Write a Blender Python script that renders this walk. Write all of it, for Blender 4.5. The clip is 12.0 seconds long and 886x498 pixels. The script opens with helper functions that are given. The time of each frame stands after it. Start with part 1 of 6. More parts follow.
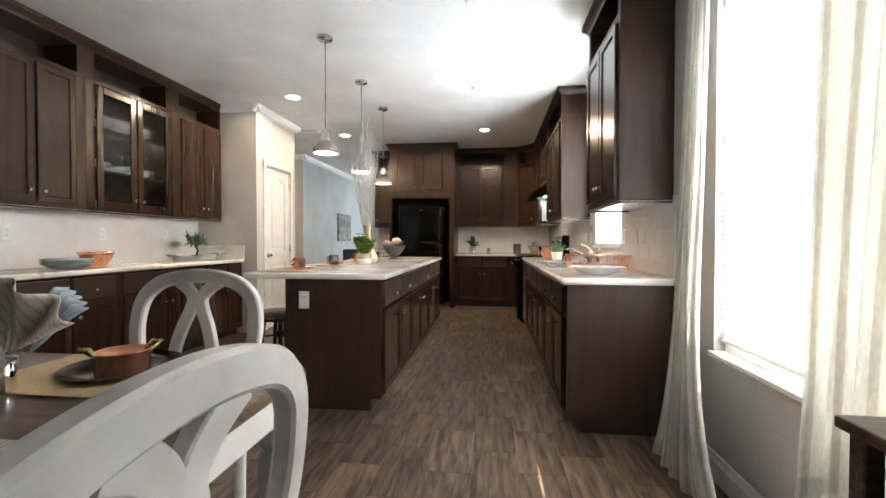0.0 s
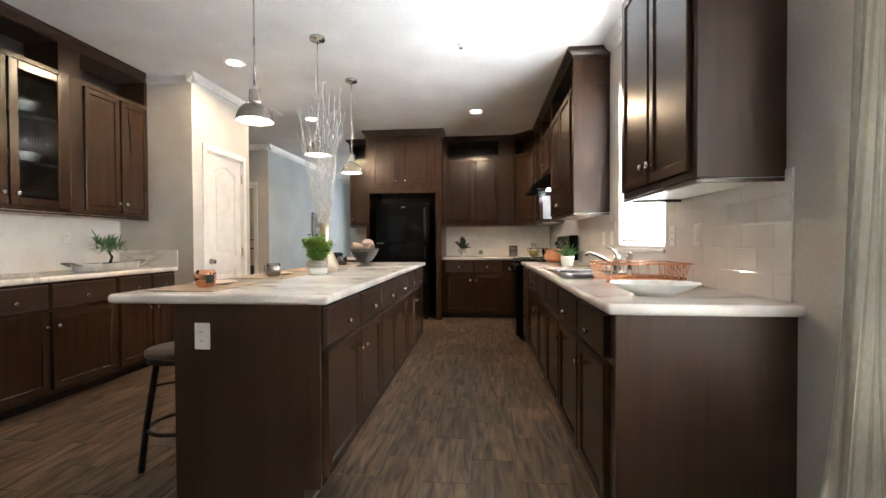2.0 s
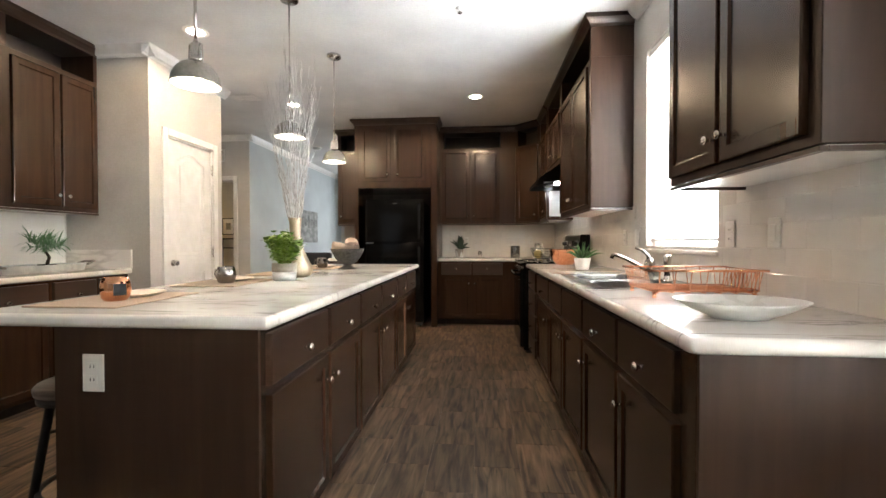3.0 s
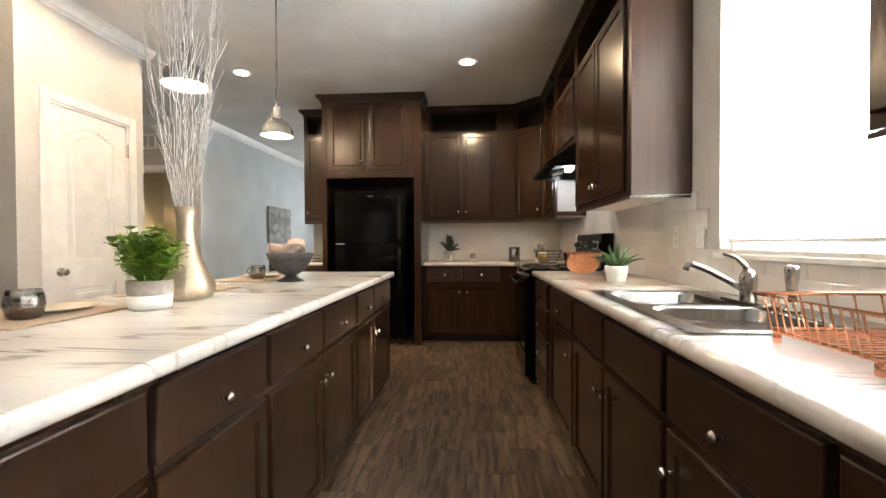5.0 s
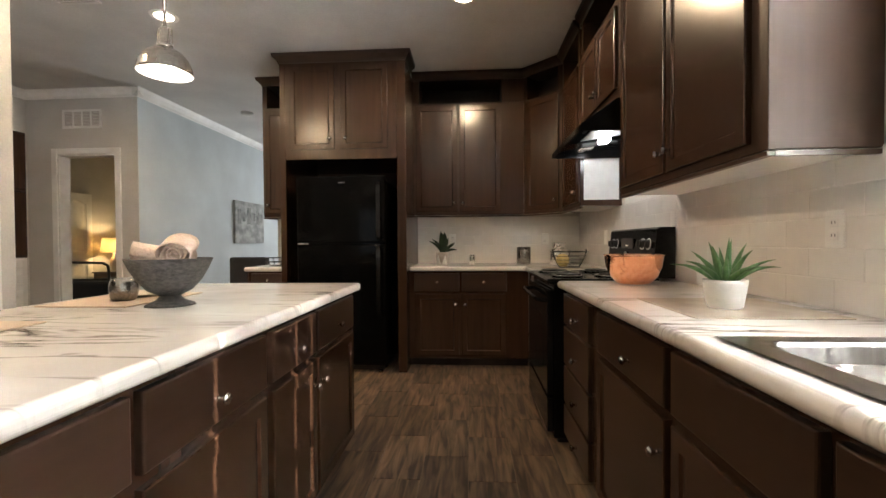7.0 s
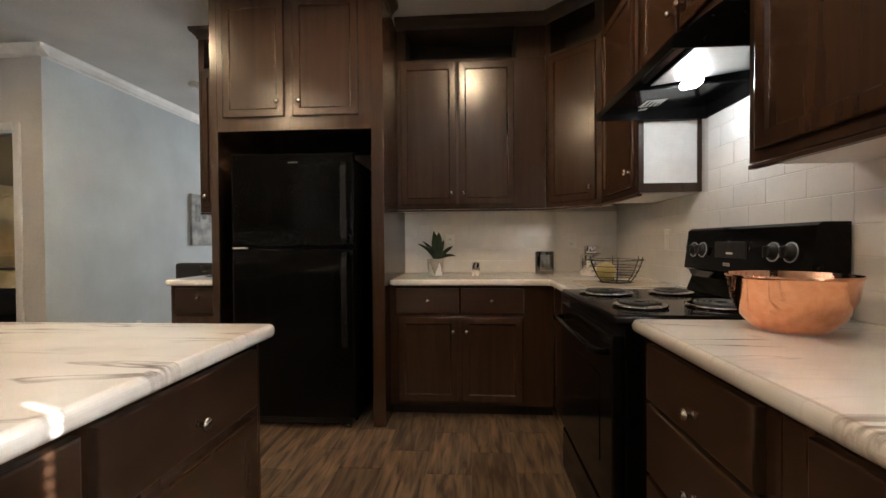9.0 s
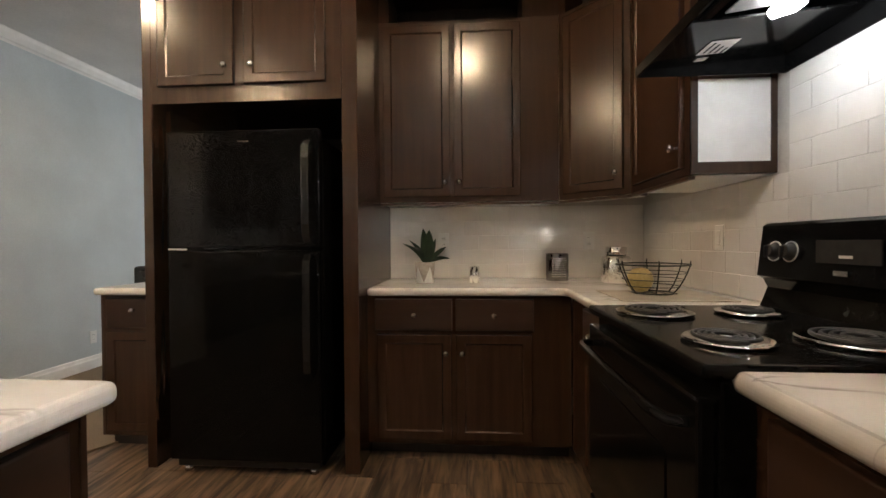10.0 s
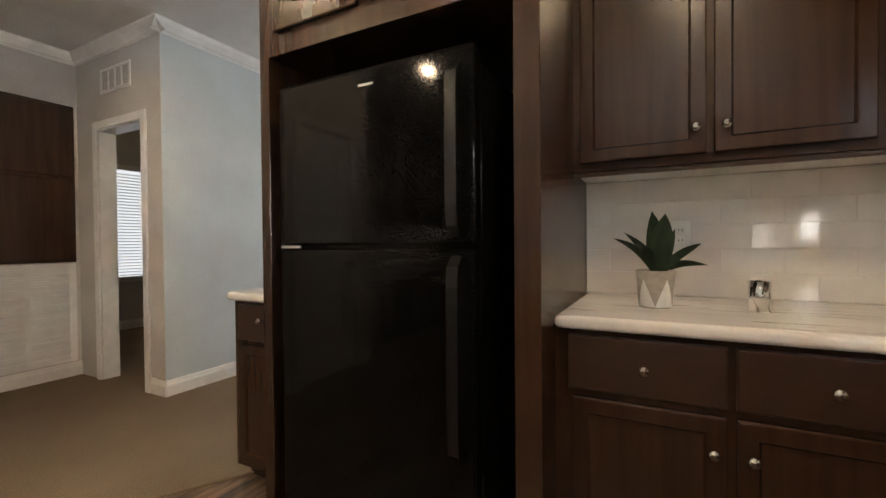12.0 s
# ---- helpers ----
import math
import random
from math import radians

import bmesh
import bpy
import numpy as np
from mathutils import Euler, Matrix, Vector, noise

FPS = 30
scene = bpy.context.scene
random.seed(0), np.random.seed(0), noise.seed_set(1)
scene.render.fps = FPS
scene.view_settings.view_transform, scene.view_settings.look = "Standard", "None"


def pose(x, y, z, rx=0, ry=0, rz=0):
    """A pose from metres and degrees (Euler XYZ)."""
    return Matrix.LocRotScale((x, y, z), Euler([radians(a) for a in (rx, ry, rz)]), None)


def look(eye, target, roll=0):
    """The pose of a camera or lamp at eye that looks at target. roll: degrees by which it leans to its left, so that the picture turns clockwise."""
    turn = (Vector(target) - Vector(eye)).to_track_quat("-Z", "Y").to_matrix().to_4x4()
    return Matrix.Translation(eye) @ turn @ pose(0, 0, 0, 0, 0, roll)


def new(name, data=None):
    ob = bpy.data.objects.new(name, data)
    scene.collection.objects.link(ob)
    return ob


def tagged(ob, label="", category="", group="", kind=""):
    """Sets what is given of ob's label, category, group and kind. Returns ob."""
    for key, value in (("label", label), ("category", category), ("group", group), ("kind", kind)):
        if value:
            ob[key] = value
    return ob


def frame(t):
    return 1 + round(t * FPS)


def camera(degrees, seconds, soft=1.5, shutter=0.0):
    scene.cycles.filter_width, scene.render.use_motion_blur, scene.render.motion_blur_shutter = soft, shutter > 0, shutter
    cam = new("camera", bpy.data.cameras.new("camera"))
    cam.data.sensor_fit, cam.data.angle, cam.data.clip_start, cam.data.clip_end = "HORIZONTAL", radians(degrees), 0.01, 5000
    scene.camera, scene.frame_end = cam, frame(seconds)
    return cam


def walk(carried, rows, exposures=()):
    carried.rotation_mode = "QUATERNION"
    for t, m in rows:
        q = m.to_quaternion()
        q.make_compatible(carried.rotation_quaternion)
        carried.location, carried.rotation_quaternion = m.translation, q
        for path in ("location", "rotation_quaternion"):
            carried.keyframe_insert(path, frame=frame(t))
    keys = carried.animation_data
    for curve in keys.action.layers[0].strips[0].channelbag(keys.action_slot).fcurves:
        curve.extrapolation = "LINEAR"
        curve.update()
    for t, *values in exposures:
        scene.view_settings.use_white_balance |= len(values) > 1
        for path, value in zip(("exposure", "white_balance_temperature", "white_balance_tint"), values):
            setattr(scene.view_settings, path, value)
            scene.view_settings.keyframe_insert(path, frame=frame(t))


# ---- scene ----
cam = camera(92.8, 12.0)
PATH = [
    (0, (0.459, 0.483, 1.124), (0.228, 2.47, 1.089), -0.0),
    (0.5, (0.461, 0.736, 1.131), (0.252, 2.724, 1.098), -0.2),
    (1, (0.44, 0.976, 1.134), (0.241, 2.966, 1.103), -0.1),
    (1.5, (0.422, 1.198, 1.142), (0.233, 3.188, 1.112), -0.2),
    (2, (0.422, 1.457, 1.134), (0.236, 3.448, 1.104), -0.3),
    (2.5, (0.413, 1.723, 1.142), (0.236, 3.715, 1.11), -0.2),
    (3, (0.386, 1.991, 1.13), (0.215, 3.983, 1.1), -0.1),
    (3.2, (0.375, 2.091, 1.127), (0.206, 4.084, 1.103), 0.1),
    (5, (0.383, 2.945, 1.14), (0.247, 4.94, 1.11), -0.2),
    (5.5, (0.381, 3.17, 1.135), (0.252, 5.165, 1.108), -0.2),
    (6, (0.4, 3.434, 1.134), (0.274, 5.43, 1.108), -0.4),
    (6.5, (0.402, 3.693, 1.129), (0.274, 5.689, 1.1), -0.4),
    (7, (0.375, 3.953, 1.132), (0.247, 5.948, 1.101), -0.4),
    (7.2, (0.369, 4.051, 1.135), (0.24, 6.047, 1.106), -0.5),
    (9, (0.369, 4.999, 1.154), (0.231, 6.994, 1.124), -0.4),
    (9.5, (0.376, 5.261, 1.149), (0.236, 7.256, 1.123), -0.4),
    (10, (0.395, 5.541, 1.148), (0.248, 7.536, 1.122), -0.4),
    (10.5, (0.394, 5.808, 1.14), (0.233, 7.801, 1.104), -0.4),
    (11, (0.34, 6.038, 1.148), (0.063, 8.019, 1.113), -0.5),
    (11.5, (0.236, 6.241, 1.122), (-0.338, 8.157, 1.101), -0.5),
    (12, (0.121, 6.425, 1.138), (-0.798, 8.201, 1.109), -0.5),
]
walk(cam, [(t, look(eye, target, roll)) for t, eye, target, roll in PATH],
     exposures=[(0, 3.03, 6150, 10), (3, 2.95, 6350, 10), (5, 2.97, 6500, 10), (8, 2.75, 6500, 10), (10.5, 2.66, 6500, 10), (12, 2.85, 6500, 10)])

# ---- light ----
world = bpy.data.worlds.new("world")
scene.world = world
world.use_nodes = True
wn = world.node_tree
sky = wn.nodes.new("ShaderNodeTexSky")
sky.sky_type = "NISHITA"
sky.sun_disc = False
sky.sun_elevation = radians(35)
sky.sun_rotation = radians(111)
wn.links.new(sky.outputs[0], wn.nodes["Background"].inputs[0])
wn.nodes["Background"].inputs[1].default_value = 0.15


def lamp(name, kind, matrix, energy, colour, size=0.1, size_y=None, angle=None, spread=None):
    data = bpy.data.lights.new(name, kind)
    data.energy, data.color = energy if kind == "SUN" else 0.5 * energy, colour
    if kind == "AREA":
        data.size = size
        if size_y:
            data.shape, data.size_y = "RECTANGLE", size_y
        else:
            data.shape = "DISK"
        if spread:
            data.spread = radians(spread)
    elif kind == "SUN":
        data.angle = radians(angle)
    else:
        data.shadow_soft_size = size
        if kind == "SPOT":
            data.spot_size, data.spot_blend = radians(angle), 0.25
    ob = new(name, data)
    ob.matrix_world = matrix
    return ob


WARM, DAY = (1.0, 0.72, 0.44), (0.92, 0.96, 1.0)
lamp("sun", "SUN", look((5.58, 2.84, 5.0), (0, 5.0, 0.8)), 5.0, (1.0, 0.94, 0.85), angle=0.3)
lamp("window_light", "AREA", look((1.62, 1.83, 1.49), (0, 1.83, 1.3)), 12.5, (0.80, 0.92, 1.0), 1.5, 1.6)
lamp("window_light", "AREA", look((1.62, 4.52, 1.75), (0, 4.5, 1.6)), 29, DAY, 0.8, 1.3)
lamp("window_light", "AREA", look((-1.2, 12.3, 1.6), (-1.2, 8, 1.3)), 18, DAY, 2.2, 1.5)
# added weak fill from behind the dining table; no window stands here
lamp("window_light", "AREA", look((-3.2, -2.3, 1.5), (-1.5, 3, 1.2)), 1.5, DAY, 2.0, 1.4)

# ---- materials ----
def surf(name, c1, c2, scale=(8, 8, 8), rough=(0.4, 0.6), bump=0.1, metal=0.0, grain=1.0, coat=0.0, spec=0.5, detail=6, dist=0.0, lo=0.35, hi=0.65, vary=0.0, wear=0.35):
    """Two-tone surface: a stretched noise for grain, a broad one for wear."""
    m = bpy.data.materials.new(name)
    m.use_nodes = True
    nt = m.node_tree
    b = nt.nodes["Principled BSDF"]
    L = nt.links.new
    tc = nt.nodes.new("ShaderNodeTexCoord")
    info = nt.nodes.new("ShaderNodeObjectInfo")
    off = nt.nodes.new("ShaderNodeVectorMath")
    off.operation = "MULTIPLY_ADD"
    off.inputs[1].default_value = (1, 1, 1)
    mul = nt.nodes.new("ShaderNodeMath")
    mul.operation = "MULTIPLY"
    mul.inputs[1].default_value = 17.0
    L(info.outputs["Random"], mul.inputs[0])
    L(tc.outputs["Object"], off.inputs[0])
    L(mul.outputs[0], off.inputs[2])
    mp = nt.nodes.new("ShaderNodeMapping")
    mp.inputs["Scale"].default_value = scale
    L(off.outputs[0], mp.inputs[0])
    n1 = nt.nodes.new("ShaderNodeTexNoise")
    n1.inputs["Scale"].default_value = grain
    n1.inputs["Detail"].default_value = detail
    n1.inputs["Distortion"].default_value = dist
    L(mp.outputs[0], n1.inputs["Vector"])
    ramp = nt.nodes.new("ShaderNodeValToRGB")
    ramp.color_ramp.elements[0].position, ramp.color_ramp.elements[1].position = lo, hi
    ramp.color_ramp.elements[0].color = (*c1, 1)
    ramp.color_ramp.elements[1].color = (*c2, 1)
    L(n1.outputs["Fac"], ramp.inputs[0])
    n2 = nt.nodes.new("ShaderNodeTexNoise")
    n2.inputs["Scale"].default_value = 2.3
    n2.inputs["Detail"].default_value = 4
    L(off.outputs[0], n2.inputs["Vector"])
    mix = nt.nodes.new("ShaderNodeMix")
    mix.data_type, mix.blend_type = "RGBA", "MULTIPLY"
    mix.inputs["Factor"].default_value = wear
    L(ramp.outputs[0], mix.inputs["A"])
    L(n2.outputs["Fac"], mix.inputs["B"])
    gain = nt.nodes.new("ShaderNodeMix")
    gain.data_type, gain.blend_type = "RGBA", "MULTIPLY"
    gain.inputs["Factor"].default_value = 1.0
    lift = 1.0 / (1.0 - 0.5 * wear)
    gain.inputs["B"].default_value = (lift, lift, lift, 1)
    if vary:
        vr = nt.nodes.new("ShaderNodeMapRange")
        vr.inputs["To Min"].default_value, vr.inputs["To Max"].default_value = 1.2 * (1 - vary), 1.2 * (1 + vary)
        L(info.outputs["Random"], vr.inputs["Value"])
        L(vr.outputs[0], gain.inputs["B"])
    L(mix.outputs["Result"], gain.inputs["A"])
    L(gain.outputs["Result"], b.inputs["Base Color"])
    rr = nt.nodes.new("ShaderNodeMapRange")
    rr.inputs["To Min"].default_value, rr.inputs["To Max"].default_value = rough
    L(n2.outputs["Fac"], rr.inputs["Value"])
    L(rr.outputs[0], b.inputs["Roughness"])
    if bump:
        bp = nt.nodes.new("ShaderNodeBump")
        bp.inputs["Strength"].default_value = bump
        bp.inputs["Distance"].default_value = 0.004
        L(n1.outputs["Fac"], bp.inputs["Height"])
        L(bp.outputs[0], b.inputs["Normal"])
    b.inputs["Metallic"].default_value = metal
    b.inputs["Coat Weight"].default_value = coat
    b.inputs["Specular IOR Level"].default_value = spec
    return m


def glow(name, colour, strength):
    m = bpy.data.materials.new(name)
    m.use_nodes = True
    b = m.node_tree.nodes["Principled BSDF"]
    b.inputs["Base Color"].default_value = (0.8, 0.8, 0.8, 1)
    b.inputs["Emission Color"].default_value = (*colour, 1)
    b.inputs["Emission Strength"].default_value = strength
    return m


def marble(name):
    m = surf(name, (0.74, 0.70, 0.65), (0.84, 0.81, 0.77), (1.2, 5, 1.5), (0.12, 0.22), 0.0, coat=0.3)
    nt = m.node_tree
    b = nt.nodes["Principled BSDF"]
    L = nt.links.new
    tc = nt.nodes.new("ShaderNodeTexCoord")
    mp = nt.nodes.new("ShaderNodeMapping")
    mp.inputs["Rotation"].default_value = (0, 0, radians(-16))
    mp.inputs["Scale"].default_value = (0.9, 6.0, 2.0)
    L(tc.outputs["Object"], mp.inputs[0])
    n = nt.nodes.new("ShaderNodeTexNoise")
    n.inputs["Scale"].default_value, n.inputs["Detail"].default_value, n.inputs["Distortion"].default_value = 1.5, 9, 0.55
    L(mp.outputs[0], n.inputs["Vector"])
    ramp = nt.nodes.new("ShaderNodeValToRGB")
    e = ramp.color_ramp.elements
    e[0].position, e[0].color = 0.462, (1, 1, 1, 1)
    e[1].position, e[1].color = 0.515, (1, 1, 1, 1)
    k = ramp.color_ramp.elements.new(0.492)
    k.color = (0.22, 0.18, 0.155, 1)
    L(n.outputs["Fac"], ramp.inputs[0])
    n3 = nt.nodes.new("ShaderNodeTexNoise")
    n3.inputs["Scale"].default_value = 3.1
    L(tc.outputs["Object"], n3.inputs["Vector"])
    mr = nt.nodes.new("ShaderNodeMapRange")
    mr.inputs["From Min"].default_value, mr.inputs["From Max"].default_value = 0.42, 0.62
    L(n3.outputs["Fac"], mr.inputs["Value"])
    mx = nt.nodes.new("ShaderNodeMix")
    mx.data_type, mx.blend_type = "RGBA", "MULTIPLY"
    geo = nt.nodes.new("ShaderNodeNewGeometry")
    sep = nt.nodes.new("ShaderNodeSeparateXYZ")
    L(geo.outputs["Normal"], sep.inputs[0])
    edge = nt.nodes.new("ShaderNodeMapRange")
    edge.inputs["From Min"].default_value, edge.inputs["From Max"].default_value = 0.3, 0.98
    edge.inputs["To Min"].default_value = 0.35
    L(sep.outputs["Z"], edge.inputs["Value"])
    both = nt.nodes.new("ShaderNodeMath")
    both.operation = "MULTIPLY"
    L(mr.outputs[0], both.inputs[0])
    L(edge.outputs[0], both.inputs[1])
    L(both.outputs[0], mx.inputs["Factor"])
    old = b.inputs["Base Color"].links[0].from_socket
    L(old, mx.inputs["A"])
    L(ramp.outputs[0], mx.inputs["B"])
    L(mx.outputs["Result"], b.inputs["Base Color"])
    return m


def glass(name, tint=(0.95, 0.97, 0.97), rough=0.02, weight=1.0):
    m = bpy.data.materials.new(name)
    m.use_nodes = True
    b = m.node_tree.nodes["Principled BSDF"]
    b.inputs["Base Color"].default_value = (*tint, 1)
    b.inputs["Roughness"].default_value = rough
    b.inputs["Transmission Weight"].default_value = weight
    b.inputs["IOR"].default_value = 1.45
    return m


WOOD_D, WOOD_L = (0.031, 0.0150, 0.0084), (0.049, 0.0247, 0.0142)
wood = surf("dark_wood", WOOD_D, WOOD_L, (22, 22, 1.3), (0.20, 0.265), 0.015, grain=1.0, dist=0.8, detail=3, lo=0.25, hi=0.75)
wood_side = surf("dark_wood_laminate", WOOD_D, WOOD_L, (22, 22, 1.3), (0.40, 0.48), 0.015, spec=0.25, dist=0.8, detail=3, lo=0.25, hi=0.75)
wood_h = surf("dark_wood_flat", (0.034, 0.0168, 0.0098), (0.043, 0.0222, 0.0130), (2, 45, 45), (0.29, 0.37), 0.012, dist=0.5, detail=3, lo=0.25, hi=0.75)
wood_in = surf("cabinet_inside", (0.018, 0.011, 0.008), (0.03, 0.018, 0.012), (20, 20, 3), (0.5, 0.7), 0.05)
nickel = surf("brushed_nickel", (0.50, 0.475, 0.44), (0.60, 0.575, 0.54), (60, 60, 60), (0.18, 0.3), 0.02, metal=1.0)
steel = surf("stainless", (0.55, 0.54, 0.52), (0.66, 0.65, 0.63), (4, 90, 90), (0.14, 0.26), 0.02, metal=1.0)
chrome = surf("chrome", (0.75, 0.74, 0.72), (0.82, 0.81, 0.8), (10, 10, 10), (0.04, 0.09), 0.0, metal=1.0)
bowl_steel = surf("brushed_bowl_steel", (0.22, 0.216, 0.21), (0.30, 0.295, 0.288), (60, 60, 4), (0.20, 0.265), 0.03, metal=1.0)
copper = surf("copper", (0.76, 0.34, 0.19), (0.86, 0.43, 0.26), (30, 30, 30), (0.08, 0.16), 0.05, metal=1.0)
top_mat = marble("marble_laminate")
wall_mat = surf("wall_paint", (0.53, 0.50, 0.46), (0.58, 0.55, 0.51), (90, 90, 90), (0.6, 0.75), 0.12)
blue_mat = surf("blue_paint", (0.50, 0.54, 0.545), (0.54, 0.58, 0.585), (90, 90, 90), (0.6, 0.75), 0.12)
ceil_mat = surf("ceiling_paint", (0.66, 0.65, 0.63), (0.71, 0.70, 0.68), (70, 70, 70), (0.7, 0.85), 0.15)
trim_mat = surf("white_trim", (0.76, 0.74, 0.70), (0.82, 0.80, 0.77), (12, 12, 12), (0.3, 0.42), 0.02)
white_pl = surf("white_plastic", (0.75, 0.74, 0.71), (0.8, 0.79, 0.76), (15, 15, 15), (0.3, 0.4), 0.0)
tile_mat = surf("glazed_tile", (0.76, 0.73, 0.69), (0.82, 0.79, 0.75), (6, 6, 6), (0.06, 0.13), 0.04, coat=0.3, wear=0.06)
grout = surf("grout", (0.70, 0.67, 0.635), (0.76, 0.73, 0.69), (60, 60, 60), (0.5, 0.6), 0.05, wear=0.06)
plank_mat = surf("plank_floor", (0.026, 0.0162, 0.0105), (0.215, 0.143, 0.093), (30, 3.6, 8), (0.36, 0.54), 0.2, dist=0.6, lo=0.34, hi=0.68, detail=9, vary=0.30)
floor_gap = surf("floor_joint", (0.11, 0.085, 0.066), (0.16, 0.125, 0.098), (20, 20, 20), (0.6, 0.8), 0.05)
carpet_mat = surf("carpet", (0.15, 0.11, 0.07), (0.25, 0.185, 0.12), (160, 160, 160), (0.9, 1.0), 0.6)
black_gl = surf("black_enamel", (0.004, 0.004, 0.004), (0.007, 0.007, 0.007), (40, 40, 40), (0.08, 0.16), 0.01, spec=0.13)
black_fr = surf("black_fridge", (0.003, 0.003, 0.003), (0.005, 0.005, 0.005), (220, 220, 220), (0.05, 0.09), 0.0, spec=0.14)
black_mt = surf("black_iron", (0.010, 0.010, 0.010), (0.02, 0.019, 0.018), (40, 40, 40), (0.45, 0.6), 0.1)
lamp_glow = glow("lamp_glow", (1.0, 0.86, 0.66), 7.0)
white_sh = surf("shade_inside", (0.8, 0.78, 0.74), (0.84, 0.82, 0.78), (9, 9, 9), (0.4, 0.5), 0.0)
win_glass = glass("window_glass")


# ---- building blocks ----
def box(bm, x0, x1, y0, y1, z0, z1, b=0.0, seg=1):
    vs = [bm.verts.new((x, y, z)) for z in (z0, z1) for y in (y0, y1) for x in (x0, x1)]
    fs = [bm.faces.new([vs[i] for i in q]) for q in ((0, 2, 3, 1), (4, 5, 7, 6), (0, 1, 5, 4), (2, 6, 7, 3), (0, 4, 6, 2), (1, 3, 7, 5))]
    if b:
        es = list({e for f in fs for e in f.edges})
        bmesh.ops.bevel(bm, geom=es, offset=b, segments=seg, profile=0.6, affect="EDGES", clamp_overlap=True)
    return fs


def lathe(bm, prof, seg=20, m=None, cap=True):
    """A turned body from (radius, height) pairs."""
    rings = []
    for r, h in prof:
        ring = []
        for i in range(seg):
            a = 2 * math.pi * i / seg
            v = Vector((r * math.cos(a), r * math.sin(a), h))
            ring.append(bm.verts.new(m @ v if m else v))
        rings.append(ring)
    for a, b in zip(rings, rings[1:]):
        for i in range(seg):
            k = (i + 1) % seg
            bm.faces.new((a[i], a[k], b[k], b[i])).smooth = True
    if cap:
        bm.faces.new(list(reversed(rings[0])))
        bm.faces.new(rings[-1])


def tube(bm, pts, r, seg=8, closed=False, taper=None):
    """A round bar along points."""
    pts = [Vector(p) for p in pts]
    n = len(pts)
    rings = []
    side = None
    for i, p in enumerate(pts):
        if closed:
            d = pts[(i + 1) % n] - pts[i - 1]
        else:
            d = pts[min(i + 1, n - 1)] - pts[max(i - 1, 0)]
        d.normalize()
        if side is None:
            side = d.cross(Vector((0, 0, 1)))
            if side.length < 0.1:
                side = d.cross(Vector((1, 0, 0)))
        side = (side - d * side.dot(d)).normalized()
        up = d.cross(side)
        rr = r if taper is None else r + (taper - r) * i / max(1, n - 1)
        rings.append([bm.verts.new(p + rr * (math.cos(2 * math.pi * k / seg) * side + math.sin(2 * math.pi * k / seg) * up)) for k in range(seg)])
    pairs = list(zip(rings, rings[1:])) + ([(rings[-1], rings[0])] if closed else [])
    for a, b in pairs:
        for k in range(seg):
            q = (k + 1) % seg
            bm.faces.new((a[k], b[k], b[q], a[q])).smooth = True
    if not closed:
        bm.faces.new(rings[0])
        bm.faces.new(list(reversed(rings[-1])))


def prism(bm, prof, x0, x1):
    """A profile of (y, z) pairs pushed along x."""
    a = [bm.verts.new((x0, y, z)) for y, z in prof]
    b = [bm.verts.new((x1, y, z)) for y, z in prof]
    n = len(prof)
    for i in range(n):
        k = (i + 1) % n
        bm.faces.new((a[i], a[k], b[k], b[i]))
    bm.faces.new(list(reversed(a)))
    bm.faces.new(b)


def mesh_of(name, bm, material):
    bmesh.ops.recalc_face_normals(bm, faces=bm.faces)
    me = bpy.data.meshes.new(name)
    bm.to_mesh(me)
    bm.free()
    me.materials.append(material)
    return me


def part(name, bm, material, parent=None, label="", m=None):
    ob = new(name, mesh_of(name, bm, material) if isinstance(bm, bmesh.types.BMesh) else bm)
    if parent:
        ob.parent = parent
    if m:
        ob.matrix_basis = m
    if label:
        ob["label"] = label
    return ob


def thing(name, m, label, category, group="", kind=""):
    ob = new(name)
    ob.matrix_basis = m
    ob.empty_display_size = 0.05
    return tagged(ob, label, category, group, kind)


def solid(name, bm, material, label, category, group="", kind="", m=None):
    return tagged(part(name, bm, material, None, "", m), label, category, group, kind)


def one(fn, *a, **k):
    bm = bmesh.new()
    fn(bm, *a, **k)
    return bm


# ---- structure ----
PX, PY0, PY1 = -2.40, 5.35, 6.36
W, L, BACK, CEIL = 1.51, -3.17, 8.40, 2.79
T = 0.12
WIN1 = (1.0, 2.62, 0.60, 2.31)
WIN2 = (4.09, 4.95, 1.085, 2.41)


def structure(name, boxes, material, label):
    bm = bmesh.new()
    for b in boxes:
        box(bm, *b)
    return solid(name, bm, material, label, name.split("_")[0], kind="structure")


structure("wall_right", [(W, W + T, -2.5, WIN1[0], 0, CEIL), (W, W + T, WIN1[0], WIN1[1], 0, WIN1[2]), (W, W + T, WIN1[0], WIN1[1], WIN1[3], CEIL),
    (W, W + T, WIN1[1], WIN2[0], 0, CEIL), (W, W + T, WIN2[0], WIN2[1], 0, WIN2[2]), (W, W + T, WIN2[0], WIN2[1], WIN2[3], CEIL), (W, W + T, WIN2[1], 12.6, 0, CEIL)],
    wall_mat, "greige painted wall with two window openings")
structure("wall_kitchen_back", [(-1.70, W, BACK, BACK + T, 0, CEIL)], wall_mat, "greige painted wall behind fridge and cabinets")
structure("wall_left", [(L - T, L, -2.5, PY0, 0, CEIL)], wall_mat, "greige painted wall behind the long sideboard cabinets")
PD0, PD1, PDZ = 5.555, 6.205, 2.095
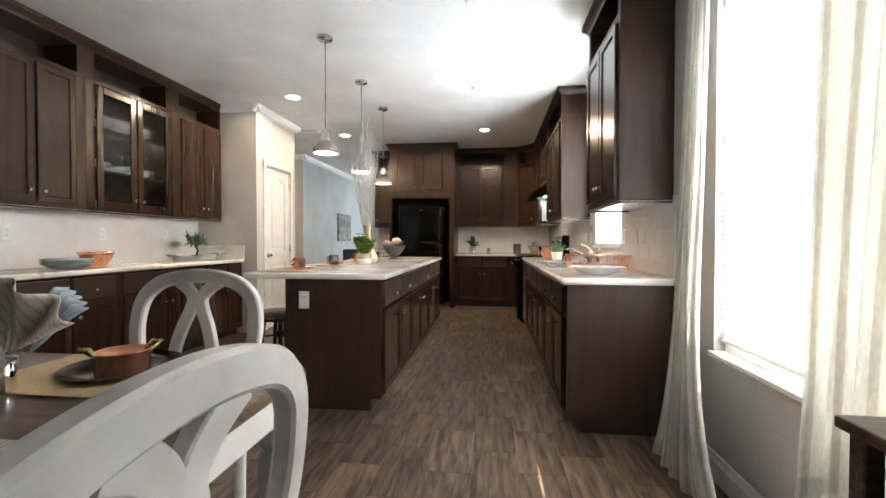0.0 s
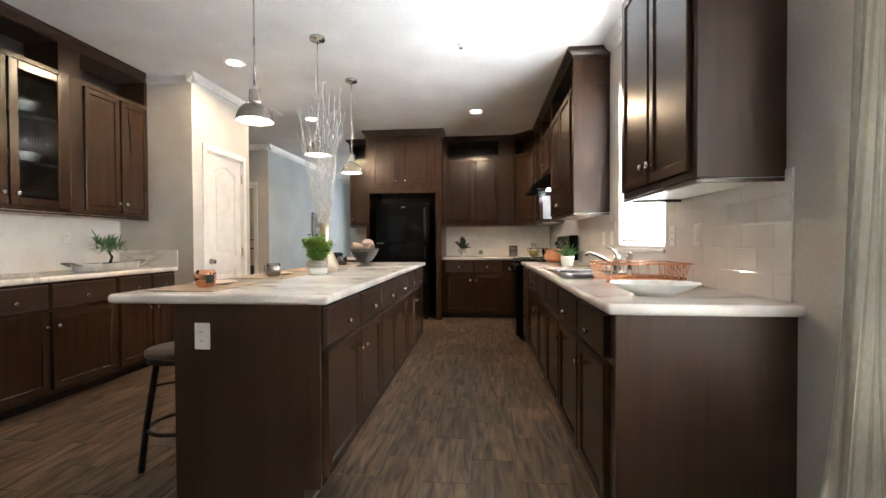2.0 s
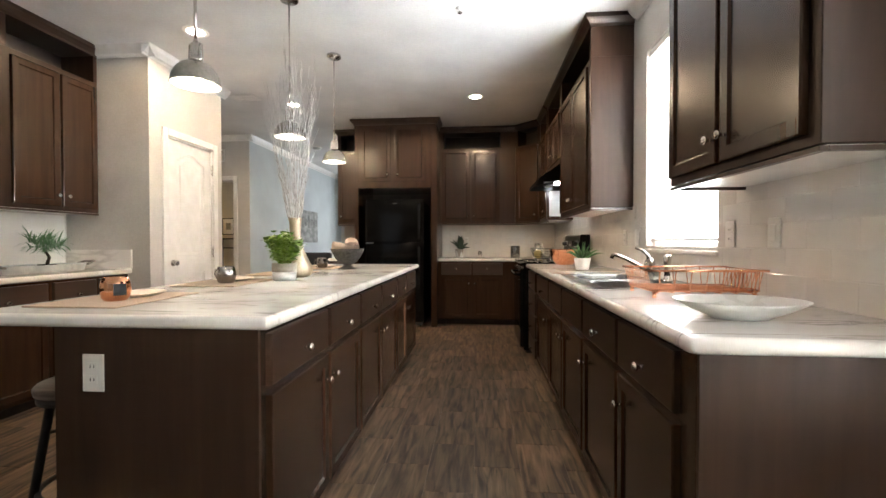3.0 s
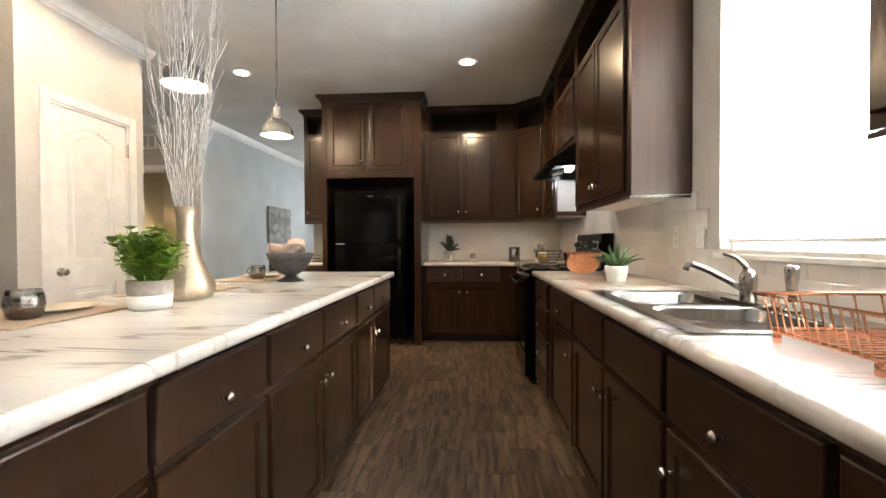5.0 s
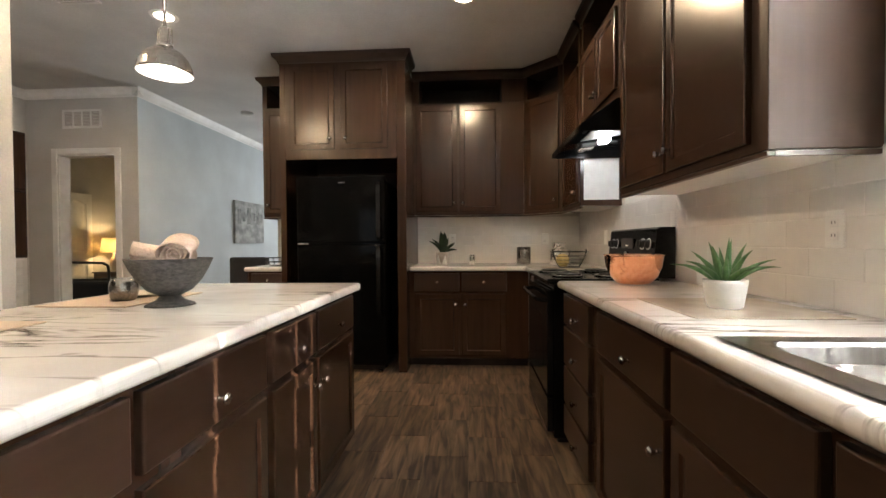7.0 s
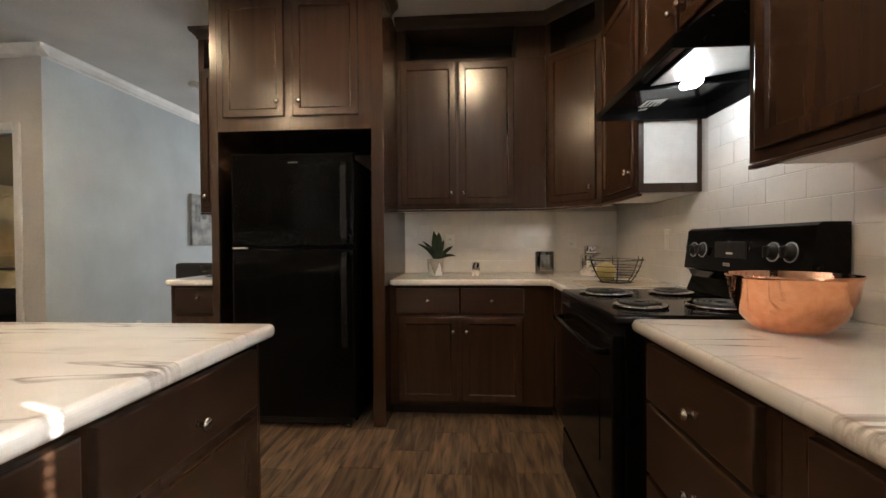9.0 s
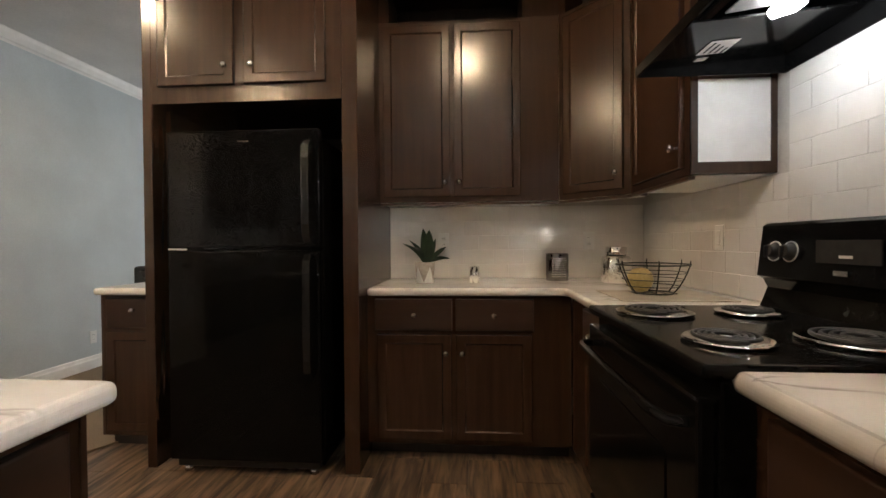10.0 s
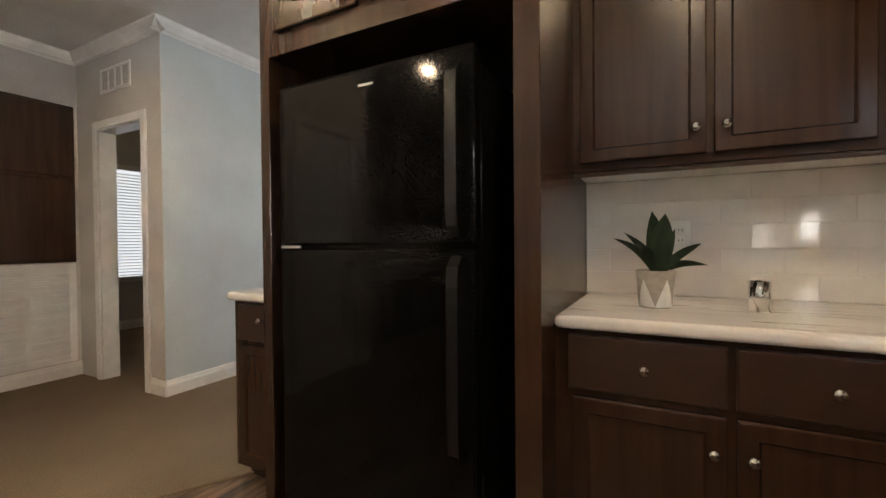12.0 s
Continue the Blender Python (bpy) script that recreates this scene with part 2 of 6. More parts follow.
structure("wall_pantry", [(L - T, PX, PY0, PY0 + T, 0, CEIL), (PX - T, PX, PY0 + T, PD0, 0, CEIL), (PX - T, PX, PD0, PD1, PDZ, CEIL), (PX - T, PX, PD1, PY1, 0, CEIL),
    (-4.6, PX - T, PY1 - T, PY1, 0, CEIL), (PX - 0.8, PX - 0.75, PY0 + T, PY1 - T, 0, CEIL)], wall_mat, "cream painted pantry closet walls with a door opening")
HX, HY = -4.42, 8.25
BD0, BD1, BDZ = -4.06, -3.405, 2.105
BX = -3.15
structure("wall_hall", [(HX - T, HX, PY1, HY + T, 0, CEIL), (HX, BD0, HY, HY + T, 0, CEIL), (BD0, BD1, HY, HY + T, BDZ, CEIL), (BD1, BX - T, HY, HY + T, 0, CEIL), (BX - T, BX, HY - 0.004, HY, 0, CEIL)], wall_mat, "beige painted hall walls with a bedroom doorway")
structure("wall_blue", [(BX - T, BX, HY, 12.6, 0, CEIL)], blue_mat, "pale blue painted wall with a corner")
structure("wall_far", [(BX - T, W + T, 12.6, 12.6 + T, 0, CEIL)], blue_mat, "pale blue painted far wall")
structure("wall_front", [(L - T, W + T, -2.5 - T, -2.5, 0, CEIL)], wall_mat, "greige painted wall behind the dining table")
structure("wall_bedroom", [(-6.42, -6.30, HY + T, 11.7, 0, CEIL), (-6.42, BX - T, 11.7, 11.82, 0, CEIL), (-6.42, HX - T, HY, HY + T, 0, CEIL)], wall_mat, "grey painted bedroom walls")
structure("ceiling", [(-6.7, W + T, -2.62, 12.8, CEIL, CEIL + 0.1)], ceil_mat, "flat white textured ceiling")
structure("floor", [(-6.7, W + T, -2.62, 12.8, -0.1, -0.004)], floor_gap, "dark joints under wood-look plank floor")


def crown(name, a, b, side, label="white crown moulding along the ceiling"):
    """Moulding from a to b; side: the way into the room."""
    a, b = Vector(a), Vector(b)
    d = (b - a).normalized()
    n = Vector(side)
    bm = bmesh.new()
    prof = [(0, 0), (0.004, 0), (0.012, 0.012), (0.03, 0.02), (0.06, 0.055), (0.07, 0.075), (0.078, 0.085), (0, 0.085)]
    ra = [bm.verts.new((*(a + n * p - d * (p if name.endswith("out") else 0)), CEIL - 0.0855 + z)) for p, z in prof]
    rb = [bm.verts.new((*(b + n * p), CEIL - 0.0855 + z)) for p, z in prof]
    for i in range(len(prof)):
        k = (i + 1) % len(prof)
        bm.faces.new((ra[i], ra[k], rb[k], rb[i]))
    bm.faces.new(ra)
    bm.faces.new(list(reversed(rb)))
    return solid("trim_crown", bm, trim_mat, label, "crown moulding", kind="structure")


def baseboard(a, b, side):
    a, b, n = Vector(a), Vector(b), Vector(side)
    bm = bmesh.new()
    prof = [(0, 0), (0.015, 0), (0.015, 0.09), (0.009, 0.105), (0.006, 0.125), (0, 0.13)]
    ra = [bm.verts.new((*(a + n * p), z)) for p, z in prof]
    rb = [bm.verts.new((*(b + n * p), z)) for p, z in prof]
    for i in range(len(prof)):
        k = (i + 1) % len(prof)
        bm.faces.new((ra[i], ra[k], rb[k], rb[i]))
    bm.faces.new(ra)
    bm.faces.new(list(reversed(rb)))
    return solid("baseboard", bm, trim_mat, "white painted baseboard along the wall", "baseboard", kind="structure")


crown("c", (-2.86, PY0), (PX + 0.07, PY0), (0, -1))
crown("c", (PX, PY0 - 0.07), (PX, PY1 + 0.07), (1, 0))
crown("c", (HX, HY), (BX + 0.07, HY), (0, -1))
crown("c", (BX, HY - 0.07), (BX, 12.6), (1, 0))
crown("c", (HX, PY1), (HX, HY), (1, 0))
crown("c", (W, 3.89), (W, 5.12), (-1, 0))
crown("c", (W, -2.5), (W, 3.08), (-1, 0))
crown("c", (L, -2.5), (L, 2.85), (1, 0))
baseboard((PX, PY0 + 0.01), (PX, PD0 - 0.07), (1, 0))
baseboard((PX, PD1 + 0.07), (PX, PY1), (1, 0))
baseboard((-2.54, PY0), (PX + 0.015, PY0), (0, -1))
baseboard((HX, PY1), (HX, HY), (1, 0))
baseboard((BD1 + 0.07, HY), (BX + 0.015, HY), (0, -1))
baseboard((BX, HY), (BX, 12.6), (1, 0))
baseboard((W, -2.5), (W, 2.98), (-1, 0))
baseboard((-6.3, 11.7), (BX - T, 11.7), (0, -1))
baseboard((-6.3, HY + T), (-6.3, 10.30), (1, 0))


# ---- doors, windows ----
def casing(bm, a0, a1, top, w=0.065, t=0.018, y=0.0):
    """Door casing on the wall plane y, outward to -y, along x."""
    box(bm, a0 - w, a0, y - t, y - 0.001, 0, top + w, 0.004)
    box(bm, a1, a1 + w, y - t, y - 0.001, 0, top + w, 0.004)
    box(bm, a0, a1, y - t, y - 0.001, top, top + w, 0.004)
    box(bm, a0, a0 + 0.015, y, y + T, 0, top)
    box(bm, a1 - 0.015, a1, y, y + T, 0, top)
    box(bm, a0 + 0.015, a1 - 0.015, y, y + T, top - 0.015, top)


def arch_panel(bm, x0, x1, z0, z1, y, rise):
    """A raised field with an arched head, proud of the door face."""
    def ring(o, yy):
        pts = [(x0 + o, z0 + o), (x1 - o, z0 + o)]
        n = 10
        for i in range(n + 1):
            u = i / n
            pts.append((x1 - o - (x1 - x0 - 2 * o) * u, z1 - o - rise + rise * math.sin(math.pi * u) ** 1.5))
        return [bm.verts.new((px, yy, pz)) for px, pz in pts]
    rs = [ring(0, y), ring(0.012, y + 0.007), ring(0.03, y + 0.007), ring(0.045, y - 0.001)]
    for a, b in zip(rs, rs[1:]):
        for i in range(len(a)):
            k = (i + 1) % len(a)
            bm.faces.new((a[i], a[k], b[k], b[i]))
    bm.faces.new(rs[-1])


def door_leaf(parent, w, h, mat, name="leaf"):
    """A moulded two-panel door, local x 0..w, face at y 0."""
    bm = bmesh.new()
    m = 0.11
    box(bm, 0, m, 0, 0.035, 0, h)
    box(bm, w - m, w, 0, 0.035, 0, h)
    box(bm, m, w - m, 0, 0.035, 0, 0.22)
    box(bm, m, w - m, 0, 0.035, 0.84, 0.98)
    box(bm, m, w - m, 0, 0.035, h - 0.10, h)
    box(bm, m, w - m, 0.008, 0.03, 0.22, h - 0.10)
    n = 12
    for i in range(n):
        u0, u1 = i / n, (i + 1) / n
        z = h - 0.10 - 0.07 * (1 - math.sin(math.pi * (u0 + u1) / 2) ** 1.5)
        box(bm, m + (w - 2 * m) * u0, m + (w - 2 * m) * u1, 0, 0.02, z, h - 0.10)
    leaf = part(name, bm, mat, parent, "white moulded two-panel door leaf with arched upper panel")
    bm = bmesh.new()
    arch_panel(bm, m + 0.02, w - m - 0.02, 1.0, h - 0.11, 0.004, 0.065)
    part("upper_panel", bm, mat, leaf)
    bm = bmesh.new()
    arch_panel(bm, m + 0.02, w - m - 0.02, 0.24, 0.82, 0.004, 0.0)
    part("lower_panel", bm, mat, leaf)
    return leaf


def knob_bm(r=0.026, reach=0.05):
    bm = bmesh.new()
    lathe(bm, [(0.03, 0), (0.03, 0.006), (0.012, 0.01), (0.011, reach * 0.5), (r * 0.8, reach * 0.62), (r, reach * 0.8), (r * 0.85, reach * 0.98), (r * 0.3, reach * 1.08)], 20, pose(0, 0, 0, 90, 0, 0))
    return bm


def hinge_bm():
    bm = bmesh.new()
    box(bm, -0.012, 0.012, -0.006, 0.0, -0.05, 0.05, 0.002)
    tube(bm, [(0, -0.008, -0.055), (0, -0.008, 0.055)], 0.006)
    return bm


# pantry door, facing the island
pd = thing("door_1", pose(PX, PD0, 0, 0, 0, 90), "closed white moulded pantry door with arched panel", "door", kind="structure")
part("casing", one(casing, 0, PD1 - PD0, PDZ), trim_mat, pd)
lf = door_leaf(pd, PD1 - PD0 - 0.034, PDZ - 0.025, trim_mat)
lf.matrix_basis = pose(0.017, 0.012, 0.008)
part("door_knob", knob_bm(), nickel, lf, "round satin nickel knob", pose(0.06, 0, 0.94))
for z in (0.25, 1.03, 1.88):
    part("hinge", hinge_bm(), nickel, lf, "satin nickel hinge", pose(PD1 - PD0 - 0.022, -0.004, z))

# bedroom doorway (no leaf shows in it)
bd = thing("door_2", pose(0, HY, 0), "open doorway with cream painted casing", "doorway", kind="structure")
part("casing", one(casing, BD0, BD1, BDZ), trim_mat, bd)


def window(name, y0, y1, z0, z1, label, mullion):
    """A white vinyl window in the right wall."""
    w = thing(name, pose(0, 0, 0), label, "window", kind="structure")
    bm = bmesh.new()
    x0, x1 = W + 0.05, W + 0.10
    for a in ((y0, y0 + 0.045, z0, z1), (y1 - 0.045, y1, z0, z1), (y0 + 0.045, y1 - 0.045, z0, z0 + 0.05), (y0 + 0.045, y1 - 0.045, z1 - 0.05, z1)):
        box(bm, x0, x1, *a)
    if mullion:
        zm = z0 + (z1 - z0) * 0.5
        box(bm, x0 + 0.005, x1 - 0.005, y0 + 0.045, y1 - 0.045, zm - 0.02, zm + 0.02)
    part("window_frame", bm, white_pl, w)
    pane = part("pane", one(box, W + 0.072, W + 0.078, y0 + 0.045, y1 - 0.045, z0 + 0.05, z1 - 0.05), win_glass, w)
    pane.visible_shadow = False
    part("window_sill", one(box, W - 0.02, W + 0.05, y0 - 0.02, y1 + 0.02, z0 - 0.02, z0 + 0.004, 0.004), trim_mat, w, "white painted sill")
    return w


window("window_1", *WIN1, "tall bright window with white frame beside curtains", False)
window("window_2", *WIN2, "bright kitchen window with white frame over the sink", True)

# outside daylight seen through the panes
out = bmesh.new()
box(out, 9.0, 9.05, -20, 25, -3, 5.5)
solid("backdrop", out, glow("bright_sky", (0.95, 0.97, 1.0), 0.8), "overexposed bright daylight outside the windows", "backdrop", kind="structure")


# ---- cabinets ----
def panel_door(w, h, frame=0.058, t=0.02, recess=0.008):
    """A recessed-panel door, x 0..w, z 0..h, front at y -t."""
    bm = bmesh.new()
    fs = box(bm, 0, w, -t, 0, 0, h)
    front = fs[2]
    bmesh.ops.bevel(bm, geom=list(front.edges), offset=0.005, segments=2, profile=0.5, affect="EDGES")
    front = max((f for f in bm.faces if f.normal.y < -0.9 or abs(f.calc_center_median().y + t) < 1e-5), key=lambda f: f.calc_area())
    if frame:
        bmesh.ops.inset_region(bm, faces=[front], thickness=frame)
        bmesh.ops.inset_region(bm, faces=[front], thickness=0.009, depth=-recess)
    return bm


def cab_knob():
    bm = bmesh.new()
    lathe(bm, [(0.008, 0), (0.006, 0.004), (0.0055, 0.012), (0.011, 0.017), (0.0155, 0.021), (0.0155, 0.024), (0.011, 0.029), (0.004, 0.031)], 14, pose(0, 0, 0, 90, 0, 0))
    return mesh_of("knob", bm, nickel)


KNOB = cab_knob()


def add_front(parent, kind, x0, x1, z0, z1, knob=None):
    if kind == "door":
        ob = part("door", panel_door(x1 - x0, z1 - z0), wood, parent, "", pose(x0, 0, z0))
    else:
        ob = part("drawer", panel_door(x1 - x0, z1 - z0, 0), wood_h, parent, "", pose(x0, 0, z0))
    if knob:
        part("knob", KNOB, None, ob, "round brushed nickel knob", pose(knob[0] - x0, -0.02, knob[1] - z0))
    return ob


DZ0, DZ1, FZ0, FZ1 = 0.11, 0.662, 0.69, 0.852
TOPZ = 0.914


def base_cabinet(m, w, fronts, label, d=0.61, group="kitchen base cabinets", end="", toe=0.08):
    """Fronts: (kind, x0, x1, z0, z1, knob). end: which sides go down to the floor."""
    c = thing("base_cabinet", m, label, "cabinet", group)
    bm = bmesh.new()
    box(bm, 0, w, 0, d, toe, 0.872, 0.002)
    part("body", bm, wood, c)
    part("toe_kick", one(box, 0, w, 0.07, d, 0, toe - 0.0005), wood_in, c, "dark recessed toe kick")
    for s, (a, b) in (("l", (-0.012, -0.0005)), ("r", (w + 0.0005, w + 0.012))):
        if s in end:
            bm = bmesh.new()
            prism(bm, [(0.0, 0.08), (0.075, 0.08), (0.075, 0.0), (d, 0.0), (d, 0.872), (0.0, 0.872)], a, b)
            part("end_panel", bm, wood_side, c, "dark wood end panel reaching the floor")
    for f in fronts:
        add_front(c, *f)
    return c


def pair(x0, x1, mid, drawers=True, knobs=True, gap=0.014):
    """Two drawers over two doors between x0 and x1."""
    fr = []
    if drawers:
        fr += [("drawer", x0, mid - gap, FZ0, FZ1, ((x0 + mid) / 2, 0.75) if knobs else None), ("drawer", mid + gap, x1, FZ0, FZ1, ((mid + x1) / 2, 0.75) if knobs else None)]
    g = 0.012
    fr += [("door", x0, mid - g, DZ0, DZ1, (mid - g - 0.03, 0.56)), ("door", mid + g, x1, DZ0, DZ1, (mid + g + 0.03, 0.56))]
    return fr


# right run, facing the aisle; local x runs from far to near
FX = 0.90
def right(y):
    return pose(FX, y, 0, 0, 0, -90)


u = [("drawer", 0.06, 0.54, a, b, (0.33, k)) for a, b, k in ((0.69, 0.852, 0.75), (0.475, 0.675, 0.555), (0.265, 0.46, 0.345), (0.09, 0.25, 0.135))]
base_cabinet(right(6.34), 0.58, u, "dark wood four-drawer base cabinet beside the range")
base_cabinet(right(5.76), 0.685, [("drawer", 0.08, 0.67, FZ0, FZ1, (0.425, 0.75)), ("door", 0.08, 0.67, DZ0, DZ1, (0.635, 0.56))], "dark wood base cabinet with one drawer and door")
base_cabinet(right(5.075), 1.0, pair(0.02, 0.985, 0.49, True, False), "dark wood sink base cabinet with false drawer fronts")
base_cabinet(right(4.075), 1.04, [("drawer", 0.015, 0.50, FZ0, FZ1, (0.264, 0.75)), ("drawer", 0.525, 0.96, FZ0, FZ1, (0.758, 0.75)),
    ("door", 0.015, 0.50, DZ0, DZ1, (0.045, 0.56)), ("door", 0.525, 0.96, DZ0, DZ1, (0.56, 0.56))], "dark wood base cabinet with two drawers, two doors", end="r")

# island, doors facing the aisle; local x runs from near to far
IX = -0.268
def isl(y):
    return pose(IX, y, 0, 0, 0, 90)


ID = 0.66
base_cabinet(isl(3.20), 1.015, pair(0.03, 1.0, 0.535), "dark wood island cabinet with drawers and doors", ID, "island cabinets", "l")
base_cabinet(isl(4.215), 1.01, pair(0.015, 0.99, 0.485), "dark wood island cabinet with drawers and doors", ID, "island cabinets")
base_cabinet(isl(5.225), 0.975, pair(0.02, 0.94, 0.41), "dark wood island cabinet with drawers and doors", ID, "island cabinets", "r")

# left run under the glass cabinets, facing the island
LX = -2.60
def left(y):
    return pose(LX, y, 0, 0, 0, 90)


base_cabinet(left(4.68), 0.665, pair(0.02, 0.645, 0.365), "dark wood sideboard cabinet with drawers and doors", 0.565, "sideboard cabinets")
base_cabinet(left(3.60), 1.08, pair(0.06, 1.06, 0.53), "dark wood sideboard cabinet with drawers and doors", 0.565, "sideboard cabinets")
base_cabinet(left(2.62), 0.98, pair(0.02, 0.96, 0.60), "dark wood sideboard cabinet with drawers and doors", 0.565, "sideboard cabinets")
base_cabinet(left(1.62), 1.0, pair(0.02, 0.96, 0.49), "dark wood sideboard cabinet with drawers and doors", 0.565, "sideboard cabinets", "l")

# back wall beside the fridge, and the desk cabinet past it
BFY = 7.765
base_cabinet(pose(-0.178, BFY, 0), 1.075, [("drawer", 0.045, 0.455, 0.69, 0.855, (0.255, 0.772)), ("drawer", 0.475, 0.88, 0.69, 0.855, (0.672, 0.772)),
    ("door", 0.055, 0.452, 0.108, 0.668, (0.422, 0.573)), ("door", 0.475, 0.87, 0.108, 0.668, (0.508, 0.573))], "dark wood base cabinet with two drawers, two doors", toe=0.08)
base_cabinet(right(7.76), 0.645, [("drawer", 0.28, 0.60, FZ0, FZ1, (0.44, 0.75)), ("door", 0.28, 0.60, DZ0, DZ1, (0.55, 0.56))], "dark wood corner base cabinet beside the range")
base_cabinet(pose(-1.69, BFY, 0), 0.40, [("drawer", 0.03, 0.37, 0.69, 0.855, (0.20, 0.79)), ("door", 0.03, 0.37, 0.11, 0.668, (0.33, 0.57))], "narrow dark wood desk cabinet beside the fridge", end="l")

UH, UD = 1.325, 0.305
UZ = 1.385


def crown_bm(bm, x0, x1, z, l=True, r=True):
    """Cabinet crown, front face at y 0, along x with returns."""
    prof = [(0.0, 0.0), (-0.006, 0.0), (-0.012, 0.018), (-0.03, 0.038), (-0.046, 0.05), (-0.05, 0.078), (0.0, 0.078)]
    a = [bm.verts.new((x0 + (y if l else 0), y, z + h)) for y, h in prof]
    b = [bm.verts.new((x1 - (y if r else 0), y, z + h)) for y, h in prof]
    n = len(prof)
    for i in range(n):
        k = (i + 1) % n
        bm.faces.new((a[i], a[k], b[k], b[i]))
    for ring, x, on in ((a, x0, l), (b, x1, r)):
        if on:
            c = [bm.verts.new((x + (y if x == x0 else -y), UD + 0.0, z + h)) for y, h in prof]
            for i in range(n):
                k = (i + 1) % n
                bm.faces.new((ring[i], ring[k], c[k], c[i]))
            bm.faces.new(c)
        else:
            bm.faces.new(ring)


def upper_cabinet(m, w, doors, label, l=False, r=False, z0=0.0, d=UD, niche=True, glassy=False, stile=(0.04, 0.04), crown=True, group="wall cabinets", under=True, dz=0.0):
    """A wall cabinet under the ceiling with an open niche above its doors. Doors: (x0, x1, knob x, z0, z1)."""
    c = thing("wall_cabinet", m, label, "cabinet", group)
    bm = bmesh.new()
    nz0, nz1, top = 1.105 + dz, 1.355 + dz, UH + dz
    if glassy:
        for a in ((0, 0.018, 0, d, z0, nz0), (w - 0.018, w, 0, d, z0, nz0), (0.018, w - 0.018, d - 0.012, d, z0, nz0), (0.018, w - 0.018, 0.02, d - 0.012, z0, z0 + 0.02),
                  (0.018, w - 0.018, 0, d - 0.012, nz0 - 0.03, nz0), (0.018, stile[0], 0, 0.02, z0, nz0 - 0.03), (w - stile[1], w - 0.018, 0, 0.02, z0, nz0 - 0.03), (0.018, w - 0.018, 0, 0.02, z0, z0 + 0.04)):
            part("carcass_panel", one(box, *a), wood, c)
        for z in (0.36, 0.70):
            part("shelf", one(box, 0.02, w - 0.02, 0.03, d - 0.014, z, z + 0.016, 0.002), wood_in, c)
    else:
        box(bm, 0, w, 0, d, z0, nz0, 0.002)
    if niche:
        part("stile", one(box, 0, stile[0] + 0.005, 0, d, nz0, top), wood_side, c)
        part("stile", one(box, w - stile[1] - 0.005, w, 0, d, nz0, top), wood_side, c)
        part("niche_back", one(box, stile[0] + 0.005, w - stile[1] - 0.005, d - 0.012, d, nz0, top), wood, c)
        part("top_rail", one(box, stile[0] + 0.005, w - stile[1] - 0.005, 0, d - 0.012, nz1, top), wood_h, c)
    if not glassy:
        part("body", bm, wood_side, c)
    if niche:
        # thin sheet, darker than the doors, laid over the niche's back panel
        part("niche_lining", one(box, stile[0] + 0.006, w - stile[1] - 0.006, d - 0.016, d - 0.0125, nz0 + 0.001, nz1 - 0.001), wood_in, c, "darker sheet over the back of the open niche")
    if crown:
        part("crown", one(crown_bm, 0, w, top, l, r), wood_h, c, "dark wood crown moulding at the ceiling")
    if under:
        part("underside", one(box, 0.012, w - 0.012, 0.02, d - 0.003, z0 - 0.004, z0 - 0.0005), white_pl, c, "pale unfinished underside board")
    bm = bmesh.new()
    box(bm, 0, w, -0.004, 0.02, z0 - 0.018, z0 - 0.0045, 0.002)
    if l:
        box(bm, 0, 0.012, 0.02, d, z0 - 0.018, z0 - 0.0045)
    if r:
        box(bm, w - 0.012, w, 0.02, d, z0 - 0.018, z0 - 0.0045)
    part("light_rail", bm, wood_h, c, "thin dark moulding under the cabinet")
    for x0, x1, kx, a, b in doors:
        if glassy:
            bm = bmesh.new()
            f = 0.06
            for q in ((x0, x0 + f, a, b), (x1 - f, x1, a, b), (x0 + f, x1 - f, a, a + f), (x0 + f, x1 - f, b - f, b)):
                box(bm, q[0], q[1], -0.02, -0.0005, q[2], q[3], 0.003)
            dr = part("door", bm, wood, c, "dark wood door frame with reeded glass")
            bm = bmesh.new()
            n = 26
            xs = []
            for i in range(n * 4 + 1):
                u = i / (n * 4)
                xs.append((x0 + f - 0.004 + (x1 - x0 - 2 * f + 0.008) * u, -0.008 - 0.0022 * abs(math.sin(math.pi * u * n))))
            lo = [bm.verts.new((x, y, a + f - 0.004)) for x, y in xs]
            hi = [bm.verts.new((x, y, b - f + 0.004)) for x, y in xs]
            lo2 = [bm.verts.new((x, -0.003, a + f - 0.004)) for x, y in (xs[0], xs[-1])]
            hi2 = [bm.verts.new((x, -0.003, b - f + 0.004)) for x, y in (xs[0], xs[-1])]
            for i in range(len(xs) - 1):
                bm.faces.new((lo[i], lo[i + 1], hi[i + 1], hi[i])).smooth = True
            bm.faces.new((lo2[0], hi2[0], hi2[1], lo2[1]))
            bm.faces.new((lo[0], hi[0], hi2[0], lo2[0]))
            bm.faces.new((lo[-1], lo2[1], hi2[1], hi[-1]))
            bm.faces.new(lo + [lo2[1], lo2[0]])
            bm.faces.new(list(reversed(hi)) + [hi2[0], hi2[1]])
            part("glass_pane", bm, reeded, dr, "clear reeded glass pane")
            part("knob", KNOB, None, dr, "round brushed nickel knob", pose(kx, -0.02, 0.115))
        else:
            add_front(c, "door", x0, x1, a, b, (kx, a + 0.085))
    return c


reeded = glass("reeded_glass", (0.8, 0.85, 0.88), 0.05)
A, B = 0.03, 1.06
UX = 1.203


def rup(y, dz=0.0):
    return pose(UX, y, UZ + dz, 0, 0, -90)


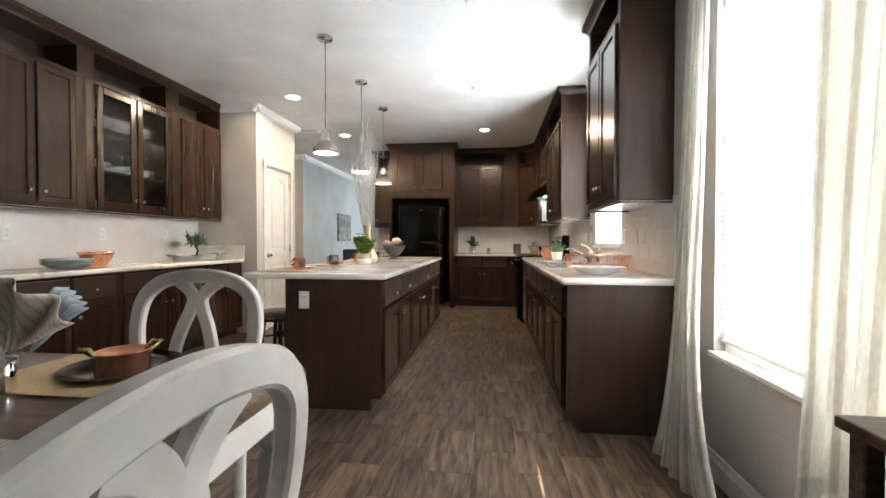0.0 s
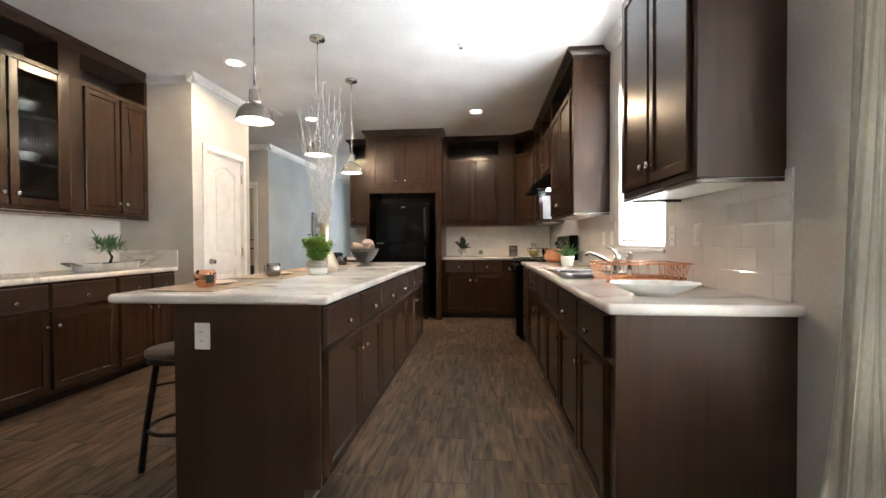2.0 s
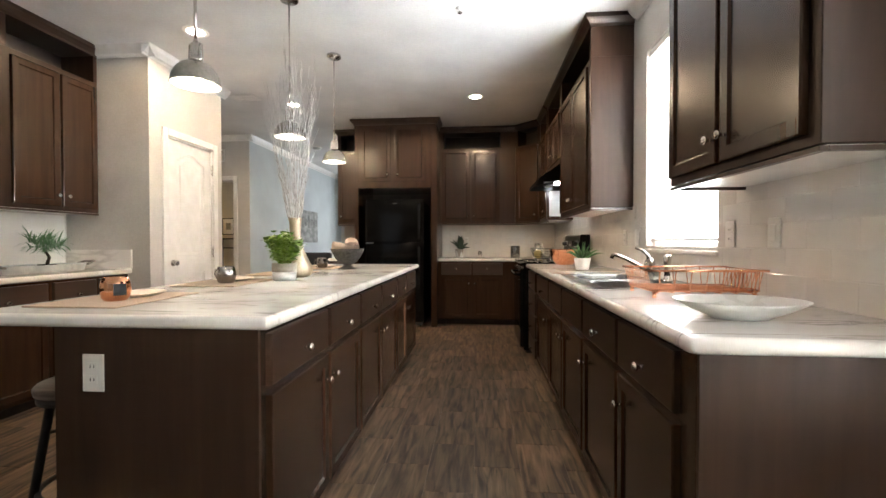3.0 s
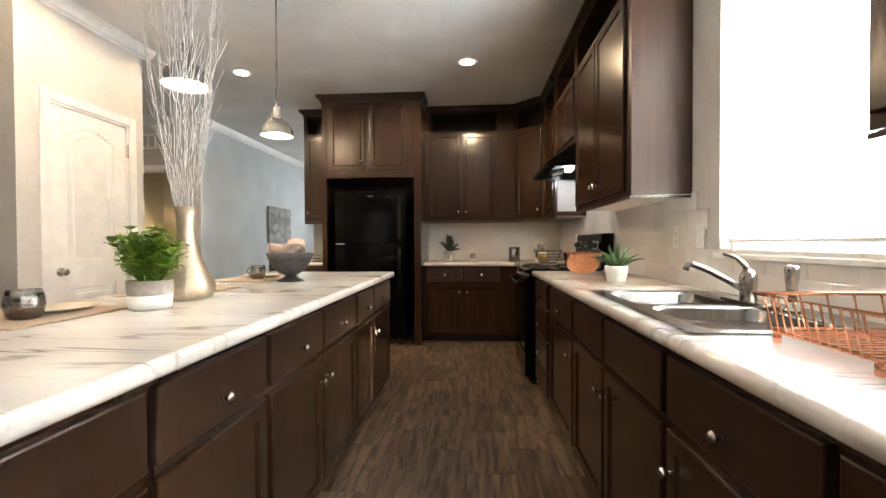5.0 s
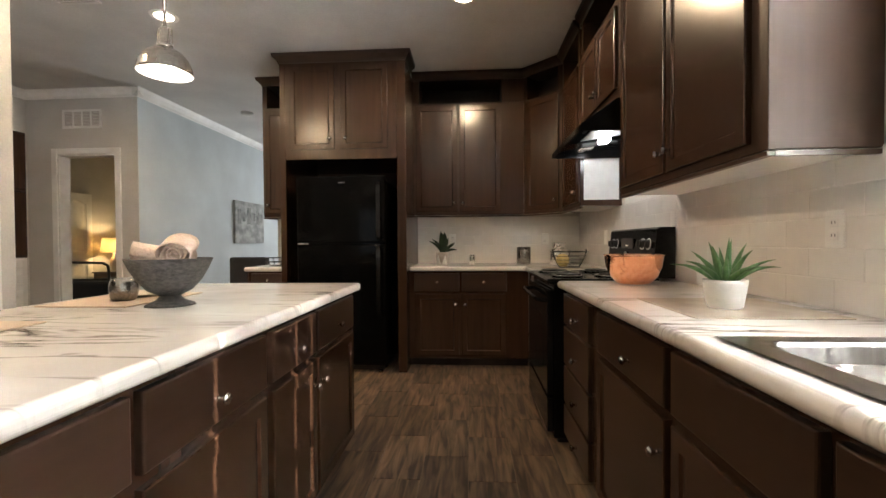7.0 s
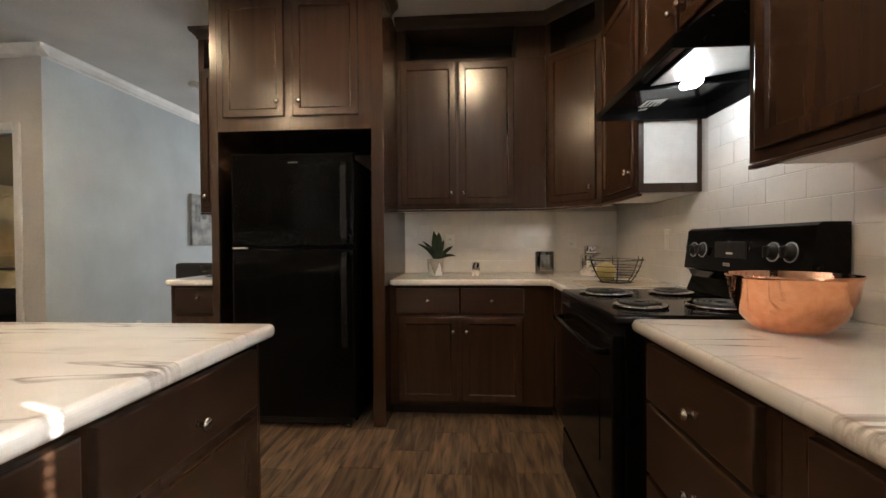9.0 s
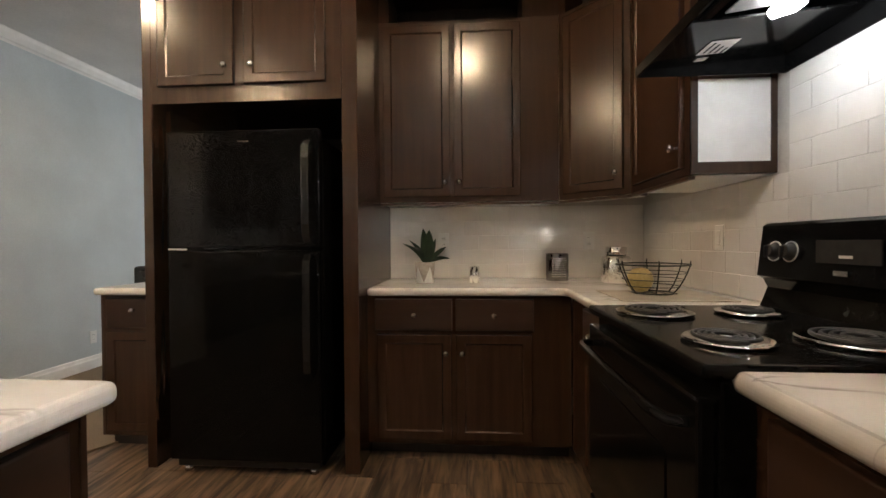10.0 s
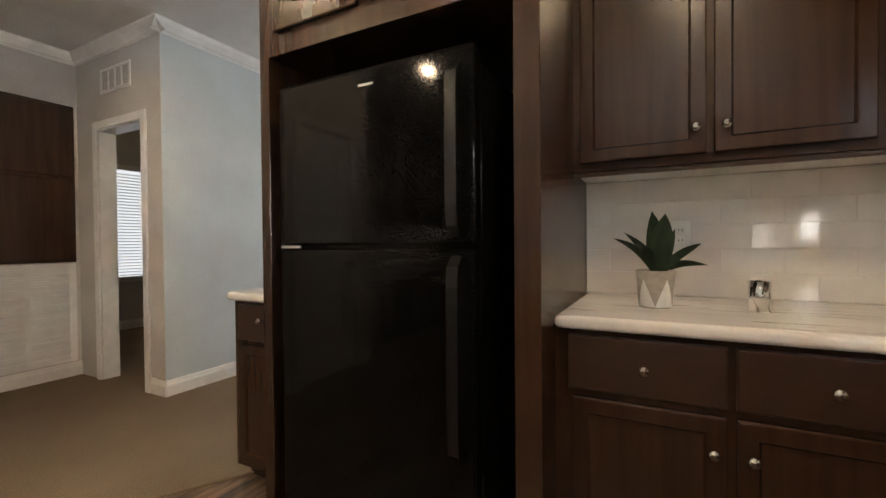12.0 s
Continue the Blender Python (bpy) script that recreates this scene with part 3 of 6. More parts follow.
upper_cabinet(rup(3.88, -0.018), 0.80, [(0.02, 0.38, 0.35, A, B), (0.40, 0.76, 0.43, A, B)], "dark wood two-door wall cabinet beside the dining window", True, True, dz=0.016)
upper_cabinet(rup(6.335), 1.15, [(0.05, 0.555, 0.525, A, B), (0.575, 1.08, 0.605, A, B)], "dark wood two-door wall cabinet by the sink window", False, True)
upper_cabinet(rup(7.14), 0.803, [(0.04, 0.39, 0.36, 0.60, B), (0.41, 0.76, 0.44, 0.60, B)], "short dark wood wall cabinet above the range hood", z0=0.555, under=False)
UB, BB = 1.40, 1.06
far = upper_cabinet(pose(UX, 7.775, UB, 0, 0, -90), 0.585, [(0.05, 0.545, 0.51, A, BB)], "dark wood wall cabinet with white side panel", dz=-0.015)
part("side_panel", one(box, 0.5855, 0.591, 0.025, UD - 0.022, 0.045, 0.352), white_pl, far, "white unfinished end panel")
bm = bmesh.new()
box(bm, 0.5855, 0.597, 0.0, 0.024, 0.0, 0.37)
box(bm, 0.5855, 0.597, UD - 0.021, UD - 0.001, 0.0, 0.37)
box(bm, 0.5855, 0.597, 0.024, UD - 0.021, 0.0, 0.044)
part("side_frame", bm, wood, far, "dark wood frame around white panel")
diag = upper_cabinet(pose(0.90, 8.093, UB, 0, 0, -45), 0.43, [(0.035, 0.395, 0.362, A, BB)], "dark wood diagonal corner wall cabinet", d=0.20, dz=-0.015)
upper_cabinet(pose(-0.185, 8.093, UB), 1.085, [(0.035, 0.44, 0.407, A, BB), (0.462, 0.86, 0.493, A, BB)], "dark wood two-door wall cabinet on back wall", stile=(0.065, 0.205), dz=-0.015)
upper_cabinet(pose(-1.70, 8.093, UB), 0.41, [(0.03, 0.38, 0.06, A, BB)], "narrow dark wood wall cabinet past the fridge", True, False, dz=-0.015)


def lup(y):
    return pose(-2.862, y, UZ, 0, 0, 90)


upper_cabinet(lup(4.555), 0.79, [(0.115, 0.45, 0.42, A, B), (0.47, 0.77, 0.50, A, B)], "dark wood two-door wall cabinet by the pantry wall", stile=(0.09, 0.03), group="sideboard wall cabinets")
upper_cabinet(lup(3.605), 0.95, [(0.085, 0.485, 0.448, A, B), (0.50, 0.90, 0.537, A, B)], "dark wood wall cabinet with two reeded glass doors", glassy=True, stile=(0.08, 0.08), group="sideboard wall cabinets")
upper_cabinet(lup(2.645), 0.96, [(0.06, 0.55, 0.51, A, B), (0.575, 0.865, 0.61, A, B)], "dark wood two-door wall cabinet over the sideboard", True, stile=(0.08, 0.06), group="sideboard wall cabinets")

# tall fridge surround
fc = thing("fridge_cabinet", pose(-1.294, 7.59, 0), "tall dark wood surround with two doors over fridge", "cabinet", "wall cabinets")
FW = 1.118
part("side_panel", one(box, 0, 0.05, 0, 0.808, 0, UZ + UH, 0.002), wood, fc)
part("side_panel", one(box, FW - 0.078, FW, 0, 0.808, 0, UZ + UH, 0.002), wood, fc)
part("body", one(box, 0.0502, FW - 0.0782, 0, 0.793, 1.868, UZ + UH), wood, fc)
part("back_panel", one(box, 0.05, FW - 0.078, 0.793, 0.808, 0, 1.868), wood_in, fc)
for x0, x1, kx in ((0.095, 0.495, 0.458), (0.55, 0.965, 0.596)):
    add_front(fc, "door", x0, x1, 1.952, 2.68, (kx, 2.04))
bm = bmesh.new()
crown_bm(bm, 0, FW, UZ + UH)
part("crown", bm, wood_h, fc, "dark wood crown moulding at the ceiling")


# ---- worktops ----
def worktop(name, loops, label, splash=()):
    """Slab with a rounded edge from a plan outline."""
    bm = bmesh.new()
    z0, z1 = 0.873, TOPZ
    a = [bm.verts.new((x, y, z1)) for x, y in loops]
    f = bm.faces.new(a)
    r = bmesh.ops.extrude_face_region(bm, geom=[f])
    for v in [g for g in r["geom"] if isinstance(g, bmesh.types.BMVert)]:
        v.co.z = z0
    es = [e for e in bm.edges if abs(e.verts[0].co.z - e.verts[1].co.z) > 0.01]
    bmesh.ops.bevel(bm, geom=es, offset=0.02, segments=3, profile=0.5, affect="EDGES")
    bm.normal_update()
    es = [e for e in bm.edges if abs(e.verts[0].co.z - e.verts[1].co.z) < 1e-5 and any(abs(q.normal.z) < 0.5 for q in e.link_faces) and any(abs(q.normal.z) > 0.5 for q in e.link_faces)]
    bmesh.ops.bevel(bm, geom=es, offset=0.016, segments=5, profile=0.5, affect="EDGES")
    for s in splash:
        box(bm, *s)
    return solid(name, bm, top_mat, label, "countertop", "worktops")


worktop("island_worktop", [(-1.232, 3.165), (-0.224, 3.165), (-0.224, 6.238), (-1.232, 6.238)], "white marble-look laminate island countertop with grey veins")
worktop("sideboard_worktop", [(L + 0.002, 1.59), (-2.553, 1.59), (-2.553, PY0 - 0.002), (L + 0.002, PY0 - 0.002)], "white marble-look laminate countertop on the sideboard", [(L + 0.01, -2.56, PY0 - 0.018, PY0 - 0.002, TOPZ + 0.0005, 1.075)])
worktop("desk_worktop", [(-1.725, 7.73), (-1.297, 7.73), (-1.297, 8.398), (-1.725, 8.398)], "white marble-look laminate desk counter beside fridge")
worktop("back_worktop", [(-0.174, 7.73), (0.86, 7.73), (0.86, 7.115), (W - 0.002, 7.115), (W - 0.002, BACK - 0.002), (-0.174, BACK - 0.002)], "white marble-look laminate corner countertop")
# the sink cuts through this one, so it is laid as a ring of slabs
SK = (0.94, 1.40, 4.035, 4.912)


def sink_worktop():
    """Right worktop with a cut-out for the sink."""
    bm = bmesh.new()
    x0, x1, ya, yb = 0.86, W - 0.002, 2.985, 6.34
    n = 10
    prof = [(0.8935 - 0.0205 * math.cos(math.pi * i / n), 0.018 * (1 - math.sin(math.pi * i / n) ** 0.7)) for i in range(n + 1)]
    rings = []
    for z, o in prof:
        rings.append([bm.verts.new(p) for p in ((x1, ya + o, z), (x0 + o + 0.012, ya + o, z), (x0 + o, ya + o + 0.012, z), (x0 + o, yb, z), (x1, yb, z))])
    for a, b in zip(rings, rings[1:]):
        for i in range(5):
            k = (i + 1) % 5
            bm.faces.new((a[i], a[k], b[k], b[i])).smooth = True
    hole = [(SK[1], SK[2]), (SK[0], SK[2]), (SK[0], SK[3]), (SK[1], SK[3])]
    for z, ring in ((TOPZ, rings[-1]), (0.873, rings[0])):
        h = [bm.verts.new((x, y, z)) for x, y in hole]
        bm.faces.new((ring[0], ring[1], ring[2], h[1], h[0]))
        bm.faces.new((ring[2], ring[3], h[2], h[1]))
        bm.faces.new((ring[3], ring[4], h[3], h[2]))
        bm.faces.new((ring[4], ring[0], h[0], h[3]))
    return solid("sink_worktop", bm, top_mat, "white marble-look laminate countertop around the sink", "countertop", "worktops")


sink_worktop()

# ---- appliances ----
handle_blk = surf("black_moulded_plastic", (0.007, 0.007, 0.007), (0.011, 0.011, 0.011), (60, 60, 60), (0.2, 0.265), 0.02, spec=0.4)
fr = thing("refrigerator", pose(-1.13, 7.535, 0), "black two-door top-freezer refrigerator in its wooden surround", "refrigerator")
FWD = 0.780
part("body", one(box, 0.005, FWD - 0.005, 0.06, 0.74, 0.035, 1.682, 0.008), black_fr, fr)
for nm, a, b in (("freezer_door", 1.135, 1.712), ("fridge_door", 0.075, 1.121)):
    d = part(nm, one(box, 0, FWD, 0, 0.055, a, b, 0.012, 3), black_fr, fr)
    bm = bmesh.new()
    z0, z1 = (a + 0.02, b - 0.06) if nm == "freezer_door" else (b - 0.62, b - 0.02)
    prism(bm, [(-0.045, z0 + 0.03), (-0.052, z0 + 0.09), (-0.052, z1 - 0.09), (-0.045, z1 - 0.03), (-0.012, z1), (0.002, z1), (0.002, z1 - 0.04), (-0.03, z1 - 0.09), (-0.03, z0 + 0.09), (0.002, z0 + 0.04), (0.002, z0), (-0.012, z0)], FWD - 0.07, FWD - 0.035)
    part("handle", bm, handle_blk, d, "long black moulded handle")
part("hinge", one(box, 0.01, 0.11, -0.008, 0.05, 1.122, 1.1335, 0.002), steel, fr, "metal middle hinge")
part("badge", one(box, 0.37, 0.43, -0.003, 0.0005, 1.65, 1.658), steel, fr)
part("grille", one(box, 0.02, FWD - 0.02, 0.03, 0.06, 0.03, 0.085, 0.004), black_mt, fr)
for x in (0.06, FWD - 0.06):
    part("foot", one(lathe, [(0.022, 0), (0.022, 0.02), (0.012, 0.022), (0.012, 0.05)], 12, pose(x, 0.06, 0)), steel, fr)
    part("foot", one(lathe, [(0.022, 0), (0.022, 0.02), (0.012, 0.022), (0.012, 0.05)], 12, pose(x, 0.68, 0)), steel, fr)

rg = thing("range", pose(0.815, 7.09, 0, 0, 0, -90), "black freestanding electric coil range with backguard", "range")
RW = 0.755
part("body", one(box, 0, RW, 0.025, 0.68, 0.03, 0.895, 0.004), black_gl, rg)
part("cooktop", one(box, -0.002, RW + 0.002, -0.01, 0.60, 0.896, 0.925, 0.010, 3), black_gl, rg)
dr = part("oven_door", one(box, 0.01, RW - 0.01, -0.012, 0.0245, 0.27, 0.86, 0.008, 2), black_gl, rg)
part("door_glass", one(box, 0.14, RW - 0.14, -0.0145, -0.0125, 0.40, 0.70), black_gl, dr, "dark oven window")
bm = bmesh.new()
tube(bm, [(0.05, -0.012, 0.80), (0.055, -0.045, 0.802), (0.10, -0.06, 0.803), (RW - 0.10, -0.06, 0.803), (RW - 0.055, -0.045, 0.802), (RW - 0.05, -0.012, 0.80)], 0.012)
part("oven_handle", bm, black_gl, dr, "black bar handle")
part("storage_drawer", one(box, 0.01, RW - 0.01, -0.01, 0.0245, 0.06, 0.255, 0.006), black_gl, rg)
part("kick", one(box, 0.02, RW - 0.02, 0.05, 0.6, 0, 0.029), black_mt, rg)
bm = bmesh.new()
prism(bm, [(0.575, 0.9255), (0.60, 0.99), (0.585, 1.02), (0.565, 1.03), (0.585, 1.20), (0.60, 1.21), (0.68, 1.21), (0.68, 0.9255)], 0, RW)
bg = part("backguard", bm, black_gl, rg, "black control panel with dials")


def dial(r):
    bm = bmesh.new()
    lathe(bm, [(r * 1.25, 0), (r * 1.22, 0.003), (r * 0.95, 0.004), (r * 0.9, 0.02), (r * 0.8, 0.024)], 18, pose(0, 0, 0, 83, 0, 0))
    box(bm, -0.005, 0.005, -0.034, -0.018, -r * 0.8, r * 0.8, 0.002)
    return mesh_of("dial", bm, black_mt)


DIAL = dial(0.024)
RING = one(lathe, [(0.030, -0.001), (0.0335, -0.001), (0.0335, 0.002), (0.030, 0.002)], 24, pose(0, 0, 0, 83, 0, 0), cap=False)
RING = mesh_of("dial_ring", RING, surf("dial_print", (0.45, 0.45, 0.45), (0.5, 0.5, 0.5), (9, 9, 9), (0.4, 0.5), 0.0))
for x in (0.075, 0.145, 0.585, 0.665):
    k = part("dial", DIAL, None, bg, "black control dial", pose(x, 0.573, 1.115))
    part("dial_ring", RING, None, k, "white printed ring", pose(0, -0.0005, 0))
part("clock", one(box, 0.25, 0.45, 0.567, 0.572, 1.085, 1.15, 0.001), black_mt, bg, "dark clock display")
part("clock_mark", one(box, 0.33, 0.372, 0.5655, 0.5668, 1.10, 1.108), white_pl, bg)
part("badge", one(box, 0.315, 0.36, 0.563, 0.568, 1.052, 1.066), steel, bg, "small metal badge")


def coil_burner(r):
    e = []
    bm = bmesh.new()
    lathe(bm, [(r * 1.0, 0.0), (r * 1.16, 0.003), (r * 1.18, 0.008), (r * 1.10, 0.010), (r * 1.0, 0.002), (r * 0.5, 0.0005), (0.01, 0.0005)], 28, cap=False)
    e.append(("drip_pan", bm, chrome))
    bm = bmesh.new()
    n = 120
    tube(bm, [((0.02 + (r * 0.92 - 0.02) * i / n) * math.cos(2 * math.pi * 4 * i / n), (0.02 + (r * 0.92 - 0.02) * i / n) * math.sin(2 * math.pi * 4 * i / n), 0.014) for i in range(n + 1)], 0.0045, 6)
    e.append(("coil", bm, black_mt))
    return e


for x, y, r in ((0.19, 0.14, 0.095), (0.19, 0.42, 0.078), (0.57, 0.14, 0.078), (0.57, 0.42, 0.10)):
    es = coil_burner(r)
    pan = part("drip_pan", es[0][1], chrome, rg, "chrome drip pan", pose(x, y, 0.9255))
    part("coil", es[1][1], black_mt, pan, "black electric coil")

hd = thing("range_hood", pose(0.985, 7.135, 1.745, 0, 0, -90), "black under-cabinet range hood with its lamp on", "range hood")
HW = 0.79
bm = bmesh.new()
# canopy as a thin shell, open below
for x0, x1 in ((0, 0.006), (HW - 0.006, HW)):
    prism(bm, [(0, 0), (0, 0.035), (0.215, 0.185), (0.52, 0.185), (0.52, 0)], x0, x1)
prism(bm, [(0, 0), (0, 0.035), (0.215, 0.185), (0.221, 0.181), (0.006, 0.031), (0.006, 0)], 0.006, HW - 0.006)
box(bm, 0.006, HW - 0.006, 0.215, 0.52, 0.179, 0.185)
box(bm, 0.006, HW - 0.006, 0.512, 0.52, 0, 0.179)
part("canopy", bm, black_gl, hd)
bm = bmesh.new()
prism(bm, [(0.12, 0.05), (0.12, 0.045), (0.505, 0.10), (0.505, 0.106)], 0.34, HW - 0.008)
part("filter", bm, surf("mesh_filter", (0.45, 0.45, 0.44), (0.7, 0.7, 0.69), (260, 260, 260), (0.3, 0.45), 0.8, metal=1.0), hd, "aluminium mesh grease filter")
part("inner_plate", one(prism, [(0.01, 0.03), (0.012, 0.024), (0.505, 0.06), (0.505, 0.066)], 0.008, 0.335), black_gl, hd)
part("rating_label", one(prism, [(0.16, 0.0318), (0.16, 0.0322), (0.25, 0.0388), (0.25, 0.0384)], 0.10, 0.20), white_pl, hd, "white printed rating label")
for i in range(4):
    part("label_text", one(prism, [(0.175 + i * 0.018, 0.0324), (0.175 + i * 0.018, 0.0327), (0.183 + i * 0.018, 0.0333), (0.183 + i * 0.018, 0.0330)], 0.112, 0.188 - 0.012 * i), black_mt, hd)
part("badge", one(prism, [(0.18, 0.0332), (0.18, 0.0336), (0.215, 0.0362), (0.215, 0.0358)], 0.045, 0.075), white_pl, hd)
bm = bmesh.new()
lathe(bm, [(0.014, 0), (0.02, 0.02), (0.032, 0.05), (0.03, 0.075), (0.012, 0.09)], 16, pose(0.345, 0.24, 0.035, 0, 80, 20))
part("bulb", bm, glow("hood_bulb", (0.95, 0.97, 1.0), 5.0), hd, "lit appliance bulb")
lamp("hood_light", "POINT", pose(1.28, 6.79, 1.77), 1.1, (0.92, 0.96, 1.0), 0.03)


# ---- ceiling lights ----
def downlight(x, y):
    d = thing("downlight", pose(x, y, CEIL), "lit white recessed ceiling downlight", "downlight", "ceiling downlights")
    part("trim_ring", one(lathe, [(0.062, -0.002), (0.066, -0.006), (0.09, -0.005), (0.094, -0.0005)], 28, cap=False), white_sh, d)
    part("lens", one(lathe, [(0.001, -0.0035), (0.0625, -0.0035), (0.0625, -0.001), (0.001, -0.001)], 28), lamp_glow, d, "glowing lens")
    lamp("downlight_lamp", "SPOT", look((x, y, CEIL - 0.012), (x, y, 0)), 22.5, WARM, 0.05, angle=172)


for x, y in ((-1.83, 5.15), (-1.835, 6.91), (0.345, 6.83)):
    downlight(x, y)


shade_metal = surf("polished_nickel_shade", (0.36, 0.335, 0.30), (0.44, 0.41, 0.37), (60, 60, 60), (0.14, 0.2), 0.0, metal=1.0)


def pendant(x, y):
    p = thing("pendant_lamp", pose(x, y, CEIL), "lit brushed nickel dome pendant hanging over the island", "pendant lamp", "pendant lamps")
    LOW = pose(0, 0, -0.10) @ Matrix.Diagonal((0.9, 0.9, 0.9, 1.0))
    part("canopy", one(lathe, [(0.062, -0.001), (0.062, -0.02), (0.055, -0.026), (0.012, -0.028), (0.008, -0.04)], 24), nickel, p)
    part("rod", one(tube, [(0, 0, -0.03), (0, 0, -0.77)], 0.005), nickel, p)
    bm = bmesh.new()
    tube(bm, [(0, 0, -0.40), (0, 0, -0.72)], 0.0075)
    lathe(bm, [(0.011, -0.735), (0.011, -0.715), (0.006, -0.70)], 12)
    part("stem", bm, nickel, p, "", LOW)
    bm = bmesh.new()
    lathe(bm, [(0.022, -0.73), (0.024, -0.735), (0.024, -0.80), (0.033, -0.805), (0.033, -0.82)], 20)
    for s in (-1, 1):
        tube(bm, [(s * 0.02, 0, -0.725), (s * 0.034, 0, -0.735), (s * 0.036, 0, -0.80), (s * 0.036, 0, -0.815)], 0.0035, 6)
    part("socket", bm, nickel, p, "nickel socket with a yoke", LOW)
    outer = [(0.033, -0.82), (0.05, -0.826), (0.075, -0.842), (0.096, -0.868), (0.11, -0.90), (0.115, -0.93)]
    inner = [(0.112, -0.93), (0.107, -0.90), (0.093, -0.871), (0.073, -0.846), (0.05, -0.83), (0.02, -0.826)]
    part("shade", one(lathe, outer + [(0.117, -0.936), (0.114, -0.938)], 32, cap=False), shade_metal, p, "brushed nickel dome shade", LOW)
    part("shade_inside", one(lathe, [(0.1135, -0.9365)] + inner, 32, cap=False), white_sh, p, "white inside of the dome", LOW)
    part("bulb", one(lathe, [(0.012, -0.835), (0.018, -0.85), (0.03, -0.88), (0.03, -0.90), (0.018, -0.918), (0.003, -0.924)], 18), glow("pendant_bulb", (1.0, 0.9, 0.74), 5.0) if "pendant_bulb" not in bpy.data.materials else bpy.data.materials["pendant_bulb"], p, "lit bulb", LOW)
    lamp("pendant_light", "SPOT", look((x, y, CEIL - 0.935), (x, y, 0)), 1.7, WARM, 0.03, angle=150)


for y in (3.815, 4.77, 5.655):
    pendant(-0.895, y)

# ---- planks and carpet (plain for the far parts) ----
PWID, PLEN = 0.2286, 0.4572


def carpet():
    bm = bmesh.new()
    pts = [(-1.66, 7.86), (-2.44, 6.57), (-2.52, PY1 + 0.001), (HX, PY1 + 0.001), (-6.5, PY1 + 0.001), (-6.5, 12.6), (W, 12.6), (W, BACK + T), (-1.70, BACK + T), (-1.70, 8.38)]
    a = [bm.verts.new((x, y, 0.012)) for x, y in pts]
    f = bm.faces.new(a)
    r = bmesh.ops.extrude_face_region(bm, geom=[f])
    for v in [g for g in r["geom"] if isinstance(g, bmesh.types.BMVert)]:
        v.co.z = 0.001
    return solid("carpet", bm, carpet_mat, "beige cut-pile carpet in hall and living room", "carpet", kind="structure")


carpet()
fl = bpy.data.objects["floor"]


def plank_mesh(w, l):
    bm = bmesh.new()
    g = 0.0012
    z0, z1, c = -0.004, 0.0, 0.0012
    x0, x1, ya, yb = g - w / 2, w / 2 - g, g - l / 2, l / 2 - g
    lo = [bm.verts.new(p) for p in ((x0, ya, z0), (x1, ya, z0), (x1, yb, z0), (x0, yb, z0))]
    md = [bm.verts.new(p) for p in ((x0, ya, z1 - c), (x1, ya, z1 - c), (x1, yb, z1 - c), (x0, yb, z1 - c))]
    hi = [bm.verts.new(p) for p in ((x0 + c, ya + c, z1), (x1 - c, ya + c, z1), (x1 - c, yb - c, z1), (x0 + c, yb - c, z1))]
    for a, b in ((lo, md), (md, hi)):
        for i in range(4):
            k = (i + 1) % 4
            bm.faces.new((a[i], a[k], b[k], b[i]))
    bm.faces.new(hi)
    return bm


# ---- more materials ----
def cloth(name, c1, c2, trans=0.4, stripes=0.0, axis=0, scale=(300, 300, 300), bump=0.3):
    """Woven fabric that lets some light through; stripes: their spacing."""
    m = surf(name, c1, c2, scale, (0.8, 0.95), bump, spec=0.2)
    nt = m.node_tree
    b = nt.nodes["Principled BSDF"]
    L_ = nt.links.new
    src = b.inputs["Base Color"].links[0].from_socket
    if stripes:
        tc = nt.nodes.new("ShaderNodeTexCoord")
        sp = nt.nodes.new("ShaderNodeSeparateXYZ")
        L_(tc.outputs["UV" if axis == "uv" else "Object"], sp.inputs[0])
        mu = nt.nodes.new("ShaderNodeMath")
        mu.operation = "MULTIPLY"
        mu.inputs[1].default_value = 2 * math.pi / stripes
        L_(sp.outputs[0 if axis == "uv" else axis], mu.inputs[0])
        si = nt.nodes.new("ShaderNodeMath")
        si.operation = "SINE"
        L_(mu.outputs[0], si.inputs[0])
        mr = nt.nodes.new("ShaderNodeMapRange")
        mr.inputs["From Min"].default_value, mr.inputs["From Max"].default_value = 0.35, 0.65
        mr.inputs["To Min"].default_value, mr.inputs["To Max"].default_value = 0.0, 1.0
        L_(si.outputs[0], mr.inputs["Value"])
        mx = nt.nodes.new("ShaderNodeMix")
        mx.data_type, mx.blend_type = "RGBA", "MULTIPLY"
        mx.inputs["B"].default_value = (0.80, 0.775, 0.73, 1)
        L_(mr.outputs[0], mx.inputs["Factor"])
        L_(src, mx.inputs["A"])
        src = mx.outputs["Result"]
        L_(src, b.inputs["Base Color"])
    if trans:
        t = nt.nodes.new("ShaderNodeBsdfTranslucent")
        L_(src, t.inputs["Color"])
        ms = nt.nodes.new("ShaderNodeMixShader")
        ms.inputs[0].default_value = trans
        L_(b.outputs[0], ms.inputs[1])
        L_(t.outputs[0], ms.inputs[2])
        L_(ms.outputs[0], nt.nodes["Material Output"].inputs["Surface"])
    return m


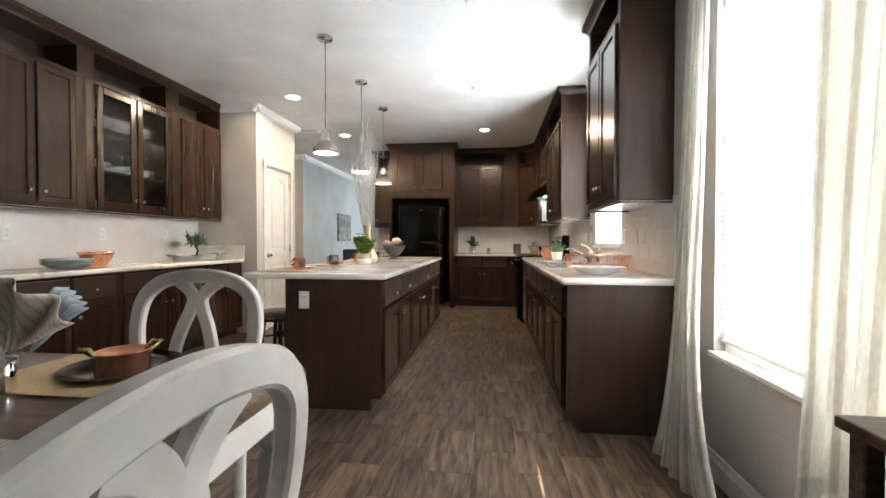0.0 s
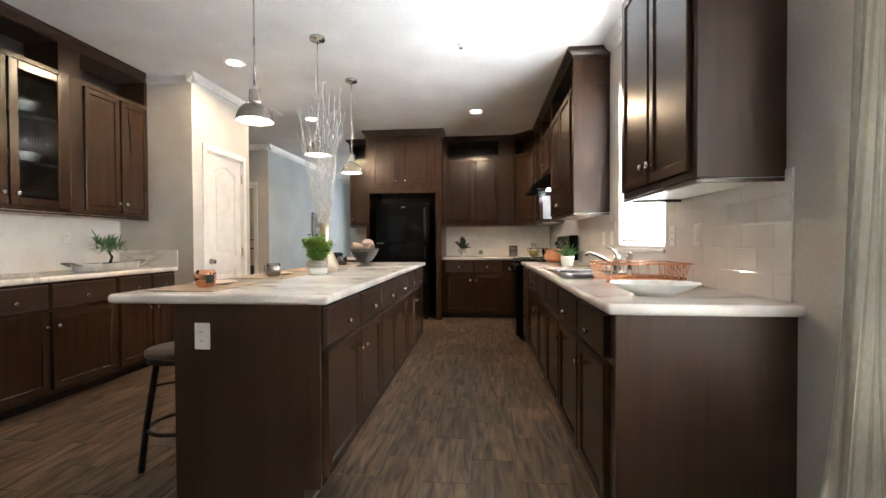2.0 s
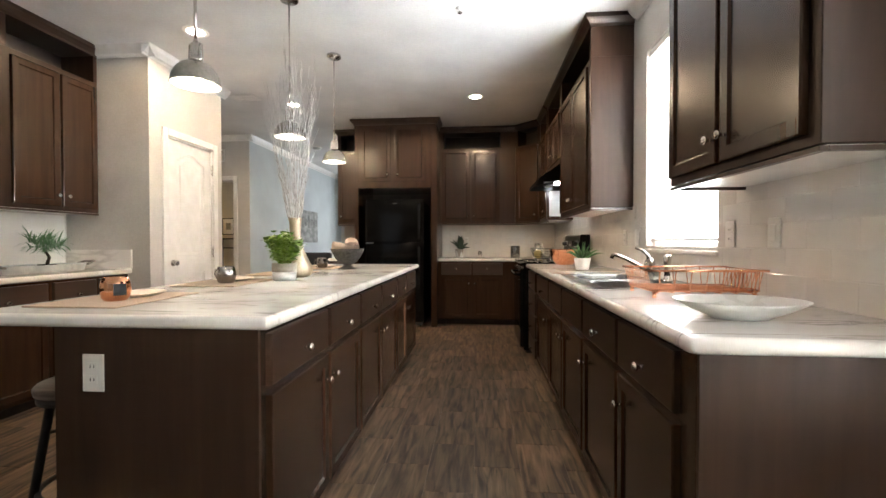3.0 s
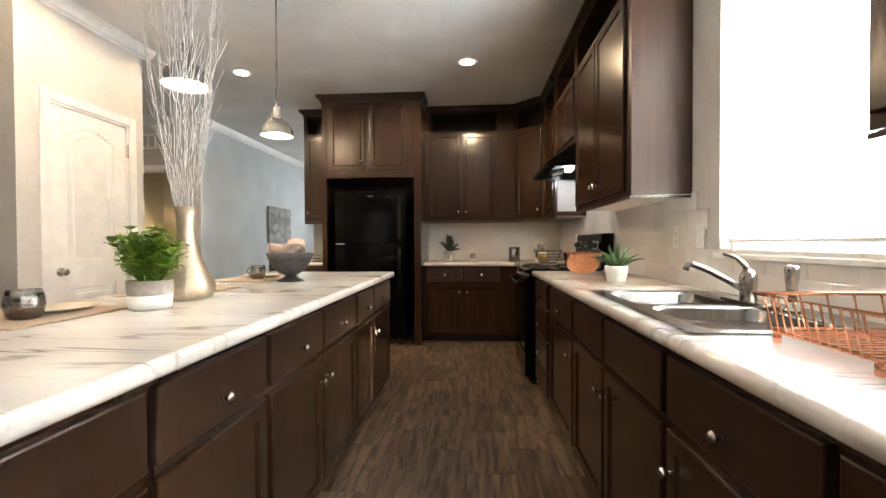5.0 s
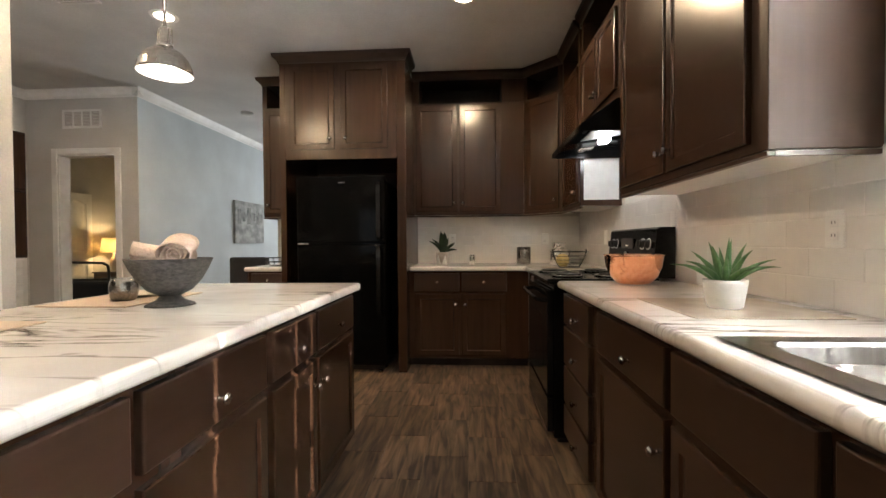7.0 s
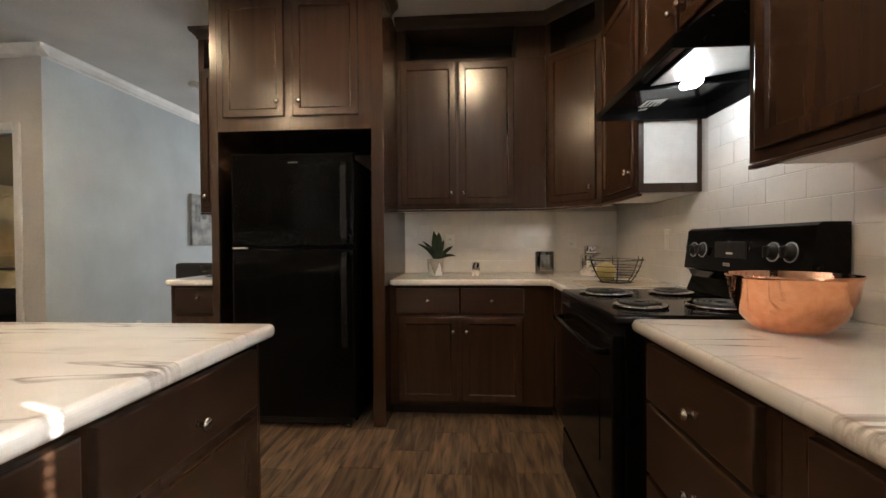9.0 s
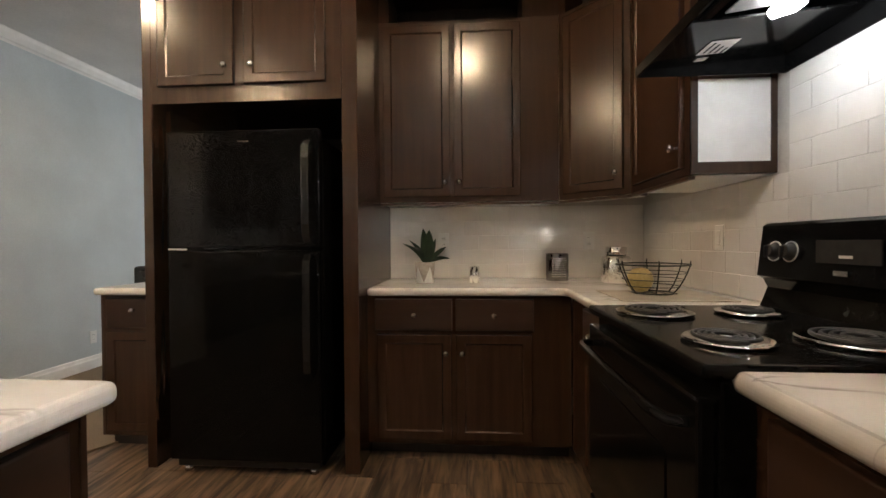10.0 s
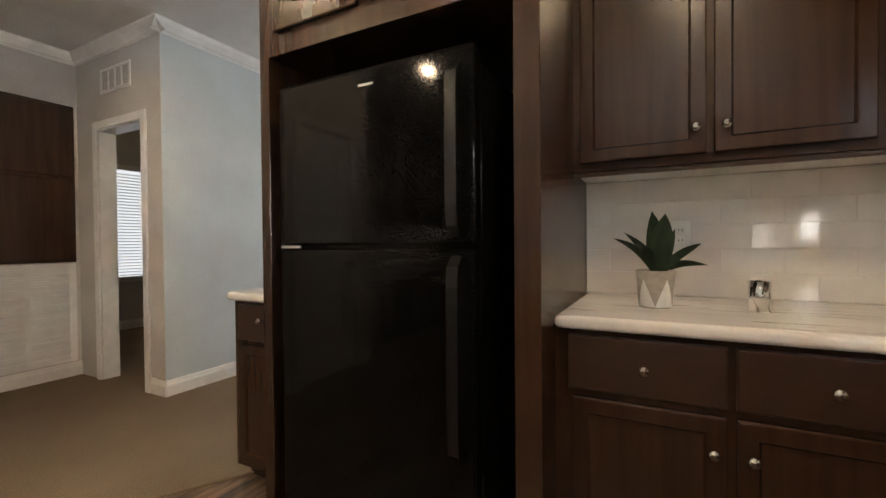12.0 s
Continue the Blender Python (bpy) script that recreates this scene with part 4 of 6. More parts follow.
curtain_mat = cloth("curtain_linen", (0.75, 0.735, 0.69), (0.84, 0.83, 0.79), 0.36, 0.034, "uv", (160, 160, 40))
slat_mat = cloth("vinyl_slat", (0.80, 0.80, 0.79), (0.84, 0.84, 0.83), 0.5, 0.0, 0, (5, 5, 5), 0.0)
napkin_mat = cloth("striped_napkin", (0.66, 0.62, 0.55), (0.78, 0.75, 0.70), 0.35, 0.016, 0)
blue_cloth = cloth("blue_grey_cloth", (0.36, 0.42, 0.47), (0.46, 0.52, 0.56), 0.15)
tan_mat = cloth("tan_placemat", (0.42, 0.31, 0.17), (0.52, 0.39, 0.23), 0.0)
mat_brown = cloth("woven_mat", (0.36, 0.28, 0.21), (0.50, 0.40, 0.31), 0.0)
towel_mat = cloth("beige_cloth", (0.46, 0.35, 0.28), (0.60, 0.48, 0.40), 0.0, 0, 0, (120, 120, 120), 0.6)
chair_paint = surf("chalky_white_paint", (0.50, 0.49, 0.47), (0.68, 0.67, 0.65), (6, 6, 6), (0.45, 0.6), 0.06, lo=0.2, hi=0.5)
table_wood = surf("table_walnut", (0.05, 0.030, 0.018), (0.12, 0.075, 0.047), (3, 60, 60), (0.285, 0.36), 0.08, dist=0.5)
gold = surf("champagne_metal", (0.56, 0.47, 0.35), (0.66, 0.57, 0.44), (90, 90, 6), (0.42, 0.54), 0.05, metal=1.0)
twig_mat = surf("white_twig", (0.42, 0.41, 0.39), (0.72, 0.71, 0.69), (90, 90, 30), (0.7, 0.9), 0.4)
leaf_mat = surf("bright_leaf", (0.09, 0.185, 0.015), (0.21, 0.34, 0.036), (40, 40, 40), (0.35, 0.5), 0.05)
aloe_mat = surf("aloe_leaf", (0.05, 0.13, 0.045), (0.12, 0.24, 0.085), (60, 60, 8), (0.35, 0.5), 0.1)
dark_leaf = surf("dark_leaf", (0.010, 0.022, 0.010), (0.028, 0.05, 0.022), (40, 40, 10), (0.3, 0.45), 0.1)
pot_white = surf("white_ceramic", (0.74, 0.73, 0.70), (0.8, 0.79, 0.77), (20, 20, 20), (0.2, 0.35), 0.02)
pot_taupe = surf("taupe_ceramic", (0.34, 0.30, 0.26), (0.42, 0.37, 0.33), (60, 60, 60), (0.6, 0.75), 0.1)
stone = surf("dark_stone", (0.022, 0.021, 0.020), (0.075, 0.071, 0.068), (60, 60, 120), (0.6, 0.8), 0.7)
hammered = surf("hammered_gunmetal", (0.20, 0.19, 0.18), (0.32, 0.31, 0.30), (110, 110, 110), (0.12, 0.22), 0.5, metal=1.0)
hammered_cu = surf("hammered_copper", (0.80, 0.37, 0.20), (0.90, 0.46, 0.27), (45, 45, 45), (0.05, 0.10), 0.10, metal=1.0)
pewter = surf("pewter", (0.15, 0.14, 0.135), (0.24, 0.23, 0.22), (25, 25, 25), (0.10, 0.20), 0.1, metal=1.0)
galv = surf("galvanised", (0.5, 0.52, 0.53), (0.66, 0.67, 0.67), (18, 18, 18), (0.3, 0.45), 0.05, metal=1.0)
plate_blue = surf("grey_blue_glaze", (0.30, 0.34, 0.35), (0.40, 0.44, 0.45), (14, 14, 14), (0.15, 0.3), 0.03)
plate_tan = surf("beige_stoneware", (0.55, 0.47, 0.37), (0.64, 0.56, 0.46), (30, 30, 30), (0.35, 0.5), 0.05)
slate = surf("chalkboard", (0.03, 0.033, 0.036), (0.05, 0.053, 0.056), (30, 30, 30), (0.7, 0.8), 0.05)
lemon = surf("lemon_skin", (0.34, 0.255, 0.09), (0.44, 0.335, 0.14), (90, 90, 90), (0.4, 0.5), 0.4)
board_mat = surf("glass_board", (0.44, 0.38, 0.31), (0.52, 0.46, 0.38), (8, 8, 8), (0.15, 0.25), 0.03)
soil = surf("soil", (0.02, 0.014, 0.01), (0.05, 0.035, 0.025), (90, 90, 90), (0.9, 1.0), 0.8)
stool_top = surf("weathered_grey_wood", (0.12, 0.105, 0.09), (0.24, 0.215, 0.19), (4, 60, 60), (0.4, 0.55), 0.2)
canvas = surf("grey_print", (0.20, 0.205, 0.195), (0.40, 0.395, 0.37), (7, 7, 10), (0.7, 0.85), 0.1, lo=0.36, hi=0.66, detail=10)
canvas_dark = surf("grey_print_dark", (0.13, 0.135, 0.125), (0.27, 0.265, 0.245), (14, 14, 9), (0.7, 0.85), 0.1, detail=10)
charcoal = cloth("charcoal_upholstery", (0.03, 0.03, 0.032), (0.06, 0.06, 0.062), 0.0)
brass = surf("brass", (0.72, 0.55, 0.26), (0.8, 0.63, 0.34), (20, 20, 20), (0.15, 0.25), 0.02, metal=1.0)


# ---- blinds and curtains ----
def blind(y0, y1, z0, z1, holes, label, gap=0.03):
    """Tilted vinyl slats with cord holes, outer edge low."""
    b = thing("window_blind", pose(W + 0.032, 0, 0), label, "blind", "window blinds")
    part("head_rail", one(box, -0.018, 0.014, y0 + 0.002, y1 - 0.002, z1 - 0.045, z1 - 0.002, 0.003), white_pl, b)
    part("bottom_rail", one(box, -0.012, 0.010, y0 + 0.004, y1 - gap, z0 + 0.05, z0 + 0.068, 0.003), white_pl, b, "grey-white bottom rail")
    bm = bmesh.new()
    xs = [-0.0088, -0.0062, 0.0062, 0.0088]
    ys = [y0 + 0.006]
    for h in holes:
        ys += [h - 0.006, h + 0.006]
    ys.append(y1 - gap - 0.002)
    grid = [[bm.verts.new((x, y, -x * 1.0 + 0.0012 * (1 - (x / 0.0088) ** 2))) for y in ys] for x in xs]
    for i in range(3):
        for j in range(len(ys) - 1):
            if i == 1 and j % 2 == 1:
                continue
            bm.faces.new((grid[i][j], grid[i + 1][j], grid[i + 1][j + 1], grid[i][j + 1]))
    slat = mesh_of("slat", bm, slat_mat)
    n = int((z1 - 0.05 - z0 - 0.075) / 0.021)
    for k in range(n):
        part("slat", slat, None, b, "", pose(0, 0, z0 + 0.08 + 0.021 * k))
    for h in (y0 + 0.10, y1 - 0.12):
        part("cord", one(tube, [(0.011, h, z0 + 0.06), (0.011, h, z1 - 0.04)], 0.001, 5), white_pl, b)
    return b


blind(WIN1[0], WIN1[1], WIN1[2], WIN1[3], (), "white vinyl blind lowered over the dining window", 0.004)
blind(WIN2[0], WIN2[1], WIN2[2], WIN2[3], (4.25, 4.73, 4.875), "white vinyl blind lowered over the sink window")


def curtain(y_top, y_bot, folds, seed, label, z1=2.54):
    """A pleated panel hanging from z1 to the floor."""
    rnd = random.Random(seed)
    bm = bmesh.new()
    uv = bm.loops.layers.uv.new("uv")
    nu, nv = folds * 10, 26
    ph = [rnd.uniform(-0.5, 0.5) for _ in range(folds + 1)]
    rows = []
    for j in range(nv + 1):
        v = j / nv
        z = z1 + (0.025 - z1) * v
        row = []
        for i in range(nu + 1):
            u = i / nu
            e = v ** 7
            y = (y_top[0] * (1 - e) + y_bot[0] * e) * (1 - u) + (y_top[1] * (1 - e) + y_bot[1] * e) * u
            k = min(folds, int(u * folds))
            amp = 0.015 + 0.010 * v
            x = 1.40 - 0.06 * v - 0.03 * v ** 3 + amp * math.sin(2 * math.pi * u * folds + ph[k] * 0.5 * v) + 0.006 * math.sin(5 * v + 9 * u)
            row.append((bm.verts.new((x, y + 0.008 * math.sin(7 * v + 13 * u), z)), u, v))
        rows.append(row)
    for a, b in zip(rows, rows[1:]):
        for i in range(nu):
            f = bm.faces.new((a[i][0], a[i + 1][0], b[i + 1][0], b[i][0]))
            f.smooth = True
            for lp, src in zip(f.loops, (a[i], a[i + 1], b[i + 1], b[i])):
                lp[uv].uv = (src[1] * 0.9, src[2] * 2.5)
    c = thing("curtain", pose(0, 0, 0), label, "curtain", "dining window curtains")
    p = part("panel", bm, curtain_mat, c)
    md = p.modifiers.new("thickness", "SOLIDIFY")
    md.thickness = 0.0015
    return c


curtain((2.48, 2.62), (2.12, 2.80), 6, 3, "beige striped linen curtain reaching the floor")
curtain((0.95, 1.79), (0.95, 1.80), 9, 5, "beige striped linen curtain beside dark side table")
rod = thing("curtain_rod", pose(1.40, 0, 2.56), "thin dark metal curtain rod above the window", "curtain rod")
part("bar", one(tube, [(0, 0.75, 0), (0, 2.99, 0)], 0.010), black_mt, rod)
for y in (0.9, 2.9):
    part("bracket", one(box, 0.0, 0.109, y - 0.01, y + 0.01, -0.012, 0.012, 0.002), black_mt, rod)


# ---- backsplash tiles ----
TH, TW = 0.0955, 0.20


def tile_mesh(w, h):
    bm = bmesh.new()
    g, d, c = 0.0007, 0.006, 0.0011
    r = []
    for o, y in ((0, 0.0), (0, -d + c), (c * 1.6, -d)):
        r.append([bm.verts.new((x, y, z)) for x, z in ((g + o, g + o), (w - g - o, g + o), (w - g - o, h - g - o), (g + o, h - g - o))])
    for a, b in zip(r, r[1:]):
        for i in range(4):
            k = (i + 1) % 4
            bm.faces.new((a[i], a[k], b[k], b[i]))
    bm.faces.new(r[-1])
    return mesh_of("tile", bm, tile_mat)


TILE, HALF = tile_mesh(TW, TH), tile_mesh(TW / 2, TH)


def splash(label, origin, rz, width, rows, skip=None, first=0, ragged=True):
    """Brick-laid tiles on a wall; local x along it, front at -y."""
    s = thing("backsplash", pose(*origin, 0, 0, rz), label, "backsplash", kind="structure")
    part("grout", one(box, 0, width, -0.003, -0.0005, 0, 0.002), grout, s)
    bm = bmesh.new()
    for r in range(rows):
        x = -TW / 2 if (r + first) % 2 else 0.0
        while x < width - 0.01:
            a, b = max(x, 0), min(x + TW, width)
            if not (skip and skip(a, b, r)):
                if b - a > TW - 0.01:
                    part("tile", TILE, None, s, "", pose(a, -0.002, r * TH))
                elif b - a > 0.05:
                    ob = part("tile", HALF, None, s, "", pose(a, -0.002, r * TH))
                    ob.scale = ((b - a) / (TW / 2), 1, 1)
                box(bm, a, b, -0.0068, -0.0006, r * TH, r * TH + TH)
            x += TW
    part("grout_bed", bm, grout, s, "pale grout between tiles")
    return s


SZ = TOPZ + 0.0005


def no_window(a, b, r):
    y1, y0_ = 6.335 - a, 6.335 - b
    return r >= 2 and y1 > WIN2[0] - 0.01 and y0_ < WIN2[1] + 0.01


splash("glossy white subway tiles around the kitchen window", (W, 6.335, SZ), -90, 6.335 - 3.055, 5, no_window)
splash("glossy white subway tiles behind the range", (W, 7.115, SZ), -90, 0.78, 9)
splash("glossy white subway tiles in kitchen corner", (W, BACK - 0.01, SZ), -90, BACK - 0.01 - 7.115, 5)
splash("glossy white subway tiles on the back wall", (-0.174, BACK, SZ), 0, W - 0.01 + 0.174, 5)
lsp = solid("backsplash", one(box, L + 0.0006, L + 0.006, 1.62, PY0 - 0.02, SZ, 1.366, 0.001), tile_mat, "smooth glossy white splash panel behind the sideboard", "backsplash", kind="structure")
structure("trim_splash", [(W - 0.009, W - 0.0006, 3.043, 3.0545, SZ, 1.392)], tile_mat, "white bullnose edge of the tiles")


# ---- outlets, vents ----
def outlet(m, label, kind="outlet"):
    o = thing("wall_outlet" if kind == "outlet" else "light_switch", m, label, kind, "wall plates")
    part("plate", one(box, -0.036, 0.036, -0.006, -0.0004, -0.058, 0.058, 0.003), white_pl, o)
    if kind == "outlet":
        for z in (-0.02, 0.02):
            r = part("socket", one(box, -0.016, 0.016, -0.008, -0.006, z - 0.013, z + 0.013, 0.002), white_pl, o)
            for x in (-0.006, 0.006):
                part("slot", one(box, x - 0.0012, x + 0.0012, -0.0086, -0.0079, z - 0.004, z + 0.005), black_mt, r)
    else:
        part("rocker", one(box, -0.016, 0.016, -0.010, -0.006, -0.033, 0.033, 0.003), white_pl, o)
    return o


outlet(pose(-0.795, 3.188, 0.732), "white duplex outlet on the island end panel")
for y, k in ((5.09, "switch"), (5.33, "outlet"), (3.97, "outlet"), (3.69, "switch"), (7.53, "switch")):
    outlet(pose(W - 0.008, y, 1.165, 0, 0, -90), "white wall plate on the tiled backsplash", k)
for x in (0.19, 1.15):
    outlet(pose(x, BACK - 0.008, 1.16), "white duplex outlet on the tiled back wall")
for y in (3.25, 4.04, 4.79):
    outlet(pose(L + 0.0062, y, 1.19, 0, 0, 90), "white duplex outlet on the splash panel")
outlet(pose(BX, 9.21, 0.30, 0, 0, 90), "white duplex outlet on the blue wall")

vent = thing("air_vent", pose(-3.77, HY, 2.385), "white air register above the bedroom doorway", "vent")
bm = bmesh.new()
for a in ((-0.225, 0.225, 0, 0.025), (-0.225, 0.225, 0.175, 0.20), (-0.225, -0.2, 0.025, 0.175), (0.2, 0.225, 0.025, 0.175)):
    box(bm, a[0], a[1], -0.012, -0.0005, a[2], a[3], 0.002)
part("frame", bm, trim_mat, vent)
part("backing", one(box, -0.2, 0.2, -0.003, -0.0006, 0.025, 0.175), pot_taupe, vent, "grey duct behind the bars")
for i in range(3):
    part("bar", one(box, -0.108 + i * 0.1, -0.092 + i * 0.1, -0.010, -0.0035, 0.025, 0.175), trim_mat, vent)
for i in range(9):
    part("slat", one(box, -0.2, 0.2, -0.008, -0.0036, 0.032 + i * 0.016, 0.036 + i * 0.016), trim_mat, vent)

cv = thing("ceiling_register", pose(-2.28, 6.62, CEIL), "white slatted air register on the ceiling", "vent")
bm = bmesh.new()
for a in ((-0.15, 0.15, -0.09, -0.07), (-0.15, 0.15, 0.07, 0.09), (-0.15, -0.13, -0.07, 0.07), (0.13, 0.15, -0.07, 0.07)):
    box(bm, *a, -0.010, -0.0005, 0.002)
part("frame", bm, trim_mat, cv)
part("backing", one(box, -0.13, 0.13, -0.07, 0.07, -0.003, -0.0006), pot_taupe, cv, "grey duct behind the slats")
for i in range(6):
    part("slat", one(box, -0.13, 0.13, -0.062 + i * 0.022, -0.052 + i * 0.022, -0.008, -0.0036), trim_mat, cv)

gr = thing("return_grille", pose(HX, 7.02, 0.14, 0, 0, 90), "white louvred return air grille in the wall", "vent")
part("frame", one(box, 0, 1.20, -0.012, -0.0005, 0, 0.85, 0.002), trim_mat, gr)
slv = mesh_of("slat", one(prism, [(-0.022, 0.0), (-0.013, 0.013), (-0.0122, 0.013), (-0.020, 0.0)], 0.03, 0.285), trim_mat)
for i in range(4):
    for k in range(39):
        part("slat", slv, None, gr, "", pose(i * 0.287, 0, 0.03 + k * 0.0204))
hc = thing("hall_cabinet", pose(HX, 7.02, 1.0, 0, 0, 90), "glossy dark wood wall cabinet above return grille", "cabinet")
part("body", one(box, 0, 1.20, -0.02, -0.0005, 0, 1.34, 0.003), wood, hc)
for x0, x1, kx in ((0.02, 0.59, 0.55), (0.61, 1.18, 0.65)):
    for z0, z1, kz in ((0.02, 0.70, 0.62), (0.73, 1.32, 0.80)):
        d = part("door", one(box, x0, x1, -0.038, -0.0205, z0, z1, 0.004), wood, hc)
        part("knob", KNOB, None, d, "round nickel knob", pose(kx, -0.038, kz))

for x, y, lab in ((0.34, 3.41, "white round smoke detector on the ceiling"), (-2.43, 9.15, "white round smoke detector in the living room")):
    sd = thing("smoke_detector", pose(x, y, CEIL), lab, "smoke detector", "smoke detectors")
    part("housing", one(lathe, [(0.075, -0.0005), (0.075, -0.012), (0.066, -0.03), (0.05, -0.038), (0.01, -0.04)], 28), white_pl, sd)
    part("test_button", one(lathe, [(0.012, -0.0395), (0.011, -0.044), (0.002, -0.045)], 14), pot_white, sd)
sp = thing("sprinkler_head", pose(0.25, 5.0, CEIL), "small white ceiling sprinkler head", "sprinkler")
part("escutcheon", one(lathe, [(0.03, -0.0005), (0.03, -0.004), (0.014, -0.008), (0.01, -0.02)], 16), white_pl, sp)
part("deflector", one(lathe, [(0.004, -0.0205), (0.004, -0.032), (0.016, -0.034), (0.016, -0.036)], 14), nickel, sp)

# ---- sink ----
sk = thing("kitchen_sink", pose(-0.007, -0.088, TOPZ), "stainless steel double-bowl sink set in the countertop", "sink")
bm = bmesh.new()
X0, X1, Y0, Y1 = 0.925, 1.475, 4.10, 5.02
bowls = ((0.985, 1.36, 4.14, 4.54), (0.985, 1.36, 4.58, 4.98))
xs = [X0, 0.985, 1.36, X1]
ysr = [Y0, 4.14, 4.54, 4.58, 4.98, Y1]
g = [[bm.verts.new((x, y, 0.004)) for y in ysr] for x in xs]
for i in range(3):
    for j in range(5):
        if i == 1 and j in (1, 3):
            continue
        bm.faces.new((g[i][j], g[i + 1][j], g[i + 1][j + 1], g[i][j + 1]))
edge = [e for e in bm.edges if len(e.link_faces) == 1 and all(v.co.x in (X0, X1) or v.co.y in (Y0, Y1) for v in e.verts) and (abs(e.verts[0].co.x - e.verts[1].co.x) < 1e-6 and e.verts[0].co.x in (X0, X1) or abs(e.verts[0].co.y - e.verts[1].co.y) < 1e-6 and e.verts[0].co.y in (Y0, Y1))]
r = bmesh.ops.extrude_edge_only(bm, edges=edge)
for v in [q for q in r["geom"] if isinstance(q, bmesh.types.BMVert)]:
    v.co.z = 0.0003
    v.co.x += 0.006 * (1 if v.co.x > 1.2 else -1)
    v.co.y += 0.006 * (1 if v.co.y > 4.56 else -1)
part("rim", bm, bowl_steel, sk, "brushed steel rim")
for a, b, c, d in bowls:
    bm = bmesh.new()
    rings = []
    for o, z in ((0, 0.004), (0.001, 0.0038), (0.005, 0.001), (0.010, -0.008), (0.018, -0.15), (0.04, -0.172), (0.12, -0.178)):
        ring = []
        rr = 0.002 if z == 0.004 else min(0.05 + o * 0.5, 0.07)
        for cx, cy, a0 in ((b - o - rr, d - o - rr, 0), (a + o + rr, d - o - rr, 90), (a + o + rr, c + o + rr, 180), (b - o - rr, c + o + rr, 270)):
            for k in range(7):
                t = radians(a0 + 15 * k)
                ring.append(bm.verts.new((cx + rr * math.cos(t), cy + rr * math.sin(t), z)))
        rings.append(ring)
    for p, q in zip(rings, rings[1:]):
        for i in range(len(p)):
            k = (i + 1) % len(p)
            bm.faces.new((p[i], p[k], q[k], q[i])).smooth = True
    bm.faces.new(rings[-1])
    bw = part("bowl", bm, bowl_steel, sk, "deep steel bowl")
    part("strainer", one(lathe, [(0.045, -0.1775), (0.043, -0.175), (0.03, -0.1765), (0.005, -0.176)], 20, pose((a + b) / 2, (c + d) / 2, 0)), chrome, bw, "round drain strainer")

fa = thing("faucet", pose(1.365, 4.515, TOPZ + 0.0045), "brushed nickel single-lever kitchen faucet on the sink", "faucet")
bm = bmesh.new()
box(bm, -0.028, 0.028, -0.125, 0.125, 0, 0.012, 0.006, 2)
part("deck_plate", bm, nickel, fa)
part("body", one(lathe, [(0.027, 0.0125), (0.026, 0.05), (0.029, 0.08), (0.027, 0.105), (0.016, 0.122)], 20), nickel, fa)
part("spout", one(tube, [(-0.012, 0.002, 0.045), (-0.06, 0.006, 0.078), (-0.13, 0.012, 0.118), (-0.18, 0.016, 0.138), (-0.20, 0.018, 0.138), (-0.208, 0.019, 0.118)], 0.0115, 10), nickel, fa, "long low spout")
part("lever", one(tube, [(0, 0, 0.11), (-0.008, 0.004, 0.135), (-0.035, 0.012, 0.165), (-0.075, 0.02, 0.178)], 0.013, 8, taper=0.005), nickel, fa, "single lever handle")
sy = thing("side_sprayer", pose(1.39, 4.345, TOPZ + 0.0045), "nickel pull-out side sprayer beside the faucet", "sprayer")
part("base", one(lathe, [(0.024, 0), (0.024, 0.006), (0.017, 0.014), (0.016, 0.03)], 18), nickel, sy)
part("handle", one(lathe, [(0.0155, 0.0305), (0.014, 0.07), (0.018, 0.10), (0.021, 0.135), (0.016, 0.145), (0.004, 0.147)], 18), nickel, sy)

rk = thing("dish_rack", pose(1.035, 3.665, TOPZ), "copper wire dish rack on the counter beside sink", "dish rack")
RX, RY, RH = 0.43, 0.30, 0.107
part("top_rail", one(tube, [(0, 0, RH), (RX, 0, RH), (RX, RY, RH), (0, RY, RH)], 0.0045, 8, True), copper, rk)
part("lower_rail", one(tube, [(0.02, 0.02, 0.03), (RX - 0.02, 0.02, 0.03), (RX - 0.02, RY - 0.02, 0.03), (0.02, RY - 0.02, 0.03)], 0.003, 6, True), copper, rk)
for i in range(12):
    y = 0.03 + (RY - 0.06) * i / 11
    part("wire", one(tube, [(0, y, RH), (0.02, y, 0.025), (RX - 0.02, y, 0.025), (RX, y, RH)], 0.0022, 6), copper, rk)
for i in range(7):
    x = 0.04 + (RX - 0.08) * i / 6
    part("wire", one(tube, [(x, 0, RH), (x, 0.02, 0.02), (x, RY - 0.02, 0.02), (x, RY, RH)], 0.0022, 6), copper, rk)
for x in (0.03, RX - 0.03):
    for y in (0.03, RY - 0.03):
        part("foot", one(lathe, [(0.008, 0), (0.008, 0.02), (0.004, 0.022)], 10, pose(x, y, 0)), copper, rk)
cp = part("cutlery_cup", one(tube, [(RX - 0.12, 0.02, RH - 0.004), (RX - 0.02, 0.02, RH - 0.004), (RX - 0.02, 0.10, RH - 0.004), (RX - 0.12, 0.10, RH - 0.004)], 0.003, 6, True), copper, rk, "small wire cutlery cup")
for i in range(8):
    x = RX - 0.12 + 0.1 * i / 7
    part("wire", one(tube, [(x, 0.02, RH), (x, 0.02, 0.035), (x, 0.10, 0.035), (x, 0.10, RH)], 0.0018, 5), copper, cp)
pt = thing("platter", pose(1.127, 3.265, TOPZ), "large oval white ceramic platter on the counter", "platter")
bm = bmesh.new()
